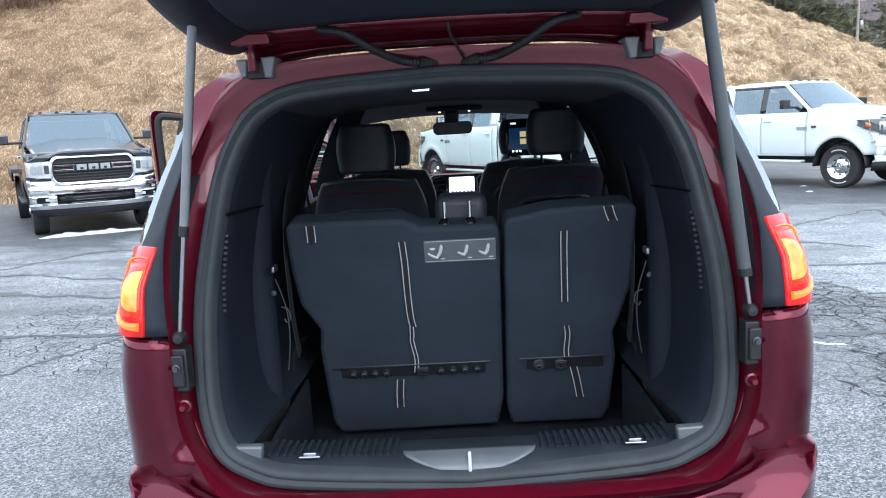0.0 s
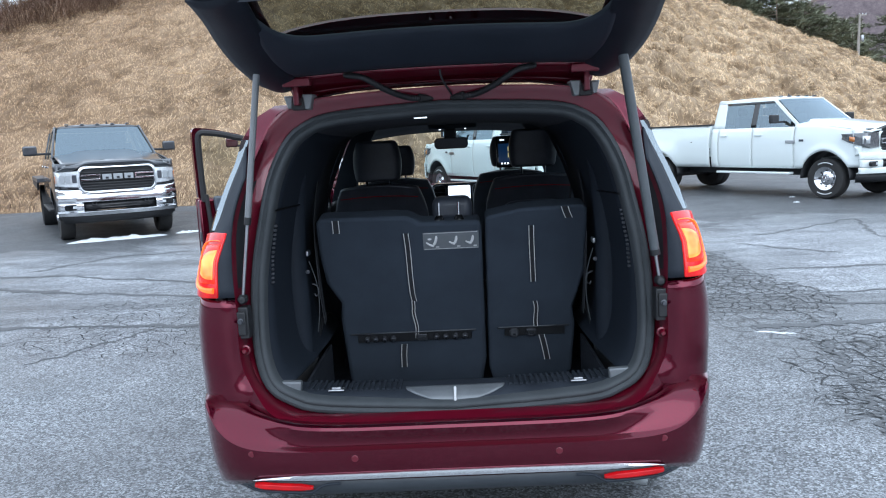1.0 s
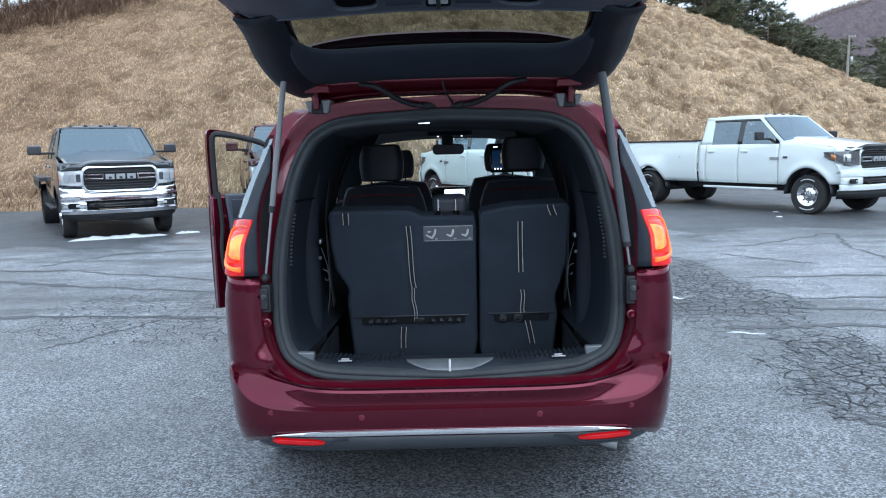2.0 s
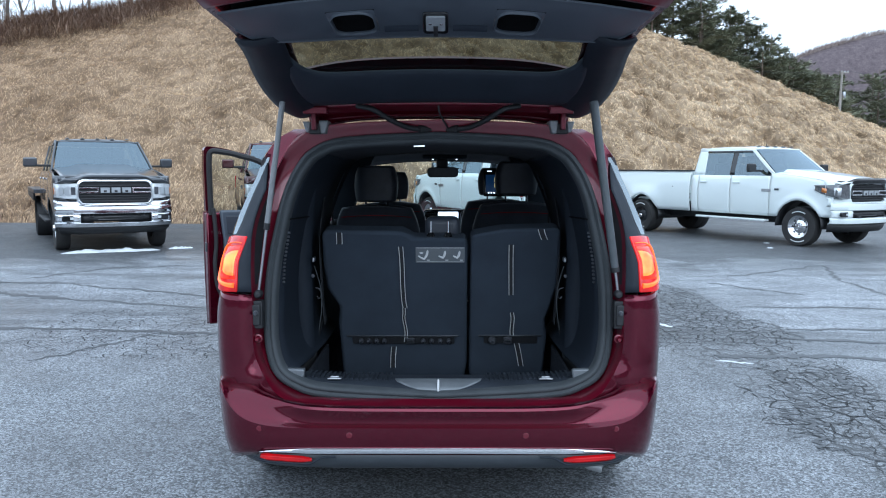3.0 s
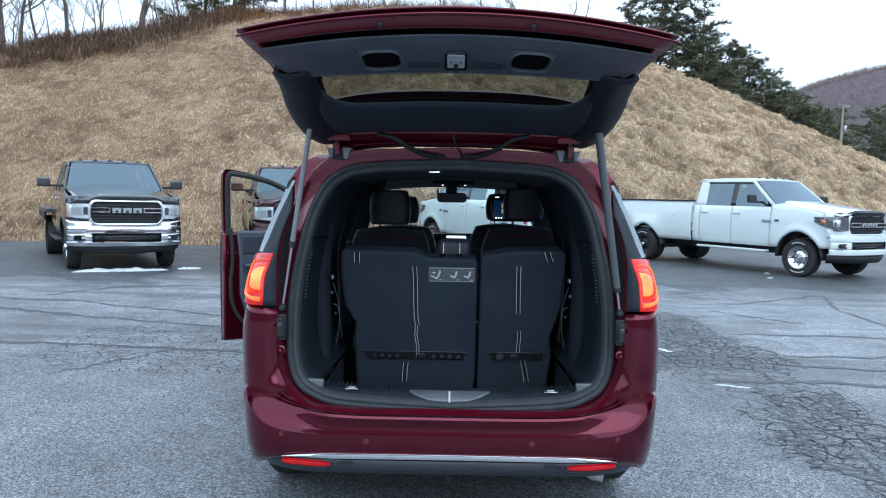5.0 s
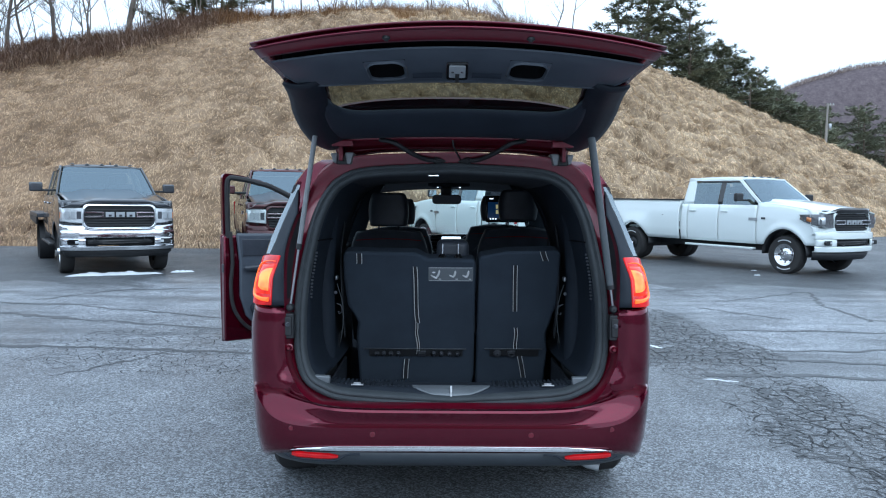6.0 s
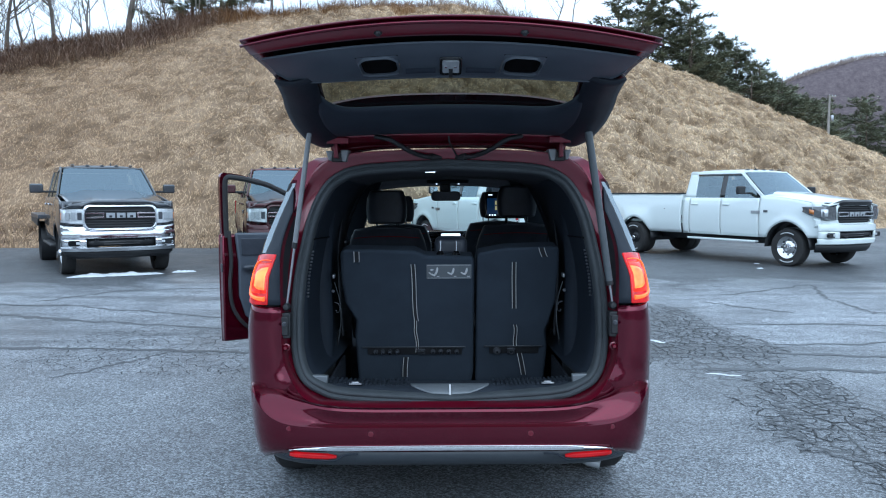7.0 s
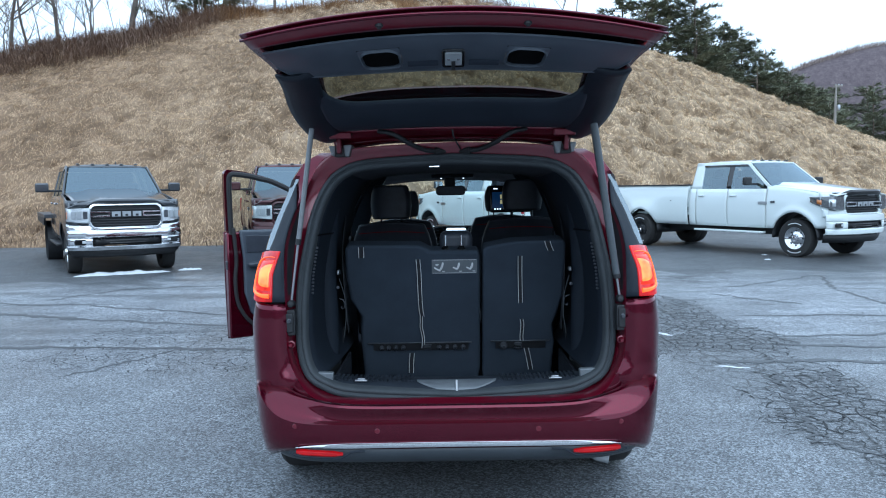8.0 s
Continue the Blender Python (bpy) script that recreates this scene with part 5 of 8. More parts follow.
# seats ahead
def cabin_seat(x, y, ztop, width, head_w, head_h, head_gap=0.05, rake=0.22):
    """Seat with a shaped back, bolsters, cushion and head restraint."""
    back = Geo()
    rows = []
    for i in range(12):
        k = i / 11
        z = 0.58 + (ztop - 0.58) * k
        w = width / 2 * (1.0 + 0.06 * math.sin(math.pi * k) - 0.16 * max(0, (k - 0.75) / 0.25) ** 2)
        yy = y + rake * (1 - k)
        d = 0.07 * (1 - 0.35 * k)
        ring_pts = [(-w, 0.6), (-w, -0.5), (-w * 0.8, -1.0), (-w * 0.3, -0.85), (w * 0.3, -0.85), (w * 0.8, -1.0), (w, -0.5), (w, 0.6), (w * 0.8, 1.2), (w * 0.4, 0.8), (-w * 0.4, 0.8), (-w * 0.8, 1.2)]
        rows.append([(x + px, yy + py * d, z + 0.012 * math.cos(px / w * 2.0)) for px, py in ring_pts])
    back.grid(rows, close_u=True)
    back.f.append(tuple(range(len(back.v) - 12, len(back.v))))
    b = part("seat_back", back, LEATHER, van, "black leather seat back", bevel=0.012, segs=3)
    part("map_pocket", Geo().tube(spline([(x - width * 0.36, y + 0.02, ztop - 0.20), (x - width * 0.26, y - 0.03, ztop - 0.145), (x, y - 0.045, ztop - 0.135), (x + width * 0.26, y - 0.03, ztop - 0.145), (x + width * 0.36, y + 0.02, ztop - 0.20)], 20), 0.009, 8), LEATHER, b)
    part("stitching", Geo().tube([(x + width * 0.42 * u, y - 0.052 + 0.02 * u * u, ztop - 0.05 - 0.012 * u * u) for u in (-1, -0.5, 0, 0.5, 1)], 0.0018, 6), RED_LENS, b, "thin red stitching")
    part("seat_cushion", Geo().box((x, y + 0.42, 0.62), (width, 0.50, 0.16)), LEATHER, van, bevel=0.05, segs=3)
    hz = ztop + head_gap
    hr = Geo()
    rows = []
    for i in range(9):
        k = i / 8
        z = hz + head_h * k
        w = head_w / 2 * (0.92 + 0.10 * math.sin(math.pi * min(1, k * 1.1)) - 0.10 * max(0, (k - 0.7) / 0.3) ** 2)
        rows.append([(x + w * px, y - 0.02 + 0.055 * py, z) for px, py in [(math.copysign(abs(math.cos(a)) ** 0.45, math.cos(a)), math.copysign(abs(math.sin(a)) ** 0.6, math.sin(a))) for a in (2 * math.pi * (j + 0.5) / 20 for j in range(20))]])
    hr.grid(rows, close_u=True)
    hr.f += [tuple(range(20))[::-1], tuple(range(len(hr.v) - 20, len(hr.v)))]
    h = part("head_restraint", hr, LEATHER, b, "black leather head restraint", bevel=0.014, segs=3)
    for s in (-1, 1):
        part("restraint_post", Geo().tube([(x + s * head_w * 0.25, y - 0.01, ztop - 0.02), (x + s * head_w * 0.25, y - 0.02, hz + 0.02)], 0.006, 8), CHROME, b)
    return b


cabin_seat(-0.385, 3.40, 1.325, 0.50, 0.255, 0.215, 0.03)
cabin_seat(0.45, 3.40, 1.345, 0.50, 0.25, 0.20, 0.05)
cabin_seat(-0.37, 4.42, 1.30, 0.50, 0.25, 0.20, 0.03)
fp = cabin_seat(0.40, 4.42, 1.32, 0.50, 0.27, 0.20, 0.04)
scr = part("seat_screen", Geo().box((0.45, 4.29, 1.455), (0.30, 0.025, 0.20)), BLACK_GLOSS, fp, "lit entertainment screen on the seat back", bevel=0.008)
part("screen_picture", Geo().box((0.365, 4.275, 1.45), (0.10, 0.004, 0.12)), SCREEN_BLUE, scr)
for z in (1.475, 1.435):
    part("screen_tile", Geo().box((0.392, 4.272, z), (0.034, 0.003, 0.03)), SCREEN_WARM, scr)
for k in range(3):
    part("screen_icon", Geo().box((0.335 + 0.02 * k, 4.272, 1.382), (0.010, 0.003, 0.010)), SCREEN, scr)
part("screen_icon", Geo().box((0.34, 4.272, 1.535), (0.03, 0.003, 0.007)), SCREEN, scr)
for s, yy in ((-1, 3.40), (1, 3.40)):
    part("armrest", Geo().box((s * 0.40 - s * 0.30, 3.62, 0.88), (0.07, 0.34, 0.07)), LEATHER, van, bevel=0.02)
for x in (-0.60, 0.66):
    part("recline_lever", Geo().box((x, 3.42, 1.27), (0.03, 0.05, 0.022)), SATIN, van, bevel=0.006)

# dashboard
dash_rows = []
for y, z in ((5.02, 0.72), (5.00, 0.95), (5.03, 1.06), (5.10, 1.13), (5.25, 1.17), (5.55, 1.165), (5.80, 1.12)):
    dash_rows.append([(x, y + 0.06 * (abs(x) / 0.8) ** 2, z - 0.025 * (abs(x) / 0.8) ** 2 + 0.02 * math.exp(-((x + 0.38) / 0.2) ** 2)) for x in [(-0.80 + 1.6 * k / 24) for k in range(25)]])
dash = part("dashboard", Geo().grid(dash_rows), LEATHER, van, "black dashboard with a lit touch screen", solid=0.02)
stack = part("dash_console", Geo().prism(rounded(-0.16, 0.98, 0.25, 1.225, 0.04), "y", 5.00, 5.06), BLACK_GLOSS, van, bevel=0.006)
ts = part("touch_screen", Geo().prism(rounded(-0.035, 1.10, 0.13, 1.205, 0.008), "y", 4.990, 5.00), SCREEN, stack, "lit white touch screen")
for k in range(6):
    part("screen_key", Geo().box((-0.015 + 0.025 * k, 4.988, 1.11), (0.014, 0.004, 0.012)), BLACK, ts)
for x0, x1 in ((-0.15, -0.05), (0.145, 0.24)):
    vent = part("air_vent", frame_ring(rounded(x0, 1.07, x1, 1.215, 0.03), rounded(x0 + 0.007, 1.077, x1 - 0.007, 1.208, 0.026), "y", 4.985, 5.0), CHROME, stack, "air vent with a chrome rim")
    for k in range(4):
        part("vent_slat", Geo().box(((x0 + x1) / 2, 4.995, 1.095 + 0.032 * k), (x1 - x0 - 0.02, 0.008, 0.005)), BLACK, vent)
part("centre_console", Geo().box((0.03, 4.75, 0.75), (0.26, 0.62, 0.40)), LEATHER, van, bevel=0.04, segs=3)
part("console_lid", Geo().box((0.0, 4.12, 0.98), (0.24, 0.30, 0.10)), LEATHER, van, bevel=0.03, segs=3)
part("steering_wheel", Geo().tube([(-0.37 + 0.185 * math.cos(a), 4.93 - 0.06 * math.sin(a), 1.10 + 0.175 * math.sin(a)) for a in (2 * math.pi * k / 32 for k in range(33))], 0.016, 10, caps=False), LEATHER, van, "black steering wheel")
mir = part("rear_view_mirror", Geo().prism(rounded(-0.115, 1.487, 0.125, 1.565, 0.03), "y", 4.72, 4.75), BLACK, van, "black rear-view mirror at the windshield", bevel=0.008)
part("mirror_glass", Geo().prism(rounded(-0.108, 1.494, 0.118, 1.558, 0.026), "y", 4.716, 4.719), STEEL_DARK, mir)
part("mirror_foot", Geo().box((0.0, 4.80, 1.59), (0.09, 0.10, 0.09)), BLACK, mir, bevel=0.02)

# open front door, built shut and turned on its hinge
def door_z(d):
    return lerp_table(d, [(0.05, 1.24), (0.2, 1.36), (0.48, 1.545), (0.7, 1.645), (0.88, 1.69), (1.05, 1.712)])


hinge = Matrix.Translation((-0.955, 5.26, 0)) @ Matrix.Rotation(radians(-57), 4, "Z")
DOOR_L = 1.05
skin_rows = []
for i in range(18):
    d = DOOR_L * i / 17
    skin_rows.append([(-0.03 - 0.03 * math.sin(math.pi * (z - 0.33) / 1.1), -d, z) for z in [0.34 + 0.88 * k / 9 for k in range(10)]])
fdoor = part("front_door_open", Geo().grid(skin_rows), RED, van, "front door swung wide open, gray inner trim", solid=0.012)
fdoor.matrix_local = hinge
part("door_body", Geo().prism([(-0.0, 0.345), (0.0, 1.215), (-DOOR_L, 1.215), (-DOOR_L, 0.345)], "x", -0.03, 0.045), RED, fdoor, bevel=0.012)
trim_o = [(-0.05, 0.42), (-0.04, 1.0), (-0.08, 1.215), (-0.955, 1.235), (-0.93, 1.0), (-0.93, 0.72), (-0.88, 0.55), (-0.76, 0.43), (-0.6, 0.40)]
dt = part("door_trim", Geo().prism(trim_o, "x", 0.045, 0.08), GATE_TRIM, fdoor, "gray moulded inner door trim", bevel=0.018, segs=3)
part("armrest", Geo().prism([(-0.25, 0.86), (-0.90, 0.93), (-0.91, 0.97), (-0.55, 0.99), (-0.22, 0.96)], "x", 0.08, 0.13), LEATHER, dt, bevel=0.02)
part("door_pocket", Geo().prism([(-0.12, 0.46), (-0.78, 0.48), (-0.86, 0.62), (-0.80, 0.70), (-0.12, 0.70)], "x", 0.08, 0.12), TRIM, dt, bevel=0.02)
part("upper_insert", Geo().prism([(-0.15, 1.03), (-0.9, 1.05), (-0.91, 1.19), (-0.15, 1.16)], "x", 0.08, 0.088), LEATHER, dt, bevel=0.006)
fr_path = [(0.0, -DOOR_L + 0.02, 1.22), (0.012, -DOOR_L + 0.012, 1.45), (0.04, -DOOR_L + 0.005, 1.655), (0.05, -DOOR_L + 0.02, 1.702), (0.055, -DOOR_L + 0.06, 1.706)] + [(0.06, -d, door_z(d)) for d in (0.88, 0.80, 0.7, 0.55, 0.42, 0.30, 0.2, 0.10)]
part("window_frame", Geo().strip(spline(fr_path, 40), (0, 0.75, -0.66), 0.045, (1, 0, 0), 0.05), RED, fdoor, "dark red door window frame", bevel=0.008)
part("frame_seal", Geo().tube(spline([(p[0] + 0.035, p[1] + 0.02, p[2] - 0.02) for p in fr_path], 40), 0.022, 8), RUBBER_BLACK, fdoor)
part("door_seal", Geo().tube(spline([(0.062, -1.0, 1.25), (0.062, -0.985, 1.0), (0.062, -1.0, 0.8), (0.062, -0.97, 0.6), (0.062, -0.84, 0.44), (0.062, -0.6, 0.375), (0.062, -0.15, 0.37)], 30), 0.016, 8), RUBBER_BLACK, fdoor, "black rubber door seal")
gl_rows = []
for i in range(14):
    d = 0.16 + 0.84 * i / 13
    zt = max(1.225, door_z(d) - 0.03)
    gl_rows.append([(0.0 + 0.05 * (k / 5) ** 1.5 * (zt - 1.21) / 0.45, -d, 1.21 + (zt - 1.21) * k / 5) for k in range(6)])
part("door_glass", Geo().grid(gl_rows), GLASS_SIDE, fdoor, "clear side window")
part("door_latch", Geo().box((0.02, -DOOR_L - 0.001, 0.95), (0.04, 0.014, 0.07)), STEEL_DARK, fdoor, bevel=0.004)
part("door_mirror", Geo().grid([[Vector((-0.17 + r * math.cos(a), -0.16 + dy, 1.24 + r * 0.75 * math.sin(a))) for a in (2 * math.pi * k / 18 for k in range(18))] for r, dy in ((0.09, 0.0), (0.105, 0.02), (0.10, 0.06), (0.06, 0.10), (0.0, 0.115))], close_u=True), RED, fdoor, "red door mirror housing")

# raised tailgate
GATE = [(2.13, 1.798, 0.60), (2.04, 1.822, 0.648), (1.85, 1.878, 0.675), (1.65, 1.938, 0.675), (1.46, 1.985, 0.655), (1.30, 2.028, 0.655), (1.15, 2.072, 0.690), (1.09, 2.098, 0.706), (1.055, 2.125, 0.716)]


def gate_at(t):
    """Along the gate, hinge 0 to free edge 1: y, z, half width."""
    return spline(GATE, 2)[0] if t <= 0 else spline_at(GATE, t)


def spline_at(points, t):
    P = [Vector(p) for p in points]
    u = max(0, min(1, t)) * (len(P) - 1)
    k = min(int(u), len(P) - 2)
    w = u - k
    a, b, c, d = P[max(k - 1, 0)], P[k], P[k + 1], P[min(k + 2, len(P) - 1)]
    return 0.5 * ((2 * b) + (c - a) * w + (2 * a - 5 * b + 4 * c - d) * w * w + (3 * b - a - 3 * c + d) * w ** 3)


def gate_point(u, t, lift=0.0):
    q = spline_at(GATE, t)
    droop = (0.015 + 0.055 * t) * u * u
    back = 0.05 * t * u * u
    return (q.z * u, q.x + back, q.y - droop + lift)


def gate_sheet(u0, u1, t0, t1, nu=25, nt=9, lift=0.0):
    return Geo().grid([[gate_point((u0(t) if callable(u0) else u0) + ((u1(t) if callable(u1) else u1) - (u0(t) if callable(u0) else u0)) * j / (nu - 1), t, lift(j / (nu - 1), t) if callable(lift) else lift) for j in range(nu)] for t in [t0 + (t1 - t0) * i / (nt - 1) for i in range(nt)]])


T = lambda k: k / 8
GW = 0.80
def skin_lift(u, t):
    return 0.010 + 0.05 * (1 - abs(u) ** 6) * min(1, max(0, (1 - t) / 0.45)) ** 1.5


gate = part("tailgate", gate_sheet(-1, 1, T(4.7), 1, 41, 18, lambda j, t: skin_lift(2 * j - 1, t)), RED, van, "raised tailgate, dark red outside with a black lining", solid=0.006, offset=1.0)
for s in (-1, 1):
    part("gate_side_skin", gate_sheet(s * (GW - 0.03), s * 1.0, 0, T(4.7), 8, 16, lambda j, t: 0.014 + (skin_lift(0.8, t) - 0.014) * (1 - j) ** 0.5), RED, gate, solid=0.005, offset=1.0)
part("gate_top_skin", gate_sheet(-GW, GW, 0, T(1.1), 31, 6, lambda j, t: 0.02 + 0.02 * math.sin(math.pi * j)), RED, gate, solid=0.005, offset=1.0)
# the lighter inner red paints light on to the spoiler's shaded underside
part("gate_spoiler", Geo().grid([[gate_point(u * (0.97 - 0.0 * k), T(0.1) + (T(2.35) - T(0.1) - T(0.75) * u ** 4) * k, 0.045 + 0.020 * k + dz) for u in [(-1 + 2 * j / 30) for j in range(31)]] for k, dz in ((0, 0.0), (0.3, 0.0), (0.6, 0), (0.9, 0.0), (1.0, 0.006), (0.96, 0.022), (0.6, 0.03), (0.2, 0.03), (0, 0.0))]), RED_IN, gate, "dark red roof spoiler on the tailgate")
hinge_face = []
for y, z in ((2.125, 1.812), (2.15, 1.810), (2.175, 1.802), (2.195, 1.790), (2.20, 1.768)):
    hinge_face.append([(0.565 * u, y, z - 0.030 * abs(u) ** 3) for u in [(-1 + 2 * j / 24) for j in range(25)]])
part("gate_hinge_face", Geo().grid(hinge_face), RED_IN, gate, solid=0.004)
part("gate_hinge_panel", gate_sheet(-0.98, 0.98, 0, T(1.0), 31, 5, 0.006), RED_IN, gate, solid=0.006)
part("gate_window", gate_sheet(-GW, GW, T(2.1), T(4.75), 31, 16, 0.010), GLASS_GATE, gate, "tinted rear window in the tailgate")
for s in (-1, 1):
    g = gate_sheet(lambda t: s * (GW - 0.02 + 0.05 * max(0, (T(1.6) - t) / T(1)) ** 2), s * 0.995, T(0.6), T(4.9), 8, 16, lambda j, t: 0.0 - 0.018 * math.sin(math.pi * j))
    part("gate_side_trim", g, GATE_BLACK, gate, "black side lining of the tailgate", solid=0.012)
    part("gate_seam", Geo().tube([gate_point(s * (0.885 + 0.03 * math.sin(3 * t)), t, -0.018) for t in [T(1.0) + T(3.0) * k / 14 for k in range(15)]], 0.006, 6), BLACK_GLOSS, gate)
edge_u = [(-1 + 2 * j / 48) * (GW + 0.02) for j in range(49)]
edge_rows = []
for v in (0, 0.15, 0.35, 0.6, 0.85, 0.96, 1.0):
    edge_rows.append([gate_point(u, T(1.2) + v * (T(2.62) - T(1.2) + T(1.5) * abs(u / (GW + 0.02)) ** 12), -0.012 * math.sin(math.pi * min(1, v * 1.0)) ** 0.6 + 0.006 * (v > 0.97)) for u in edge_u])
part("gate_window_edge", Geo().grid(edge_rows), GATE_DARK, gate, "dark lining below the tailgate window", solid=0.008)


def trim_lift(u, t):
    """The lower lining swells a little towards its middle."""
    return -0.006 - 0.018 * math.sin(math.pi * min(1, max(0, (t - T(4.25)) / T(1.85)))) ** 0.8 * (1 - abs(u / 0.955) ** 10)


def trim_low(u):
    """The lining's lower edge, which runs higher towards its rounded ends."""
    return T(4.28 + 0.50 * abs(u / 0.955) ** 2.6 + 0.5 * abs(u / 0.955) ** 24)


def trim_sheet(g, u0, u1, t0, t1, nu, nt):
    """t0 None starts at the lining's lower edge."""
    us = [u0 + (u1 - u0) * j / (nu - 1) for j in range(nu)]
    return g.grid([[gate_point(u, t, trim_lift(u, t)) for u in us for lo in (trim_low(u) if t0 is None else t0,) for t in (lo + (t1 - lo) * i / (nt - 1),)] for i in range(nt)])


def square_loop(n):
    """n points round a square, starting at its upper right corner like rounded()."""
    out = []
    per = n // 4
    for k, (a, b) in enumerate((((1, 0.6), (0.6, 1)), ((-0.6, 1), (-1, 0.6)), ((-1, -0.6), (-0.6, -1)), ((0.6, -1), (1, -0.6)))):
        c = ((1, 1), (-1, 1), (-1, -1), (1, -1))[k]
        for i in range(per):
            q = i / (per - 1)
            out.append((a[0] + (c[0] - a[0]) * q * 2, a[1] + (c[1] - a[1]) * q * 2) if q <= 0.5 else (c[0] + (b[0] - c[0]) * (q - 0.5) * 2, c[1] + (b[1] - c[1]) * (q - 0.5) * 2))
    return out


POCKET = (0.277, 0.500, T(4.74), T(5.64))
TRIM_TOP = T(6.06)
lining_g = Geo()
for u0, u1, nu in ((-0.955, -POCKET[1], 16), (-POCKET[0], POCKET[0], 12), (POCKET[1], 0.955, 16)):
    trim_sheet(lining_g, u0, u1, None, TRIM_TOP, nu, 14)
for sgn in (-1, 1):
    for t0, t1 in ((None, POCKET[2]), (POCKET[3], TRIM_TOP)):
        trim_sheet(lining_g, sgn * POCKET[0], sgn * POCKET[1], t0, t1, 6, 5)
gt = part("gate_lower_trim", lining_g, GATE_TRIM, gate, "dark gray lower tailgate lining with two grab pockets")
for name, row in (("lining_lip", [gate_point(u, TRIM_TOP, trim_lift(u, TRIM_TOP)) for u in [-0.95 + 1.9 * j / 40 for j in range(41)]]), ("lining_lip", [gate_point(u, trim_low(u), trim_lift(u, trim_low(u))) for u in [-0.955 + 1.91 * j / 60 for j in range(61)]])):
    part(name, Geo().tube(row, 0.0045, 8), GATE_TRIM, gt, "rolled edge of the lining")
part("lining_step", Geo().grid([[gate_point(s_ * u, T(k), trim_lift(u, T(k)) - d) for u in [0.085 + 0.165 * j / 10 for j in range(11)] for s_ in (1,)] for k, d in ((4.78, 0.001), (4.84, 0.009), (4.92, 0.010), (5.02, 0.001))]), GATE_DARK, gt, "shallow moulded step beside the latch")
part("lining_step", Geo().grid([[gate_point(-u, T(k), trim_lift(u, T(k)) - d) for u in [0.085 + 0.165 * j / 10 for j in range(11)]] for k, d in ((4.78, 0.001), (4.84, 0.009), (4.92, 0.010), (5.02, 0.001))]), GATE_DARK, gt, "shallow moulded step beside the latch")
part("gate_backing", gate_sheet(-0.95, 0.95, T(4.75), T(6.6), 25, 12, 0.02), POCKET_BLACK, gate)
part("gate_red_edge", gate_sheet(-0.985, 0.985, T(6.5), T(7.72), 41, 8, 0.0), RED_IN, gate, "red painted inner edge of the tailgate", solid=0.004)
part("gate_free_edge", gate_sheet(-1.0, 1.0, T(7.70), T(8.0), 41, 5, -0.002), RED, gate, "dark red rolled edge of the tailgate", solid=0.010)
for s in (-1, 1):
    um, tm = s * (POCKET[0] + POCKET[1]) / 2, (POCKET[2] + POCKET[3]) / 2
    hu, ht = (POCKET[1] - POCKET[0]) / 2, (POCKET[3] - POCKET[2]) / 2
    loops = []
    for grow_, lift_ in ((1.0, 0.0), (0.97, -0.004), (0.92, -0.010), (0.84, 0.0), (0.80, 0.03), (0.6, 0.045)):
        loops.append([gate_point(um + hu * grow_ * p, tm + ht * grow_ * q, trim_lift(um + hu * grow_ * p, tm + ht * grow_ * q) + lift_) for p, q in rounded(-1, -1, 1, 1, 0.62, 5)])
    pk_g = Geo().grid(loops[1:4], close_u=True)
    pk = part("grab_pocket", pk_g, GATE_TRIM, gt, "rounded grab pocket", solid=0.003)
    well = Geo().grid(loops[3:], close_u=True)
    well.f.append(tuple(range(len(well.v) - len(loops[0]), len(well.v))))
    part("pocket_well", well, POCKET_BLACK, pk)
    fill = Geo()
    sq = [gate_point(um + hu * p, tm + ht * q, trim_lift(um + hu * p, tm + ht * q) - 0.001) for p, q in square_loop(len(loops[1]))]
    part("pocket_rim", fill.grid([sq, loops[1]], close_u=True), GATE_TRIM, pk)
    part("gate_buffer", Geo().lathe([(0.0, -0.006), (0.006, -0.006), (0.010, 0.0), (0.014, 0.001), (0.014, 0.010)], "z", 16, gate_point(s * 0.35, T(7.0), -0.008)), BLACK, gate)
lo_c = gate_point(0, T(5.2), -0.030)
LATCH = Matrix.Translation(lo_c) @ Matrix.Rotation(radians(-24), 4, "X")
lp = part("gate_latch", Geo().prism(rounded(-0.040, -0.055, 0.040, 0.055, 0.012), "z", -0.006, 0.03, LATCH), BLACK_GLOSS, gate, "latch unit in a gray plate", bevel=0.003)
part("latch_plate", Geo().prism(rounded(-0.030, -0.042, 0.030, 0.03, 0.006), "z", -0.012, -0.005, LATCH), LATCH_GRAY, lp)
part("latch_slot", Geo().box((0, 0.028, -0.014), (0.014, 0.05, 0.006), LATCH), BLACK, lp)
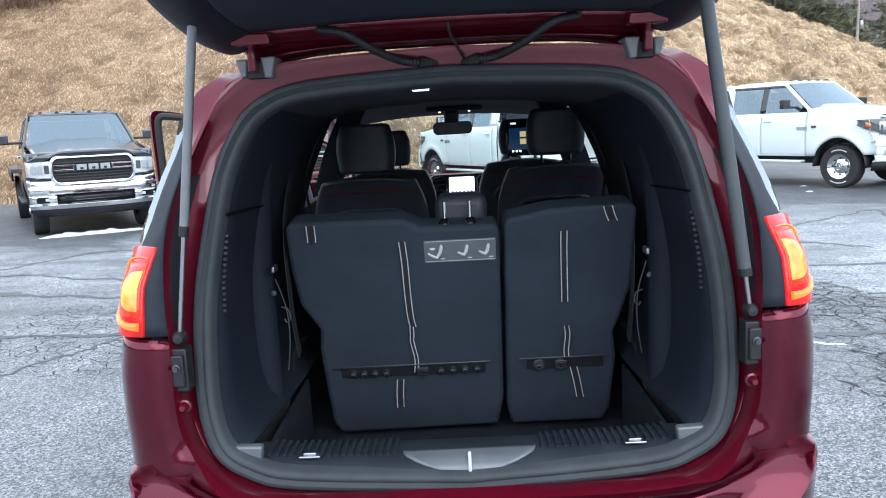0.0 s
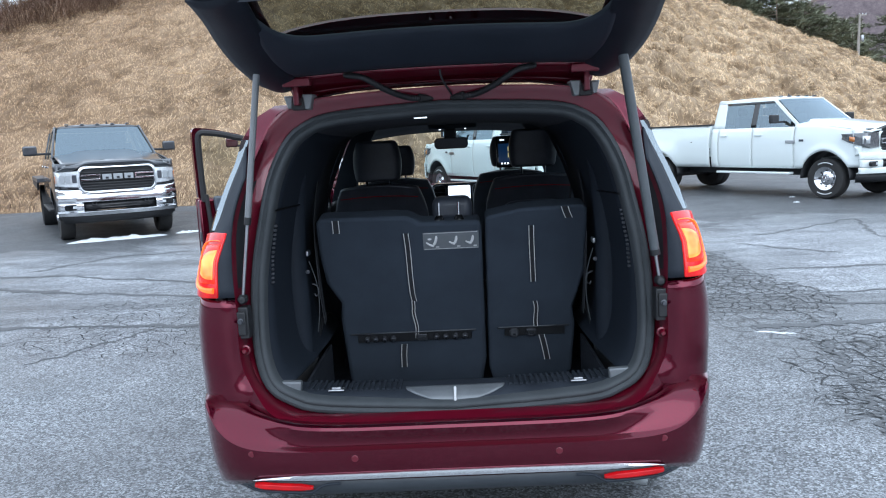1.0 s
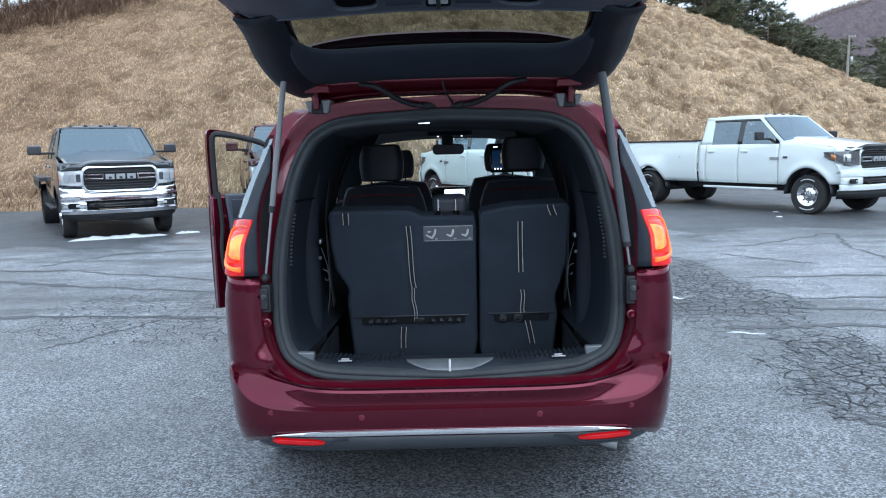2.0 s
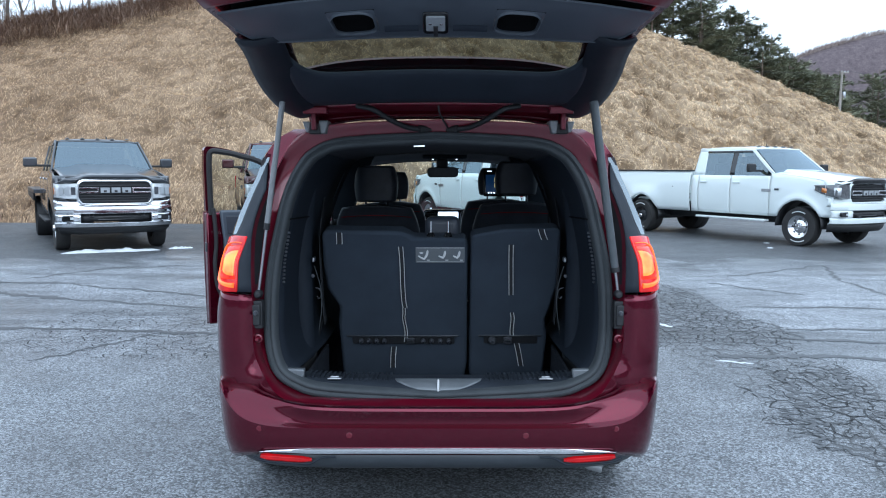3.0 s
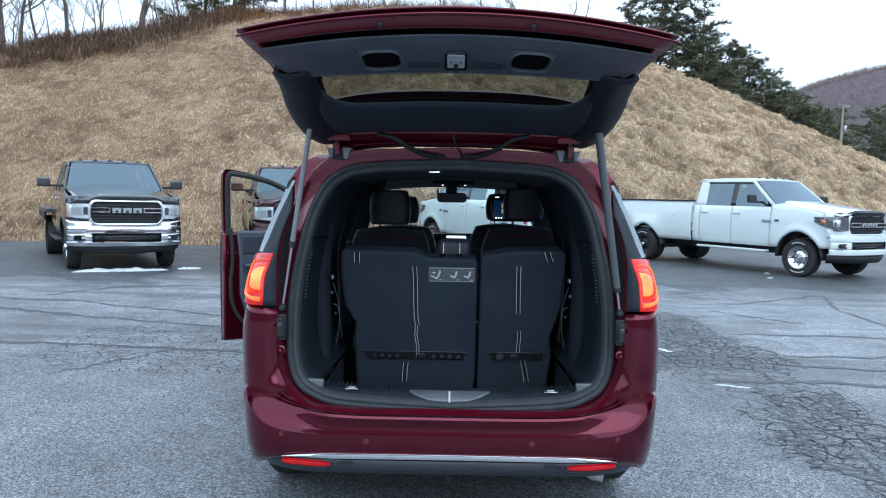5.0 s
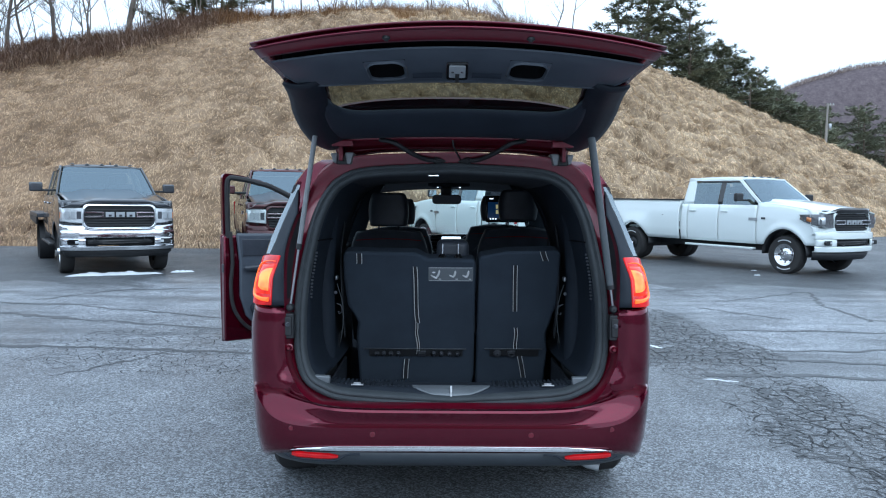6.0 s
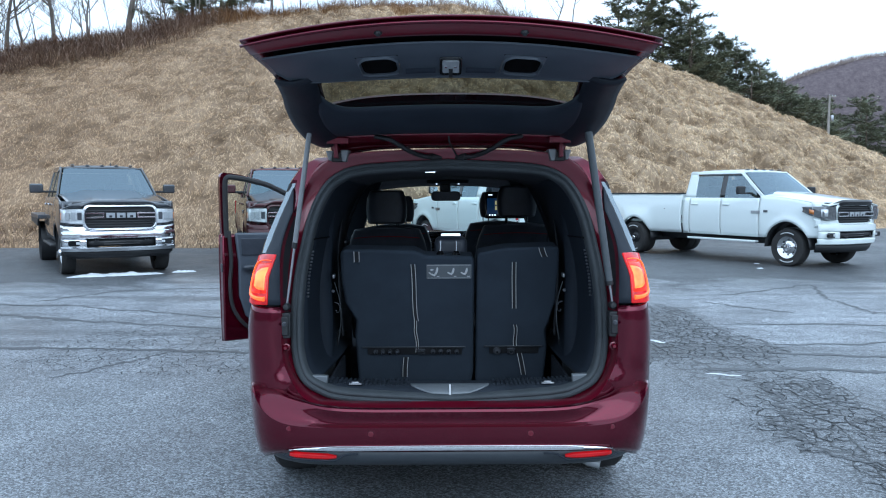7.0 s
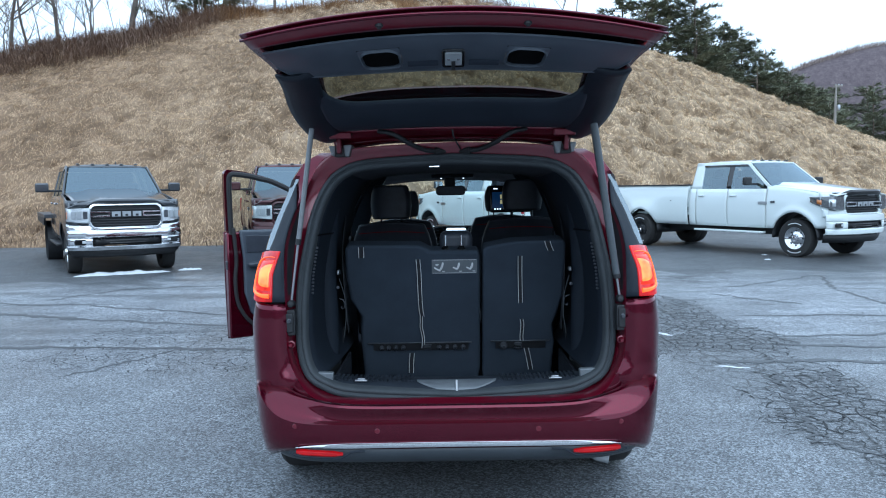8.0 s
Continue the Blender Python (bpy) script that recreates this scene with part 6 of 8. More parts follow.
for s in (-1, 1):
    part("latch_screw", Geo().lathe([(0, -0.004), (0.005, -0.003), (0.005, 0.002)], "z", 10, (s * 0.017, -0.012, -0.013), LATCH), CHROME, lp)
    # hinge bracket, lamp-shaped cover, strut and wiring
    hb = part("gate_hinge", Geo().prism([(s * 0.545, 1.752), (s * 0.580, 1.752), (s * 0.566, 1.705), (s * 0.552, 1.705)], "y", 2.10, 2.19).prism([(s * 0.470, 1.756), (s * 0.512, 1.756), (s * 0.503, 1.700), (s * 0.484, 1.700)], "y", 2.10, 2.19), HINGE_GRAY, van, "gray steel tailgate hinge", bevel=0.005)
    part("hinge_arm", Geo().box((s * 0.528, 2.115, 1.752), (0.022, 0.09, 0.075)), RED_IN, hb, bevel=0.006)
    part("hinge_pocket", Geo().box((s * 0.528, 2.135, 1.722), (0.05, 0.05, 0.045)), BLACK, hb, bevel=0.004)
    part("hinge_cover", Geo().box((s * 0.512, 2.035, 1.793), (0.100, 0.05, 0.030)), RED_IN, hb, bevel=0.005)
    top, bot = Vector((s * 0.620, 1.90, 1.822)), Vector((s * 0.738, 1.905, 1.040))
    if s > 0:                         # the power strut is one thick tube, the other a slim gas spring
        mid = top.lerp(bot, 0.875)
        st = part("gas_strut", Geo().tube([top, mid], [0.0175, 0.0165], 16), STRUT_GRAY, van, "thick gray power strut holding the tailgate")
    else:
        mid = top.lerp(bot, 0.64)
        st = part("gas_strut", Geo().tube([top, mid], 0.0115, 16), HINGE_GRAY, van, "slim light gray gas strut holding the tailgate")
    part("strut_rod", Geo().tube([mid, bot], 0.006, 12), SATIN, st)
    part("strut_collar", Geo().tube([mid.lerp(top, 0.02), mid.lerp(bot, 0.06)], 0.018 if s > 0 else 0.0125, 14), BLACK, st)
    part("strut_ball", Geo().lathe([(0, -0.02), (0.012, -0.018), (0.018, -0.008), (0.018, 0.012)], "y", 14, bot), BLACK, st)
    cable = spline([(s * 0.34, 2.04, 1.812), (s * 0.27, 2.01, 1.795), (s * 0.20, 2.06, 1.755), (s * 0.13, 2.13, 1.728), (s * 0.07, 2.16, 1.722)], 60)
    part("wiring_conduit", Geo().tube(cable, [0.0105 + 0.0018 * (k % 2) for k in range(60)], 10), BLACK, van, "black corrugated wiring conduit")
    part("conduit_boot", Geo().tube(spline([cable[-6], cable[-3], cable[-1] + Vector((-s * 0.04, 0.01, -0.003))], 8), [0.013, 0.016, 0.017, 0.017, 0.016, 0.014, 0.011, 0.008], 10), RUBBER_BLACK, van)
part("washer_hose", Geo().tube(spline([(0.0, 2.06, 1.815), (0.005, 2.07, 1.785), (0.025, 2.11, 1.75), (0.04, 2.15, 1.727)], 16), 0.004, 8), BLACK, van, "thin black washer hose")


# ------------------------------------------------------------------ pickup trucks
T_SECTION = [(0.45, 0.93), (0.62, 0.97), (0.80, 1.0), (1.10, 1.005), (1.25, 0.985), (1.36, 0.955), (1.45, 0.95)]
T_PLAN = [(-5.6, 0.985), (-5.0, 1.0), (-0.3, 1.0), (0.3, 0.995), (0.6, 0.97), (0.9, 0.90)]


def bar_row(x_front, half, z, round_=0.22, n=61):
    """One level of a front bumper or grille, bowed in plan."""
    out = []
    for i in range(n):
        u = -1 + 2 * i / (n - 1)
        out.append((x_front - round_ * abs(u) ** 4 - 0.05 * u * u, half * u, z))
    return out


make_part = part


def pickup(name, m, label, coat, group, flatbed=False, dual=False, modern=True, chrome_front=True, deflector=False, short=False):
    truck = thing(name, m, label, "pickup truck", group)
    rear = -3.75 if flatbed else -3.45 if short else -4.45

    def part(nm, geo, *args, **kw):
        """A part with the tall bodywork of a heavy-duty truck: all above the bumper stands higher."""
        g2 = Geo()
        g2.v = [(x, y, z + 0.10 * min(1, max(0, (z - 0.9) / 0.4)) + 0.05 * min(1, max(0, (z - 1.4) / 0.5))) for x, y, z in geo.v]
        g2.f = geo.f
        return make_part(nm, g2, *args, **kw)

    tail = -4.2 if short else -5.75
    r_w = 0.41

    def half(x, z):
        h = lerp_table(z, T_SECTION) * smooth_table(x, T_PLAN)
        if dual and x < -3.3:
            h += 0.09 * math.exp(-((x - rear) / 0.52) ** 4) * min(1, max(0, (1.15 - z) / 0.22))
        for a in (0,) if dual else (0, rear):
            d = math.hypot(x - a, z - 0.42)
            h += 0.035 * math.exp(-((d - 0.56) / 0.06) ** 2)
        return h

    def bottom(x):
        z = 0.60 + 0.04 * (x > 0)
        for a in (0, rear):
            if abs(x - a) < 0.53:
                z = max(z, 0.42 + math.sqrt(0.53 ** 2 - (x - a) ** 2))
        return z

    def sheet(x0, x1, top, n=None, k=10):
        n = n or max(4, int(abs(x1 - x0) / 0.05) + 1)
        rows = []
        for i in range(n):
            x = x0 + (x1 - x0) * i / (n - 1)
            lo, hi = bottom(x), top(x) if callable(top) else top
            rows.append([(x, half(x, lo + (hi - lo) * j / (k - 1)), lo + (hi - lo) * j / (k - 1)) for j in range(k)])
        return Geo().grid(rows)

    def both(nm, g, mat, lab="", parent=truck, **kw):
        return part(nm, g, mat, parent, lab, **kw), part(nm, mirror_y(g), mat, parent, lab, **kw)

    hood_z = lambda x: 1.450 - 0.185 * max(0, (x + 0.74) / 1.6) ** 1.35
    both("front_fender", sheet(-0.70, 0.71 if modern else 0.74, lambda x: hood_z(x) - 0.04), coat, solid=0.02)
    doors = both("front_door", sheet(-1.74, -0.712, 1.36), coat, solid=0.02)
    rdoors = both("rear_door", sheet(-2.66, -1.752, 1.36), coat, solid=0.02)
    both("cab_corner", sheet(-2.86, -2.672, 1.36), coat, solid=0.02)
    for pair, x in ((doors, -1.58), (rdoors, -2.50)):
        for ob, s in zip(pair, (1, -1)):
            part("door_handle", Geo().box((x, s * 1.005, 1.225), (0.19, 0.03, 0.032)), CHROME if chrome_front else coat, ob, bevel=0.01)
    # greenhouse: pillars, glass and roof
    def green(z):
        k = (z - 1.36) / 0.60
        return -0.56 - 0.80 * k, -2.84 + 0.05 * k, 0.945 - 0.175 * k ** 1.15

    def side_strip(x0, x1, z0, z1, off, n=8):
        rows = []
        for i in range(n):
            z = z0 + (z1 - z0) * i / (n - 1)
            rows.append([((x0(z) if callable(x0) else x0) + ((x1(z) if callable(x1) else x1) - (x0(z) if callable(x0) else x0)) * j / 6, green(z)[2] + off, z) for j in range(7)])
        return Geo().grid(rows)
    af = lambda z: green(z)[0]
    both("pillar", side_strip(af, lambda z: af(z) - 0.10, 1.36, 1.90, 0), coat, solid=0.04)
    both("pillar", side_strip(-1.69, -1.81, 1.36, 1.90, -0.002), BLACK_GLOSS, solid=0.04)
    both("pillar", side_strip(lambda z: -2.52 - 0.05 * (z - 1.36), lambda z: green(z)[1], 1.36, 1.90, 0), coat, solid=0.04)
    both("front_window", side_strip(lambda z: af(z) - 0.10, -1.69, 1.36, 1.87, -0.012), GLASS_TRUCK)
    both("rear_window", side_strip(-1.81, lambda z: -2.52 - 0.05 * (z - 1.36), 1.36, 1.87, -0.012), GLASS_TRUCK)
    both("roof_rail", side_strip(lambda z: af(z), lambda z: green(z)[1], 1.865, 1.93, 0.002), coat, solid=0.03)
    both("window_visor", side_strip(lambda z: af(z) - 0.10, -2.55, 1.835, 1.87, 0.012), BLACK_GLOSS, solid=0.006)
    ws = []
    for i in range(10):
        z = 1.36 + 0.535 * i / 9
        x, _, w = green(z)
        ws.append([(x + 0.07 * (1 - u * u), (w - 0.06) * u, z) for u in [(-1 + 2 * j / 12) for j in range(13)]])
    part("windshield", Geo().grid(ws), GLASS_WIND, truck, "windshield mirroring the pale sky")
    part("back_glass", Geo().box((-2.82, 0, 1.62), (0.012, 1.4, 0.42)), GLASS_TRUCK, truck)
    part("cab_back", Geo().box((-2.84, 0, 1.02), (0.05, 1.84, 0.80)).box((-2.80, 0, 1.89), (0.06, 1.5, 0.10)), coat, truck, bevel=0.02)
    rf = []
    for i in range(15):
        k = i / 14
        x = -1.26 - 1.58 * k
        e = (1 - abs(2 * k - 1) ** 6)
        rf.append([(x, 0.755 * u, 1.91 + 0.055 * e * (1 - abs(u) ** 5) + 0.012 * (1 - u * u)) for u in [(-1 + 2 * j / 14) for j in range(15)]])
    part("roof", Geo().grid(rf), coat, truck, solid=0.04)
    for k in range(5):
        y = -0.56 + 0.28 * k
        part("marker_lamp", Geo().grid([[(-1.36 - 0.05 * math.cos(a) * r, y + 0.035 * math.sin(a) * r, 1.965 + h) for a in (2 * math.pi * j / 12 for j in range(12))] for r, h in ((1.2, -0.012), (1.0, 0.004), (0.7, 0.013), (0.0, 0.016))], close_u=True), BLACK_GLOSS, truck)
    part("roof_antenna", Geo().tube([(-1.72, 0.22, 1.96), (-1.78, 0.22, 2.05)], [0.02, 0.006], 8), BLACK, truck)
    # cabin inside
    part("cabin_lining", Geo().box((-1.8, 0, 1.05), (2.0, 1.78, 0.56)), BLACK, truck, bevel=0.02)
    for x in (-1.62, -2.45):
        for y in (-0.42, 0.42):
            part("cab_seat", Geo().box((x, y, 1.45), (0.14, 0.46, 0.30)).box((x - 0.02, y, 1.69), (0.10, 0.26, 0.16)), LEATHER, truck, bevel=0.04)
    part("cab_dash", Geo().box((-0.95, 0, 1.33), (0.30, 1.7, 0.10)), BLACK, truck, bevel=0.03)
    # hood
    hd = []
    for i in range(18):
        k = i / 17
        x = -0.76 + 1.62 * k
        hd.append([(x + 0.06 * (1 - u * u) * k, 0.90 * u * (1 - 0.04 * k), hood_z(x) - 0.035 * u ** 6 + 0.05 * (1 / (1 + math.exp(26 * (abs(u) - 0.60)))) * (1 - 0.2 * k)) for u in [(-1 + 2 * j / 28) for j in range(29)]])
    part("hood", Geo().grid(hd), coat, truck, solid=0.02, sharp=50)
    if modern:                           # nose panel from the hood's edge down to the lamps and grille
        us = [-1 + 2 * j / 32 for j in range(33)]
        edge = [(0.86 + 0.06 * (1 - u * u), 0.864 * u, hood_z(0.86) - 0.035 * u ** 6 + 0.04 / (1 + math.exp(26 * (abs(u) - 0.60)))) for u in us]
        foot = [(0.935 - 0.05 * (0.97 * u) ** 2 - 0.215 * (0.97 * u) ** 4, 0.985 * u, 1.185 + 0.07 / (1 + math.exp(30 * (abs(u) - 0.66)))) for u in us]
        nose = [edge] + [[(e[0] + (f[0] - e[0]) * q + 0.035 * math.sin(math.pi * q), e[1] + (f[1] - e[1]) * q, e[2] + (f[2] - e[2]) * q) for e, f in zip(edge, foot)] for q in (0.25, 0.5, 0.75, 1.0)]
        part("nose_panel", Geo().grid(nose), coat, truck, "body-coloured nose over the grille", solid=0.015, sharp=60)
    # front: block behind, grille, lamps, bumper
    part("front_core", Geo().box((0.62, 0, 0.98), (0.36, 1.62, 0.60)), BLACK, truck, bevel=0.03)
    face = CHROME if chrome_front else coat
    gz0, gz1 = (0.855, 1.255) if modern else (0.90, 1.275)
    gh = 0.655
    low = 0.075 if modern else 0.0       # the newer bumper sits lower under a taller grille
    ro, ri = rounded(-gh, gz0, gh, gz1, 0.13), rounded(-gh + 0.045, gz0 + 0.04, gh - 0.045, gz1 - 0.045, 0.10)
    bowed = lambda pts, xx: [(xx - 0.05 * (y / 0.63) ** 2, y, z) for y, z in pts]
    sur = Geo().grid([bowed(ro, 0.84), bowed(ro, 0.925), bowed(ri, 0.935), bowed(ri, 0.86)], close_u=True)
    gr = part("grille", sur, face, truck, "grille with a bold surround", bevel=0.008)
    part("grille_backing", Geo().prism(ri, "x", 0.80, 0.83), BLACK, gr)
    for k in range(7):
        z = gz0 + 0.075 + 0.037 * k
        row = bar_row(0.905, gh - 0.06, z, 0.0, 13)
        part("grille_bar", Geo().tube(row, 0.008, 6), BLACK, gr)
    # emblem: block shapes and side blades
    for y in (-0.18, 0.0, 0.18):
        part("emblem_block", Geo().box((0.928, y, 1.085), (0.02, 0.150, 0.075)), LATCH_GRAY, gr, bevel=0.004)
        part("emblem_cut", Geo().box((0.9385, y, 1.070), (0.004, 0.050, 0.030)), BLACK, gr)
    for s in (-1, 1):
        part("grille_blade", frame_ring([(s * 0.285, 1.045), (s * 0.60, 1.045), (s * 0.60, 1.125), (s * 0.285, 1.125)], [(s * 0.305, 1.064), (s * 0.595, 1.064), (s * 0.595, 1.106), (s * 0.305, 1.106)], "x", 0.895, 0.925), CHROME, gr, bevel=0.003)
        lo = Geo()
        lamp_rows = []
        for j in range(9):
            k = j / 8
            y = 0.63 + 0.365 * k
            x = 0.915 - 0.03 * k - 0.20 * k ** 3
            zt, zb = 1.185 - 0.005 * k, 0.955 + 0.025 * k
            if not modern:               # swept-back lamp that runs round on to the fender
                x, y = lerp_table(k, [(0, 0.885), (0.4, 0.865), (0.6, 0.81), (0.75, 0.67), (1, 0.38)]), lerp_table(k, [(0, 0.60), (0.4, 0.86), (0.6, 0.945), (0.75, 0.988), (1, 1.018)])
                zt, zb = 1.225 - 0.02 * k ** 2, 0.985 + 0.10 * max(0, k - 0.35) ** 1.0 + 0.08 * k ** 6
            lamp_rows.append([(x - 0.02, s * y, zb), (x, s * y, zb + 0.012), (x, s * y, (zb + zt) / 2), (x - 0.01, s * y, zt - 0.012), (x - 0.03, s * y, zt)])
        hl = part("headlamp", lo.grid(lamp_rows), LENS_CLEAR if modern else LENS_SMOKE, truck, "clear headlamp", solid=0.05)
        if not modern:
            part("lamp_core", Geo().lathe([(0, 0.012), (0.05, 0.010), (0.07, 0.0), (0.075, -0.03)], "x", 18, (0.845, s * 0.72, 1.13)), BLACK_GLOSS, hl)
        if modern:
            for yc, xc in ((0.70, 0.912), (0.80, 0.902), (0.895, 0.862)):
                part("lamp_core", Geo().prism(rounded(s * yc - 0.036, 1.02, s * yc + 0.036, 1.13, 0.012), "x", xc - 0.03, xc + 0.006), STEEL_DARK if yc < 0.75 else LATCH_GRAY, hl, bevel=0.004)
            part("turn_lens", Geo().box((0.66, s * 0.985, 1.07), (0.07, 0.02, 0.10)), AMBER, hl, bevel=0.006)
        else:
            part("turn_lens", Geo().grid([[(0.62 - 0.10 * q, s * (1.000 + 0.014 * q), z + 0.02 * q) for z in (1.08, 1.115, 1.15)] for q in (0, 0.5, 1)]), AMBER, hl, solid=0.006)
            part("lamp_reflector", Geo().grid([[(0.862 - 0.10 * q, s * (0.885 + 0.085 * q), z) for z in (1.05, 1.11, 1.17)] for q in (0, 0.5, 1)]), LENS_CLEAR, hl, solid=0.006)
        mm = Geo().box((-0.98, s * 1.26, 1.52), (0.09, 0.24, 0.165))
        mr = part("tow_mirror", mm, BLACK if coat is WHITE_PAINT else coat, truck, "large towing mirror", bevel=0.03, segs=3)
        part("mirror_arm", Geo().box((-0.98, s * 1.04, 1.46), (0.07, 0.26, 0.04)), BLACK, mr, bevel=0.012)
        part("mirror_glass", Geo().box((-1.028, s * 1.26, 1.52), (0.006, 0.20, 0.13)), CHROME, mr)
    bc = face
    part("front_bumper", Geo().grid([bar_row(0.93, 0.97, 0.50 - low * 0.6), bar_row(0.985, 0.99, 0.52 - low * 0.6), bar_row(1.0, 1.0, 0.60 - low * 0.8), bar_row(0.985, 1.0, 0.635 - low)]), bc, truck, "wide front bumper", solid=0.03)
    part("bumper_upper", Geo().grid([bar_row(0.985, 1.0, 0.775 - low), bar_row(1.0, 1.0, 0.795 - low), bar_row(1.0, 0.998, 0.87 - low), bar_row(0.992, 0.99, 0.91 - low), bar_row(0.95, 0.965, 0.925 - low), bar_row(0.86, 0.9, 0.93 - low)]), bc, truck, solid=0.03)
    for s in (-1, 1):
        yy = [s * (0.60 + 0.39 * k / 8) for k in range(9)]
        rows = [[(1.0 - 0.22 * abs(y / 1.0) ** 4 - 0.05 * y * y + dx, y, z) for y in yy] for z, dx in ((0.63 - low, -0.012), (0.66 - low, 0.0), (0.75 - low, 0.0), (0.78 - low, -0.012))]
        part("bumper_end", Geo().grid(rows), bc, truck, solid=0.03)
        fog = part("fog_lamp", Geo().prism(rounded(s * 0.78 - 0.12, 0.655 - low, s * 0.78 + 0.12, 0.755 - low, 0.035), "x", 0.86, 0.918), BLACK_GLOSS, truck, bevel=0.008)
        part("fog_lens", Geo().box((0.920, s * 0.74, 0.705 - low), (0.006, 0.06, 0.045)), LENS_CLEAR, fog, bevel=0.003)
        part("tow_hook", Geo().tube([(0.95, s * 0.40, 0.69), (0.99, s * 0.40, 0.66), (0.99, s * 0.46, 0.66), (0.95, s * 0.46, 0.69)], 0.014, 8), BLACK, truck)
    part("bumper_intake", Geo().grid([bar_row(0.945, 0.60, 0.64 - low, 0.0, 13), bar_row(0.95, 0.60, 0.77 - low, 0.0, 13)]), BLACK, truck, solid=0.02)
    for k in range(2):
        part("intake_bar", Geo().tube(bar_row(0.965, 0.36, 0.68 - low + 0.045 * k, 0.0, 9), 0.008, 6), BLACK_GLOSS, truck)
    part("air_dam", Geo().grid([bar_row(0.86, 0.90, 0.34), bar_row(0.90, 0.94, 0.40), bar_row(0.93, 0.97, 0.50 - low * 0.5)]), BLACK, truck, solid=0.02)
    if deflector:
        part("hood_deflector", Geo().grid([[(0.82 - 0.30 * abs(u) ** 5 + 0.105 + 0.015 * q, 0.86 * u, 1.225 + 0.105 * q - 0.15 * max(0, (abs(u) - 0.55) / 0.45) ** 1.5) for u in [(-1 + 2 * j / 24) for j in range(25)]] for q in (0, 0.5, 1)]), BLACK_GLOSS, truck, "black bug deflector on the hood edge", solid=0.01)
    # wheels
    def wheel(x, y, s, deep):
        w = part("wheel", Geo().lathe([(0.23, -0.10), (0.32, -0.125), (0.385, -0.118), (0.405, -0.09), (0.41, 0), (0.405, 0.09), (0.385, 0.118), (0.32, 0.125), (0.23, 0.10), (0.23, -0.1)], "y", 40, (x, y, r_w)), TYRE, truck, "black tyre with pale lettering bars" if coat is WHITE_PAINT else "black tyre")
        face_y = y + s * (0.05 if not deep else 0.075)
        rim = Geo().lathe([(0.0, s * 0.05), (0.075, s * 0.045), (0.085, s * 0.01), (0.14, -s * 0.015), (0.20, s * 0.01), (0.225, s * 0.045), (0.235, s * 0.05), (0.235, -s * 0.12)], "y", 40, (x, face_y, r_w))
        r = part("rim", rim, CHROME if x == 0 or not dual else BLACK, w)
        for k in range(8):
            a = 2 * math.pi * k / 8
            part("rim_hole", Geo().lathe([(0, s * 0.004), (0.022, s * 0.003), (0.026, -s * 0.004)], "y", 10, (x + 0.165 * math.cos(a), face_y - s * 0.004, r_w + 0.165 * math.sin(a))), BLACK, r)
        part("hub_cap", Geo().lathe([(0, s * 0.10), (0.05, s * 0.095), (0.065, s * 0.07), (0.07, s * 0.02)], "y", 20, (x, face_y, r_w)), CHROME, r)
        if coat is WHITE_PAINT:
            for a0 in (60, 240):
                rows = [[(x + rr * math.cos(radians(a0 + 60 * k / 10)), y + s * 0.1255, r_w + rr * math.sin(radians(a0 + 60 * k / 10))) for k in range(11)] for rr in (0.305, 0.325)]
                part("tyre_lettering", Geo().grid(rows), WHITE_PRINT, w, solid=0.002, offset=0)
    for s in (-1, 1):
        wheel(0, s * 0.84, s, dual)
        if dual:
            wheel(rear, s * 0.95, s, False)
            part("inner_wheel", Geo().lathe([(0.15, -0.12), (0.385, -0.118), (0.41, 0), (0.385, 0.118), (0.15, 0.12)], "y", 32, (rear, s * 0.76, r_w)), TYRE, truck)
        else:
            wheel(rear, s * 0.86, s, False)
        for xa in (0, rear) if not flatbed else (0,):
            part("wheel_well", Geo().grid([[(xa + 0.53 * math.cos(radians(a)), s * yy, 0.42 + 0.53 * math.sin(radians(a))) for a in range(-2, 183, 8)] for yy in (0.55, 0.985)]), BLACK, truck, solid=0.006, offset=1.0)
        fy = [s * (0.57 + 0.43 * k / 8) for k in range(9)]
        fascia = [[(0.93 - 0.05 * y * y - 0.21 * abs(y) ** 4 + dx, y, z) for y in fy] for z, dx in ((0.86 - low, -0.03), (0.90 - low, 0.0), (0.985 - low, -0.005), (1.02 - low, -0.03 if modern else -0.06), (1.25, -0.09), (1.29, -0.12))]
        part("front_fascia", Geo().grid(fascia[:4]), face if modern else coat, truck, solid=0.02)
        part("lamp_housing", Geo().grid(fascia[3:]), coat, truck, solid=0.02)
        part("step_board", Geo().box((-1.70, s * 0.98, 0.50), (1.9, 0.16, 0.05)), coat if coat is WHITE_PAINT else BLACK, truck, bevel=0.015)
    part("chassis", Geo().box((-2.3, 0.42, 0.52), (6.0, 0.10, 0.18)).box((-2.3, -0.42, 0.52), (6.0, 0.10, 0.18)).box((0, 0, 0.40), (0.14, 1.5, 0.14)).box((rear, 0, 0.41), (0.18, 1.6, 0.18)), BLACK, truck, bevel=0.01)
    if flatbed:
        part("flatbed_deck", Geo().box((-4.15, 0, 0.99), (2.5, 2.25, 0.07)), STEEL_DARK, truck, "steel flatbed deck", bevel=0.01)
        part("headache_rack", Geo().box((-2.98, 0, 1.35), (0.06, 1.7, 0.08)).box((-2.98, 0.8, 1.2), (0.06, 0.07, 0.40)).box((-2.98, -0.8, 1.2), (0.06, 0.07, 0.40)), BLACK, truck, bevel=0.008)
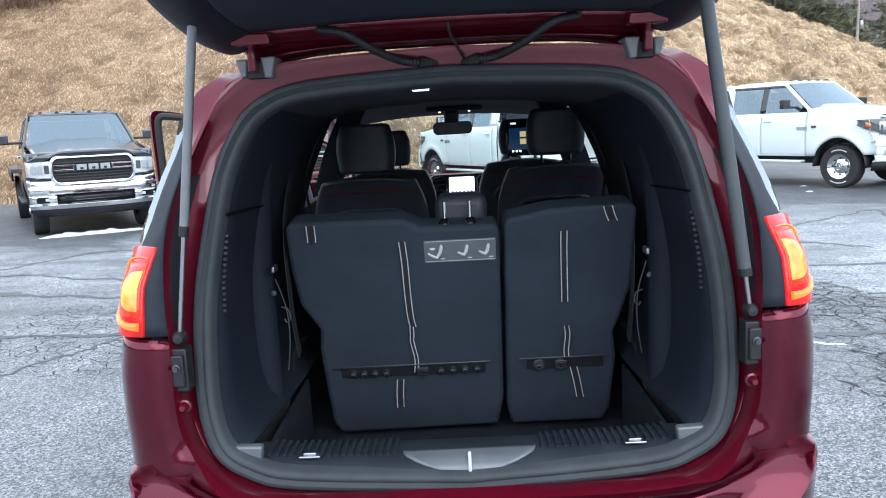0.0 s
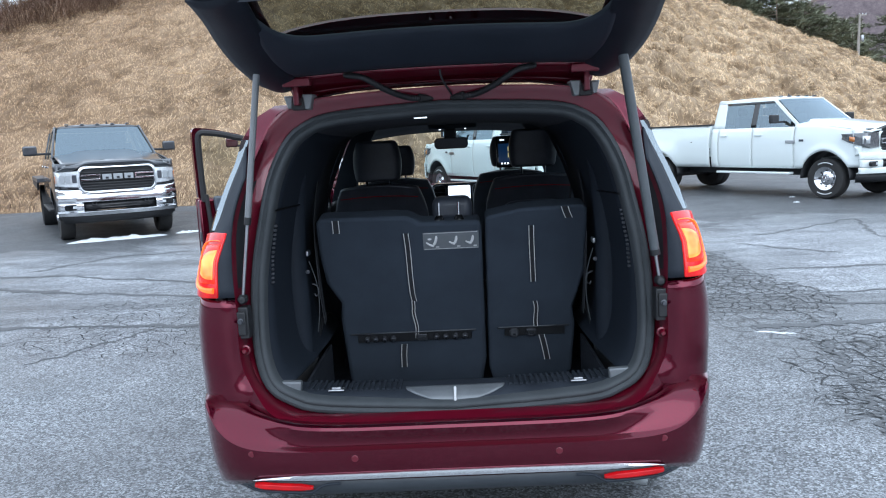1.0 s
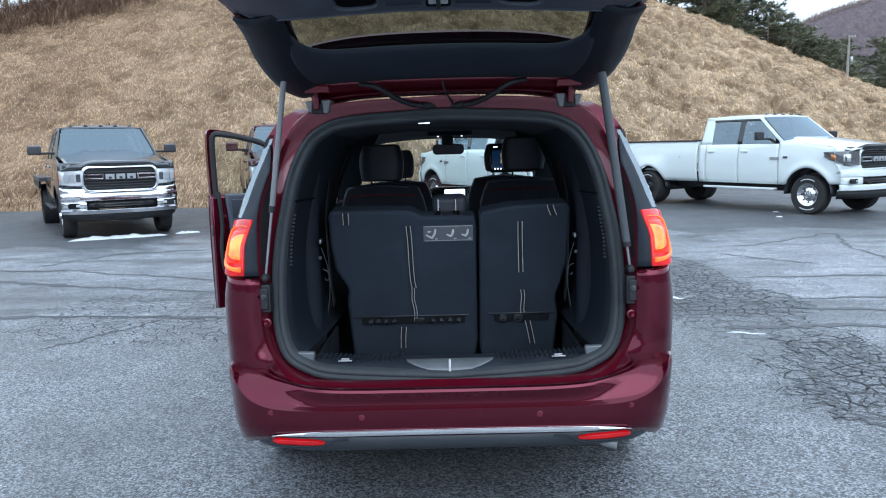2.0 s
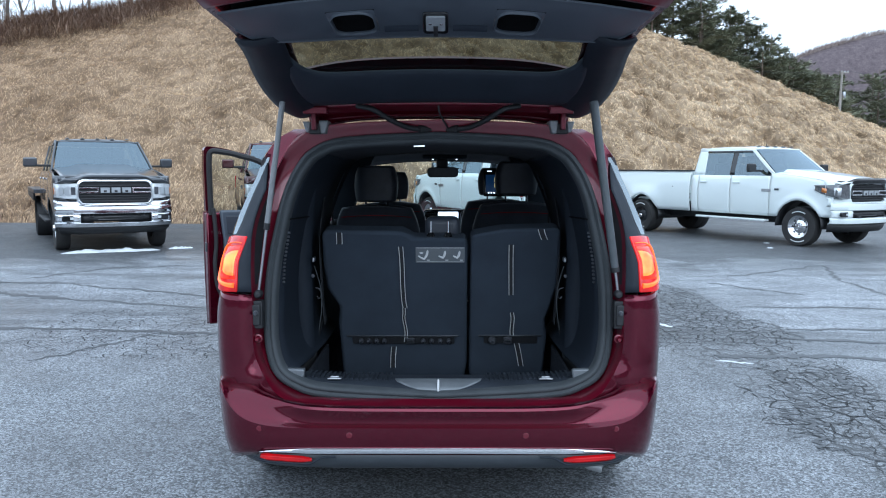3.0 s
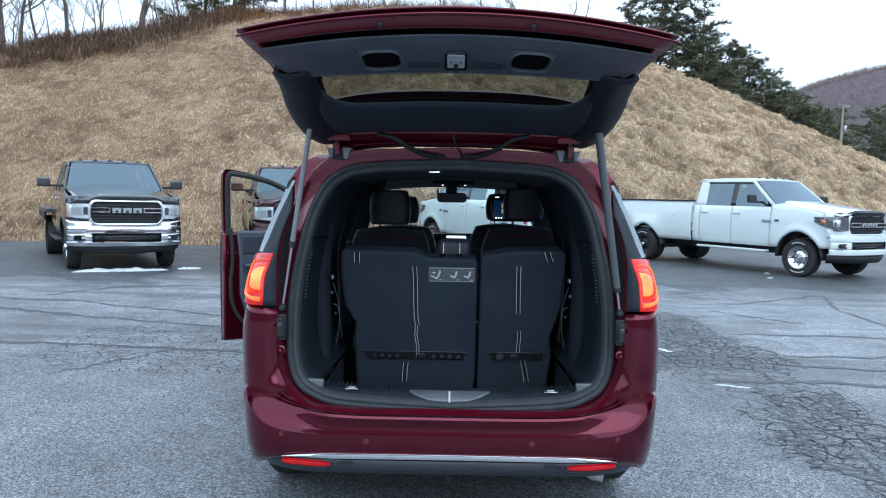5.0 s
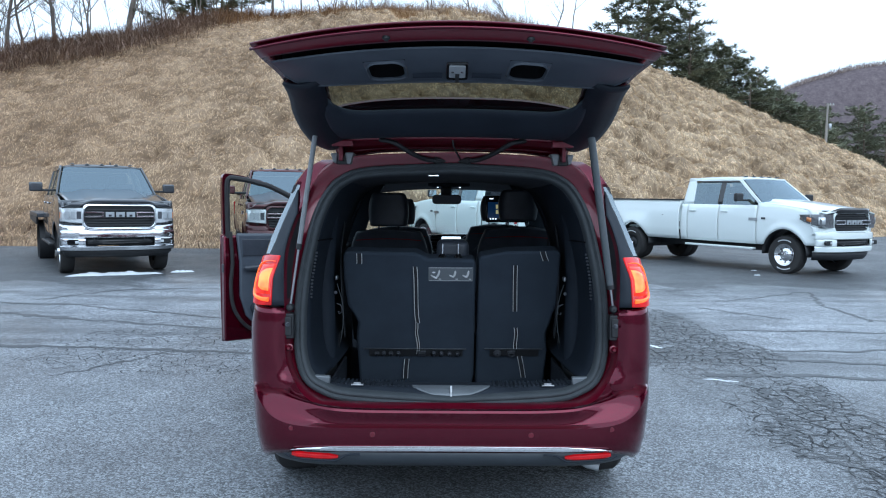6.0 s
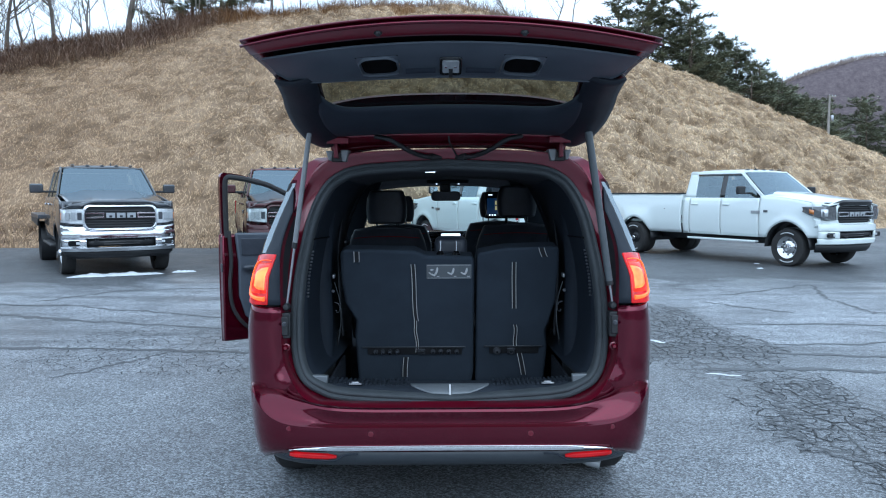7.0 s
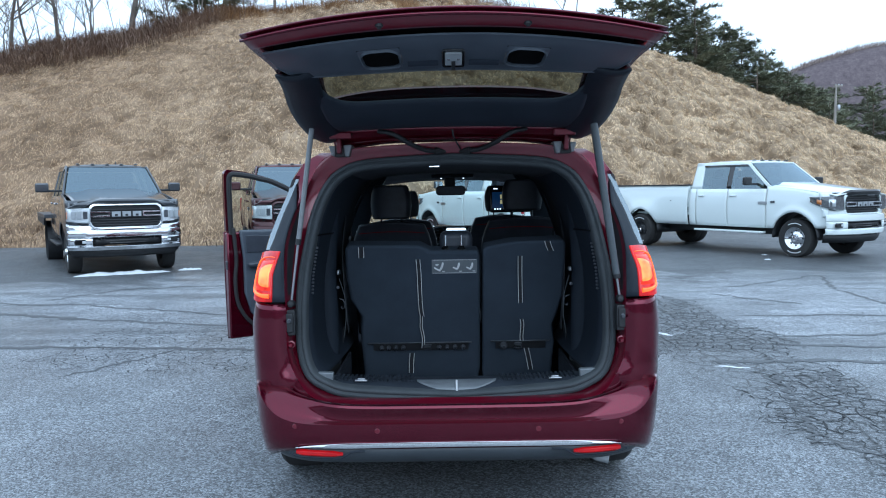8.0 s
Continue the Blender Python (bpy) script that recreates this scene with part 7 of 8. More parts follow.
        for s in (-1, 1):
            part("deck_skirt", Geo().prism([(-3.2, 0.95), (-5.38, 0.95), (-5.38, 0.86), (-3.3, 0.80)], "y", s * 1.10 - 0.02, s * 1.10 + 0.02), BLACK, truck, bevel=0.006)
            part("mud_guard", Geo().lathe([(0.47, -0.15), (0.48, 0.15)], "y", 32, (rear, s * 0.9, 0.42)), BLACK, truck)
    else:
        bs = both("bed_side", sheet(-2.925, tail, 1.44, n=60), coat, solid=0.03)
        both("bed_rail", Geo().box(((tail - 2.91) / 2, 0.93, 1.455), (-2.91 - tail, 0.09, 0.03)), BLACK, bevel=0.008)
        part("bed_floor", Geo().box(((tail - 2.95) / 2, 0, 0.86), (-2.95 - tail, 1.7, 0.06)).box((-2.94, 0, 1.15), (0.04, 1.84, 0.58)), coat, truck, bevel=0.01)
        part("tailgate", Geo().box((tail + 0.02, 0, 1.08), (0.06, 1.80, 0.70)), coat, truck, bevel=0.015)
        part("rear_bumper", Geo().box((tail - 0.08, 0, 0.62), (0.18, 1.9, 0.16)), CHROME, truck, bevel=0.02)
        for s in (-1, 1):
            part("tail_lamp", Geo().box((tail + 0.01, s * 0.965, 1.10), (0.05, 0.07, 0.30)), RED_LENS, truck, bevel=0.01)
            part("fuel_cap" if s > 0 else "side_marker", Geo().box((-3.45, s * 1.005, 1.12), (0.03, 0.012, 0.012)), BLACK, truck)
            part("door_badge", Geo().box((-0.78, s * 1.012, 1.10), (0.22, 0.012, 0.05)), SATIN, truck, "small unreadable door badge", bevel=0.002)
            part("fender_badge", Geo().box((-0.52, s * 1.012, 1.12), (0.10, 0.012, 0.035)), STEEL_DARK, truck, bevel=0.002)
    return truck


pickup("pickup_truck", pose(-6.2, 13.51, 0.0, 0, 0, -59.6), "dark gray flatbed pickup with chrome grille below the grass bank", GRAY_PAINT, "trucks parked round the lot", flatbed=True)
pickup("pickup_truck", pose(-2.80, 14.3, 0.0, 0, 0, -74), "dark maroon pickup truck parked beside the gray flatbed", MAROON, "trucks parked round the lot", chrome_front=False)
pickup("pickup_truck", pose(8.47, 15.0, 0.0, 0, 0, -61.0), "white long-bed crew pickup with a black hood deflector", WHITE_PAINT, "trucks parked round the lot", dual=True, modern=False, chrome_front=False, deflector=True)
pickup("pickup_truck", pose(0.72, 19.3, 0.0, 0, 0, 119), "white pickup truck parked ahead of the minivan", WHITE_PAINT, "trucks parked round the lot", modern=False, chrome_front=False, short=True)


# ------------------------------------------------------------------ lot details
rng = random.Random(11)


def wavy(p0, p1, n, amp, seed):
    r = random.Random(seed)
    a, b = Vector(p0), Vector(p1)
    d = (b - a).normalized()
    side = Vector((-d.y, d.x, 0))
    return [a.lerp(b, i / (n - 1)) + side * amp * (noise.noise((i * 0.22, seed, 0.5)) + 0.22 * noise.noise((i * 0.9, seed, 2.5))) for i in range(n)]


def seam(p0, p1, width, amp, seed, n=46):
    """A crack or tarred joint: a thin uneven raised line."""
    pts = wavy(p0, p1, n, amp, seed)
    rows = []
    for i, q in enumerate(pts):
        d = (pts[min(i + 1, n - 1)] - pts[max(i - 1, 0)]).normalized()
        s = Vector((-d.y, d.x, 0)) * width * 0.8 * (0.2 + 0.8 * abs(noise.noise((i * 0.6, seed * 3.1, 7)))) * min(1, i / 3, (n - 1 - i) / 3 + 0.05)
        rows.append([(q.x - s.x, q.y - s.y, 0.0035), (q.x, q.y, 0.005), (q.x + s.x, q.y + s.y, 0.0035)])
    return Geo().grid(rows)


SEAMS = [((3.4, 7.36), (9.5, 7.2), 0.07), ((3.5, 6.14), (6.5, 6.35), 0.06), ((2.4, 5.0), (3.3, 5.1), 0.10), ((3.1, 5.12), (6.0, 4.55), 0.11), ((3.2, 5.76), (6.5, 5.2), 0.08), ((3.86, 9.3), (4.7, 8.2), 0.05), ((4.4, 9.9), (6.5, 11.3), 0.06), ((6.5, 11.3), (5.85, 9.5), 0.06), ((5.9, 9.5), (5.75, 8.1), 0.06), ((5.8, 8.3), (7.4, 7.0), 0.06), ((3.42, 6.7), (3.5, 5.6), 0.04), ((2.75, 4.6), (2.5, 3.76), 0.045), ((2.5, 3.78), (2.42, 3.3), 0.045), ((3.2, 4.7), (3.02, 4.05), 0.04), ((3.03, 4.1), (3.25, 3.4), 0.04), ((2.35, 3.6), (2.25, 2.9), 0.04), ((2.25, 2.95), (2.7, 2.6), 0.04),
         ((-8.0, 9.0), (-4.2, 7.7), 0.10), ((-4.3, 7.72), (-1.9, 7.0), 0.07), ((-8.5, 9.6), (-4.8, 8.85), 0.06), ((-4.85, 8.88), (-2.3, 7.75), 0.05), ((-7.0, 6.3), (-3.2, 5.98), 0.09), ((-3.3, 6.0), (-1.6, 5.8), 0.06), ((-3.2, 4.8), (-2.5, 5.9), 0.03), ((-5.6, 9.3), (-4.9, 10.6), 0.05), ((-5.0, 10.5), (-3.4, 10.9), 0.05), ((-0.5, 1.75), (0.15, 1.85), 0.012)]
for i, (a, b, w) in enumerate(SEAMS):
    w *= 2.0 if a[0] < -1.5 else 1.5 if a[1] > 4.4 else 1.0
    tagged(part("asphalt_crack", seam((*a, 0), (*b, 0), w, 0.09, i + 1), TAR), "dark uneven crack across the worn asphalt", "crack", "cracks in the asphalt")


from mathutils.geometry import delaunay_2d_cdt


def crazing(inside, box, cell, width, seed):
    """Alligator cracks: the edges between the cells of a jittered grid, each an uneven dark ribbon."""
    r = random.Random(seed)
    x0, y0, x1, y1 = box
    nx, ny = int((x1 - x0) / cell), int((y1 - y0) / cell)
    seeds = [Vector((x0 + (i + 0.5 + r.uniform(-0.46, 0.46)) * cell, y0 + (j + 0.5 + r.uniform(-0.46, 0.46)) * cell)) for j in range(ny) for i in range(nx)]
    verts, _, faces, *_ = delaunay_2d_cdt(seeds, [], [], 0, 1e-5)
    mids, sides = [], {}
    for k, f in enumerate(faces):
        a, b, c = (verts[i] for i in f)
        d = 2 * (a.x * (b.y - c.y) + b.x * (c.y - a.y) + c.x * (a.y - b.y))
        mids.append(Vector(((a.length_squared * (b.y - c.y) + b.length_squared * (c.y - a.y) + c.length_squared * (a.y - b.y)) / d,
                            (a.length_squared * (c.x - b.x) + b.length_squared * (a.x - c.x) + c.length_squared * (b.x - a.x)) / d)))
        for i in range(3):
            sides.setdefault(tuple(sorted((f[i], f[(i + 1) % 3]))), []).append(k)
    out = Geo()
    for pair in sides.values():
        if len(pair) < 2 or r.random() < 0.12:
            continue
        a, b = mids[pair[0]], mids[pair[1]]
        m_ = (a + b) / 2
        keep_ = inside(m_.x, m_.y)
        if (b - a).length > 2.5 * cell or (b - a).length < 0.01 or r.random() > keep_:
            continue
        d = (b - a).normalized()
        side = Vector((-d.y, d.x))
        w = width * r.uniform(0.35, 1.2)
        bend = side * r.uniform(-0.12, 0.12) * (b - a).length
        rows = []
        for q, p, ww in ((0, a, 0.5), (0.5, m_ + bend, 1.0), (1, b, 0.5)):
            rows.append([(p.x - side.x * w * ww, p.y - side.y * w * ww, 0.0025), (p.x + side.x * w * ww, p.y + side.y * w * ww, 0.0025)])
        out.grid(rows)
    return out


def on_strip(x, y):
    """How thickly the failed strip beside the van is cracked, 0 to 1."""
    lo = lerp_table(y, [(1.0, 2.4), (3.0, 2.25), (4.2, 2.33), (5.0, 2.35), (5.4, 1.9), (9.3, 2.2), (9.6, 2.6)])
    hi = lerp_table(y, [(1.0, 3.4), (4.0, 3.2), (4.6, 3.2), (5.6, 3.5), (7.3, 3.3), (9.3, 3.25), (9.6, 3.0)])
    e = min(x - lo, hi - x) + 0.35 * noise.noise((x * 1.7, y * 1.7, 6.0))
    return min(1, max(0, e / 0.15 + 0.4)) * min(1, max(0, (9.6 - y) / 0.8)) * min(1, max(0, noise.noise((x * 0.9, y * 0.9, 2.2)) * 2.2 + 0.95))


def left_patch(x, y):
    e = min(x + 3.9, -1.6 - x, y - 5.0 + 0.3 * (x + 3), 7.2 - y) + 0.4 * noise.noise((x * 1.3, y * 1.3, 2.0))
    return min(1, max(0, e / 0.3 + 0.1))


CRACK_DARK = surface("open_crack", (0.014, 0.015, 0.016), (0.035, 0.037, 0.040), 0.7, 0, 20, 300, 0.3)
tagged(part("crack_network", crazing(on_strip, (1.6, 0.8, 3.9, 9.8), 0.17, 0.0085, 3), CRACK_DARK), "alligator cracks in failed asphalt beside the minivan", "cracks", kind="stuff")
tagged(part("crack_network", crazing(on_strip, (1.6, 0.8, 3.9, 9.8), 0.085, 0.005, 4), CRACK_DARK), "fine crazing between the wider cracks", "cracks", kind="stuff")
tagged(part("crack_network", crazing(left_patch, (-4.6, 4.4, -1.4, 8.2), 0.13, 0.0055, 5), CRACK_DARK), "alligator cracks in the asphalt near the open door", "cracks", kind="stuff")


def snow_strip(p0, p1, width, high, seed):
    n = 26
    pts = wavy(p0, p1, n, 0.05, seed)
    rows = []
    for i, q in enumerate(pts):
        k = i / (n - 1)
        w = width * (0.35 + 0.65 * math.sin(math.pi * k) ** 0.5) * (0.7 + 0.6 * abs(noise.noise((i * 0.7, seed, 1))))
        h = high * math.sin(math.pi * min(1, max(0, k))) ** 0.4 * (0.5 + abs(noise.noise((i * 0.9, seed, 4))))
        d = (pts[min(i + 1, n - 1)] - pts[max(i - 1, 0)]).normalized()
        s = Vector((-d.y, d.x, 0))
        rows.append([tuple(q + s * w * u + Vector((0, 0, 0.002 + h * max(0, 1 - u * u) ** 0.7 * (1 + 0.4 * noise.noise((i, u * 3, seed)))))) for u in (-1, -0.75, -0.45, -0.15, 0.15, 0.45, 0.75, 1)])
    return Geo().grid(rows)


for a, b, w, h, sd in (((-6.62, 12.38), (-5.12, 13.12), 0.16, 0.07, 3), ((-5.02, 13.3), (-4.62, 13.5), 0.08, 0.05, 5), ((2.34, 4.90), (2.62, 4.80), 0.020, 0.010, 8), ((2.30, 6.45), (2.40, 6.25), 0.035, 0.008, 9), ((6.82, 14.12), (6.95, 14.15), 0.05, 0.02, 12), ((7.24, 15.15), (7.32, 15.2), 0.045, 0.02, 14)):
    tagged(part("snow_patch", snow_strip((*a, 0), (*b, 0), w, h, sd), SNOW), "thin melting strip of old snow on the asphalt", "snow", "snow remnants")

# ------------------------------------------------------------------ trees, brush and distance
BARK = surface("gray_brown_bark", (0.10, 0.085, 0.07), (0.22, 0.19, 0.165), 0.9, 0, 3, 40, 0.6, dist=0.01)
TWIG = surface("brown_twigs", (0.11, 0.08, 0.06), (0.20, 0.15, 0.115), 0.9, 0, 3, 40, 0.0)
NEEDLE = dry_grass("pine_needles", (0.135, 0.150, 0.105), (0.225, 0.240, 0.165), (0.34, 0.350, 0.245), True)
BRUSH = dry_grass("brown_brush", (0.20, 0.145, 0.115), (0.36, 0.265, 0.205), (0.52, 0.41, 0.32), True)
SEDGE = dry_grass("orange_sedge", (0.24, 0.14, 0.07), (0.42, 0.27, 0.14), (0.56, 0.40, 0.24), True)
# far twigs are coloured paler to stand in for haze
TWIGS_HAZY = dry_grass("haze_pale_trees", (0.26, 0.20, 0.18), (0.36, 0.29, 0.26), (0.46, 0.39, 0.35), True)
MOUNTAIN = dry_grass("wooded_mountain", (0.088, 0.070, 0.076), (0.125, 0.100, 0.105), (0.17, 0.138, 0.138))


def grow(g_trunk, g_twig, base, way, length, radius, depth, r):
    """One limb and what branches from it."""
    n = (9, 6, 3, 3)[depth]
    pts, d, p = [Vector(base)], Vector(way).normalized(), Vector(base)
    for i in range(n):
        d = (d + Vector((r.gauss(0, 0.10), r.gauss(0, 0.10), 0.05 if depth else 0.02))).normalized()
        p = p + d * length / n
        pts.append(p.copy())
    rad = [max(0.004, radius * (1 - 0.85 * i / n)) for i in range(n + 1)]
    (g_trunk if depth < 2 else g_twig).tube(pts, rad, 7 if depth == 0 else 5 if depth == 1 else 3, caps=False)
    if depth >= 3:
        return
    for _ in range((9, 6, 5)[depth]):
        k = r.uniform(0.30 if depth == 0 else 0.15, 0.98)
        i = min(n - 1, int(k * n))
        q = pts[i].lerp(pts[i + 1], k * n - i)
        a = r.uniform(0, 2 * math.pi)
        out = Vector((math.cos(a), math.sin(a), r.uniform(0.2, 0.9)))
        grow(g_trunk, g_twig, q, d * 0.5 + out, length * r.uniform(0.28, 0.5) * (1.15 - 0.5 * k), radius * (0.5 - 0.25 * k), depth + 1, r)


def bare_tree(x, y, height, radius, seed, lean=0.0):
    r = random.Random(seed)
    z = bank_height(x, y) - 0.2
    t = thing("bare_tree", pose(x, y, z), "leafless gray-brown tree on top of the bank", "tree", "bare trees on the bank")
    gt, gw = Geo(), Geo()
    grow(gt, gw, (0, 0, 0), (lean, 0.0, 1), height, radius * 0.78, 0, r)
    part("trunk", gt, BARK, t, sharp=80)
    part("twigs", gw, TWIG, t, sharp=80)


for x, y, h, rad, sd, ln in ((-25.5, 42, 10, 0.16, 1, 0.02), (-24.3, 40, 9, 0.15, 2, 0.05), (-23.3, 40, 11, 0.20, 3, -0.08), (-22.6, 40.5, 10, 0.15, 4, -0.02), (-21.9, 41, 9, 0.11, 5, 0.10), (-20.4, 42, 11, 0.17, 6, -0.12), (-19.4, 43, 8, 0.10, 7, 0.05), (-18.2, 44, 8, 0.10, 8, 0.0),
                             (-17.4, 44, 12, 0.27, 9, -0.02), (-15.6, 46, 7, 0.09, 10, 0.0), (-13.2, 47, 9, 0.18, 11, -0.25), (-12.4, 48, 8, 0.13, 12, 0.1), (-10.2, 50, 8, 0.13, 13, 0.0), (-8.6, 50, 7, 0.10, 14, 0.05), (-6.5, 52, 6, 0.09, 15, 0.0), (-3.5, 54, 6, 0.10, 16, 0.0),
                             (0.5, 55, 6, 0.09, 17, 0.0), (3.0, 55, 6.5, 0.11, 18, 0.0), (6.0, 54, 5, 0.08, 19, 0.0), (9.0, 54, 5, 0.08, 20, 0.05), (-27.5, 43, 10, 0.15, 21, 0.0)):
    bare_tree(x, y, h, rad, sd, ln)
r5 = random.Random(55)
for k in range(52):
    x = r5.uniform(-28, -5) if k < 44 else r5.uniform(-5, 10)
    y = bank_base(x) + lerp_table(x, [(-30, 14), (-20, 16), (-11, 21), (1.5, 27), (12, 22)]) + r5.uniform(0, 6)
    bare_tree(x, y, r5.uniform(3.0, 6.5), r5.uniform(0.03, 0.07), 100 + k, r5.uniform(-0.12, 0.12))


def crest_spots(x0, x1, d0, d1, count, seed):
    r = random.Random(seed)
    out = []
    for _ in range(count):
        x = r.uniform(x0, x1)
        y = bank_base(x) + lerp_table(x, [(-30, 13), (-20, 15), (-11, 20), (1.5, 24), (12, 17)]) + r.uniform(d0, d1)
        out.append((x, y, bank_height(x, y)))
    return out


tagged(blades("brush", crest_spots(-28, -19.5, 0.0, 6, 260, 5) + crest_spots(-20, -10.5, -2.2, 6, 700, 25) + crest_spots(-18.5, -11.5, -4.5, -1.0, 260, 26) + crest_spots(-11, -6.5, 0.5, 6, 150, 35), 34, 1.05, 0.012, BRUSH, 0.9, 6, 0.6), "tangled brown winter brush along the top of the bank", "brush", kind="stuff")
tagged(blades("brush", crest_spots(-6.5, 9.5, 0.5, 7, 480, 15), 24, 1.45, 0.015, BRUSH, 0.3, 16, 0.4), "brown scrub behind the crest of the bank", "brush", kind="stuff")
tagged(blades("tall_sedge", crest_spots(-11.5, 7, -2.5, 3, 190, 7) + crest_spots(-19.5, -17.5, -1.5, 0.5, 26, 8) + crest_spots(-17, -12, -2.0, 0.5, 14, 18), 44, 1.1, 0.013, SEDGE, 0.45, 9, 0.24), "upright orange-brown sedge on the crest", "grass", kind="stuff")
r8 = random.Random(8)
tagged(blades("brush", [(x, y, max(0, bank_height(x, y))) for x, y in ((r8.uniform(-26, 3), 0) for _ in range(260)) for y in (bank_base(x) + r8.uniform(0.0, 2.0),)], 20, 0.42, 0.013, BRUSH, 0.7, 18, 0.3), "low brown weeds along the toe of the bank", "weeds", kind="stuff")


def pine(x, y, z0, height, width, seed, name="pine_tree", label="dark green pine tree behind the bank", group="pines behind the bank", per=17):
    """Tapered trunk, drooping limbs in uneven whorls, each limb set with flat sprays of needles."""
    rr = np.random.default_rng(seed)
    t = thing(name, pose(x, y, z0), label, "tree", group)
    gt = Geo()
    gt.tube([(0, 0, 0), (0.05, 0, height * 0.5), (0.0, 0.05, height)], [0.20, 0.12, 0.02], 6, caps=False)
    tips = []
    nb = int(height * 6)
    for i in range(nb):
        k = 0.02 + 0.96 * (i + rr.uniform(-0.4, 0.4)) / nb
        a = rr.uniform(0, 2 * np.pi)
        ln = width * 1.5 * (1.04 - k) ** 0.55 * rr.uniform(0.5, 1.2)
        zb = height * k
        up = rr.uniform(-0.05, 0.35)
        e = Vector((math.cos(a) * ln, math.sin(a) * ln, zb + up * ln))
        gt.tube([(0, 0, zb), (e.x * 0.55, e.y * 0.55, zb + up * ln * 0.35), tuple(e)], [0.035, 0.022, 0.006], 3, caps=False)
        m_ = max(4, int(ln * 9))
        for j in range(m_):
            f = 0.2 + 0.8 * (j + rr.uniform(0, 1)) / m_
            tips.append((e.x * f + rr.normal(0, 0.10 * ln ** 0.5), e.y * f + rr.normal(0, 0.10 * ln ** 0.5), zb + up * ln * f + rr.normal(0, 0.10), a))
    part("trunk", gt, TWIG, t, sharp=80)
    tips = np.array(tips)
    n = len(tips) * per
    c = np.repeat(tips[:, :3], per, 0)
    ang = np.repeat(tips[:, 3], per) + rr.normal(0, 0.9, n)
    ln = rr.uniform(0.25, 0.60, n)
    el = rr.uniform(-0.35, 0.75, n)
    d = np.stack([np.cos(ang) * np.cos(el), np.sin(ang) * np.cos(el), np.sin(el)], 1)
    s = np.stack([-np.sin(ang), np.cos(ang), rr.uniform(-0.6, 0.6, n)], 1) * rr.uniform(0.018, 0.046, n)[:, None] * (17 / per) ** 0.5
    v = np.stack([c - s, c + s, c + d * ln[:, None]], 1)
    cr = leaf_mesh("crown", v, np.arange(n * 3, dtype=np.int32).reshape(-1, 3), NEEDLE)
    cr.parent = t


for i, (x, y, ztop, w) in enumerate(((15.2, 60, 17.8, 2.4), (17.0, 58, 19.0, 2.8), (18.8, 60, 19.2, 2.8), (20.3, 58, 17.0, 2.6), (21.6, 61, 16.0, 2.6), (22.6, 58, 14.0, 2.4), (23.8, 60, 14.4, 2.6), (25.2, 61, 14.0, 2.6), (26.3, 59, 12.2, 2.4), (27.4, 62, 12.4, 2.5),
                                       (28.6, 60, 11.0, 2.4), (30.0, 63, 10.8, 2.6), (31.2, 61, 9.6, 2.4), (32.8, 64, 9.6, 2.6), (34.5, 66, 9.2, 2.6), (24.4, 56, 10.4, 2.2), (28.0, 57, 9.0, 2.2), (19.6, 55.5, 13.0, 2.2), (31.0, 58, 8.0, 2.0), (22.0, 56.5, 11.8, 2.2), (25.8, 57.5, 10.6, 2.2), (16.2, 56.5, 15.0, 2.4), (26.9, 57, 9.6, 2.0))):
    z0 = 4.0 if x < 22 else 1.0
    pine(x, y, z0, ztop - z0, w * 1.2, 30 + i, per=14)
for i, (x, y, ztop, w) in enumerate(((46, 100, 13.4, 3.2), (49, 104, 14.8, 3.4), (52, 100, 14.6, 3.6), (55, 103, 15.2, 3.4), (58, 100, 14.6, 3.6), (61, 104, 15.6, 3.4), (64, 101, 15.0, 3.4), (43, 98, 12.0, 3.0), (47.5, 97, 12.0, 3.2), (50.5, 96, 12.6, 3.2), (53.5, 97, 12.0, 3.2), (56.5, 96, 13.0, 3.2), (60, 97, 12.4, 3.2), (67, 102, 15.0, 3.4), (41, 92, 10.5, 2.8), (70, 104, 16.0, 3.4), (40, 97, 13.2, 3.4), (42, 101, 14.0, 3.4), (44.5, 101, 14.6, 3.6), (47, 100, 14.8, 3.6), (37, 92, 11.4, 3.2), (39, 90, 10.2, 3.0), (51, 102, 15.4, 3.6), (45.5, 95, 11.5, 3.2))):
    pine(x, y, 0.0, ztop, w, 60 + i, "far_pine", "dark green pine in the far woods", "far woods", 8)
pine(-14.4, 46, bank_height(-14.4, 46), 5.0, 2.2, 90, "evergreen_shrub", "green evergreen shrub on the bank's crest", "shrubs")
pine(-12.9, 47, bank_height(-12.9, 47), 4.6, 2.6, 91, "evergreen_shrub", "green evergreen shrub on the bank's crest", "shrubs")

# utility pole with wires
POLE = Vector((29.3, 54.0, bank_height(29.3, 54.0) - 0.3))
pole = thing("utility_pole", Matrix.Translation(POLE), "weathered wooden utility pole with a crossarm", "utility pole")
WOOD = surface("weathered_wood", (0.24, 0.225, 0.205), (0.36, 0.335, 0.305), 0.9, 0, 3, 60, 0.4)
TOP = 8.75 - POLE.z
part("shaft", Geo().tube([(0, 0, 0), (0, 0, TOP * 0.5), (0.02, 0, TOP)], [0.11, 0.095, 0.065], 12), WOOD, pole)
part("crossarm", Geo().box((0.21, 0, TOP - 0.1), (0.56, 0.08, 0.09)), WOOD, pole, bevel=0.01)
part("transformer", Geo().lathe([(0, 0), (0.11, 0.0), (0.125, 0.04), (0.125, 0.38), (0.10, 0.43), (0, 0.45)], "z", 16, (0.20, -0.07, TOP - 1.9)), SATIN, pole)
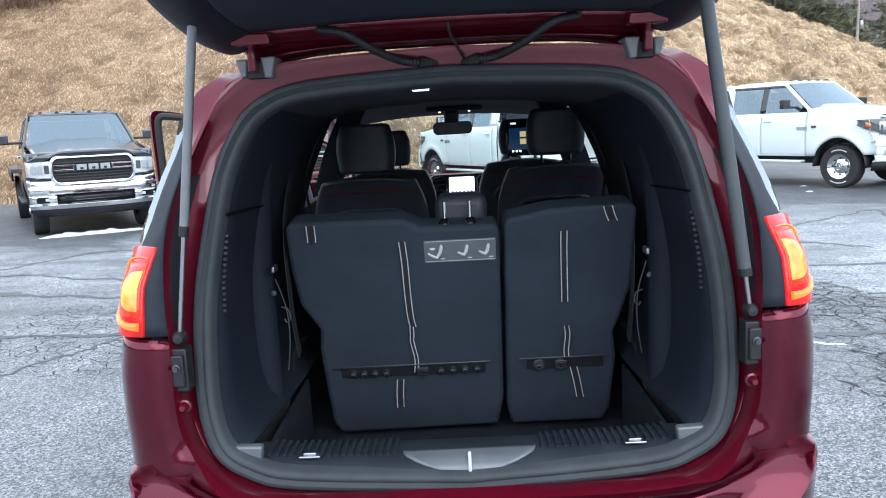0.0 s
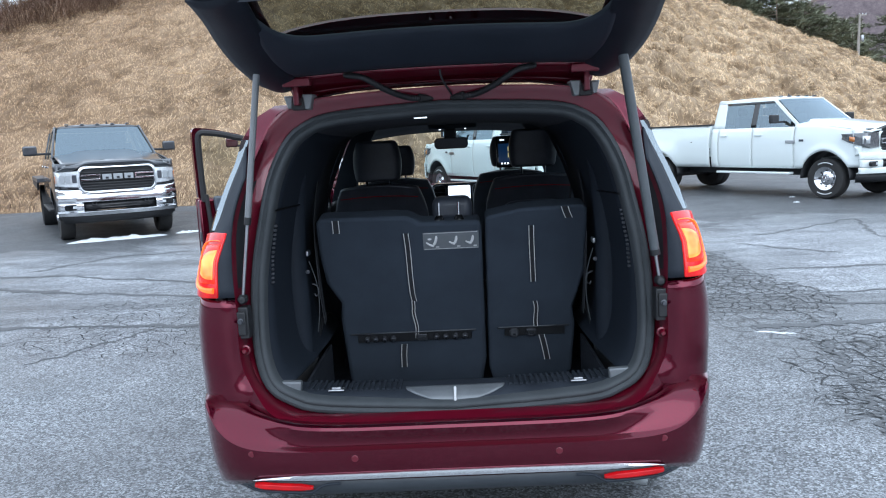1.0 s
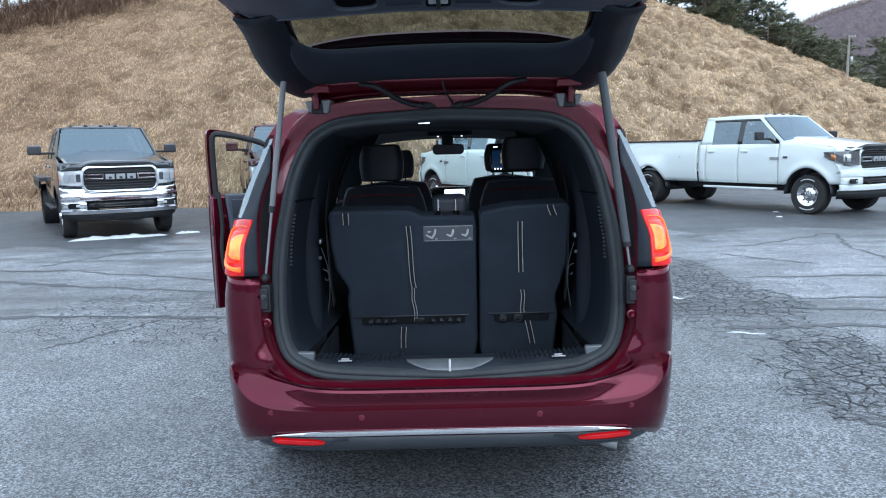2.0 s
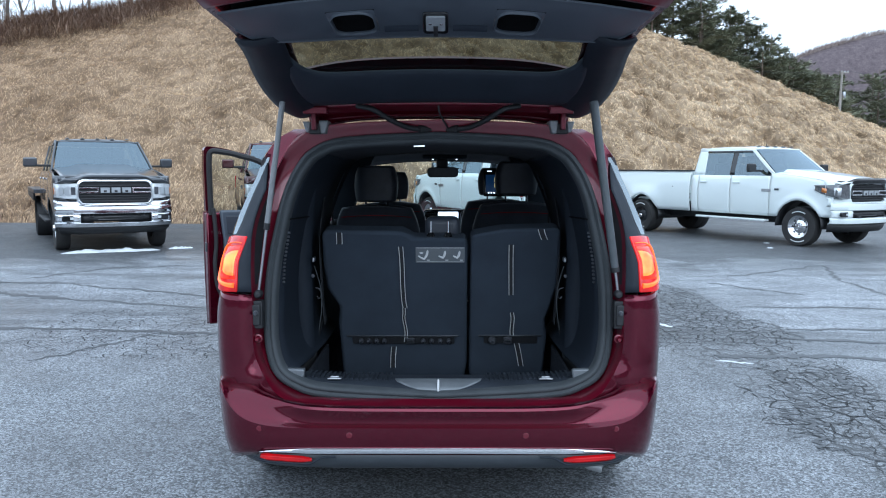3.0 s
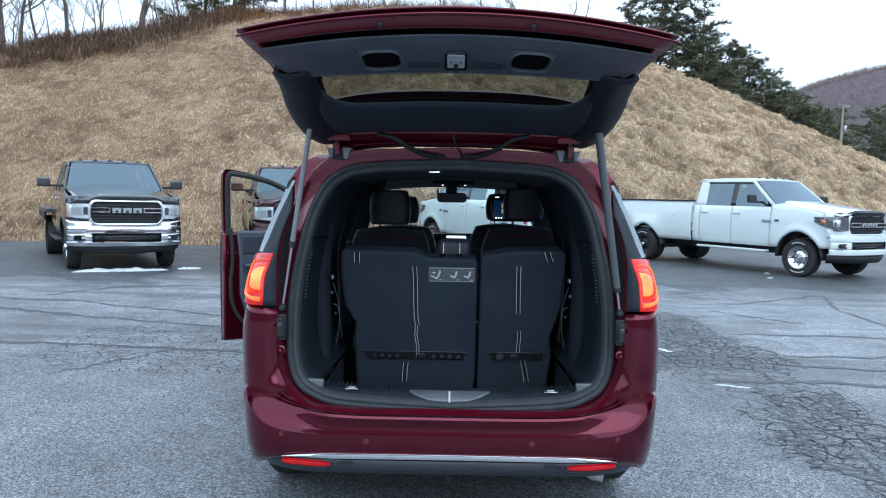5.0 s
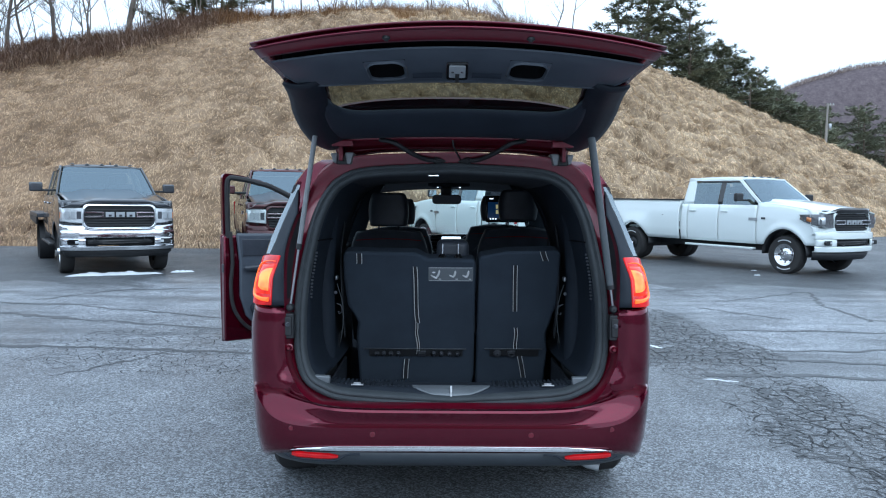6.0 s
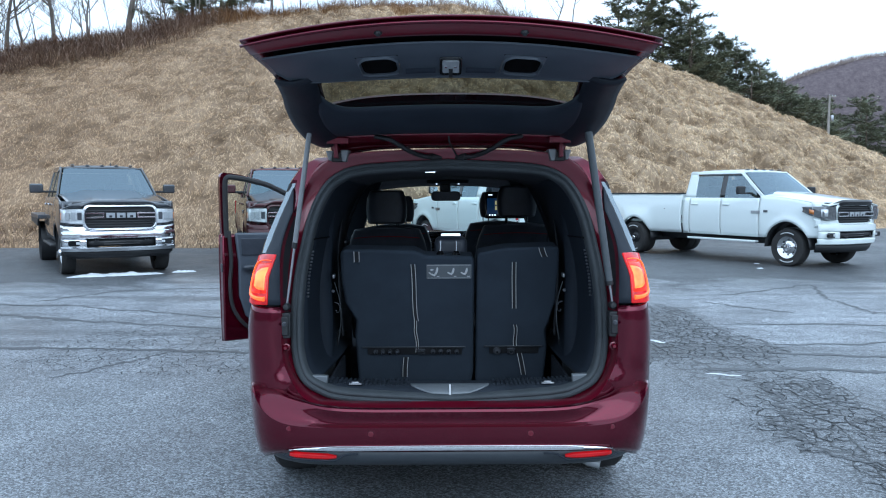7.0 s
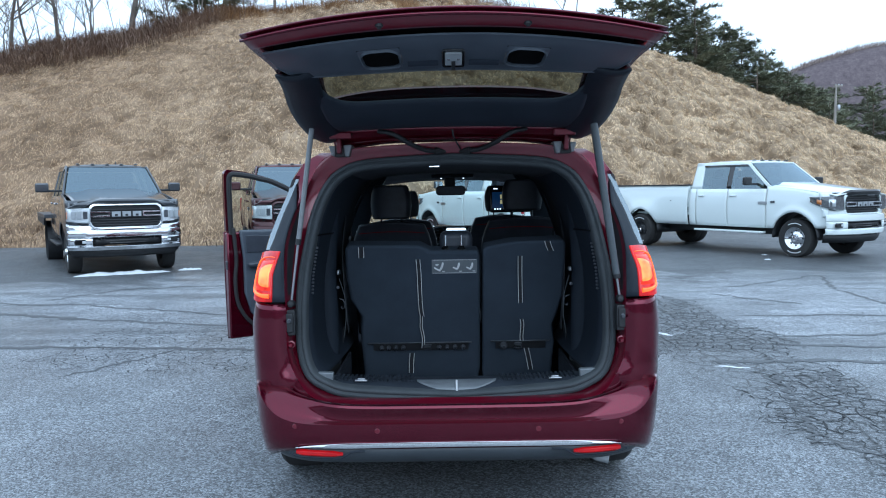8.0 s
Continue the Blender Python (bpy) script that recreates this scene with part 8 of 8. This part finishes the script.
for x in (0.0, 0.22, 0.44):
    part("insulator", Geo().lathe([(0.015, 0), (0.035, 0.02), (0.02, 0.05), (0.035, 0.07), (0.0, 0.11)], "z", 10, (x, 0, TOP - 0.06)), LENS_CLEAR, pole)
for dx, dz, b, sag, rad in ((0.0, 0.0, (9, 48, 9.6), 0.7, 0.009), (0.0, -1.2, (9, 48, 8.9), 0.7, 0.010), (0.5, 0.0, (70, 74, 11.5), 1.1, 0.009), (0.1, -1.5, (70, 74, 10), 1.1, 0.010), (0.0, -1.1, (27.0, 54, 3.0), 0.0, 0.009)):
    A, B = POLE + Vector((dx, 0, TOP + dz)), Vector(b)
    tagged(part("overhead_wire", Geo().tube([A.lerp(B, k / 14) - Vector((0, 0, 4 * sag * k / 14 * (1 - k / 14))) for k in range(15)], rad, 4), BLACK), "thin dark overhead wire from the utility pole", "wire", "overhead wires")

# far wooded mountain
mrows = []
for j in range(14):
    k = j / 13
    row = []
    for i in range(90):
        x = -500 + 1400 * i / 89
        y = 480 + 90 * k
        top = smooth_table(x, [(-500, 6), (60, 8), (150, 20), (205, 50), (240, 73), (262, 84), (302, 96), (360, 104), (500, 80), (900, 40)])
        row.append((x, y, -2 + (top + 2) * math.sin(min(1, k * 1.5) * math.pi / 2) + 5 * noise.noise((x * 0.03, y * 0.03, 2)) * k))
    mrows.append(row)
tagged(part("mountain", Geo().grid(mrows), MOUNTAIN, sharp=180), "far wooded mountain, purple-brown in winter", "mountain", kind="structure")
rm = random.Random(3)
mspots = []
for _ in range(1500):
    x = rm.uniform(225, 420)
    k = rm.uniform(0.61, 0.70)
    top = smooth_table(x, [(-500, 6), (60, 8), (150, 20), (205, 50), (240, 73), (262, 84), (302, 96), (360, 104), (500, 80), (900, 40)])
    mspots.append((x, 480 + 90 * k, top * math.sin(min(1, k * 1.5) * math.pi / 2)))
tagged(blades("mountain_trees", mspots, 4, 5.2, 0.16, TWIGS_HAZY, 0.06, 12, 1.5), "bare trees along the mountain's skyline, paled as by haze", "woods", kind="stuff")

# unseen wooded slopes, added to close the other sides and darken reflections
vrows = []
for j in range(8):
    k = j / 7
    row = []
    for i in range(73):
        a = radians(150 + 240 * i / 72)
        rad = 110 + 90 * k
        high = 26 + 9 * noise.noise((math.cos(a) * 3, math.sin(a) * 3, 4.0))
        row.append((rad * math.cos(a), 8 + rad * math.sin(a), -1 + high * math.sin(k * math.pi / 2) + 2.5 * k * noise.noise((i * 0.7, j * 0.9, 1.0))))
    vrows.append(row)
tagged(part("unseen_hillside", Geo().grid(vrows), MOUNTAIN, sharp=180), "unseen wooded hillside added round the lot for dark reflections", "hillside", kind="structure")
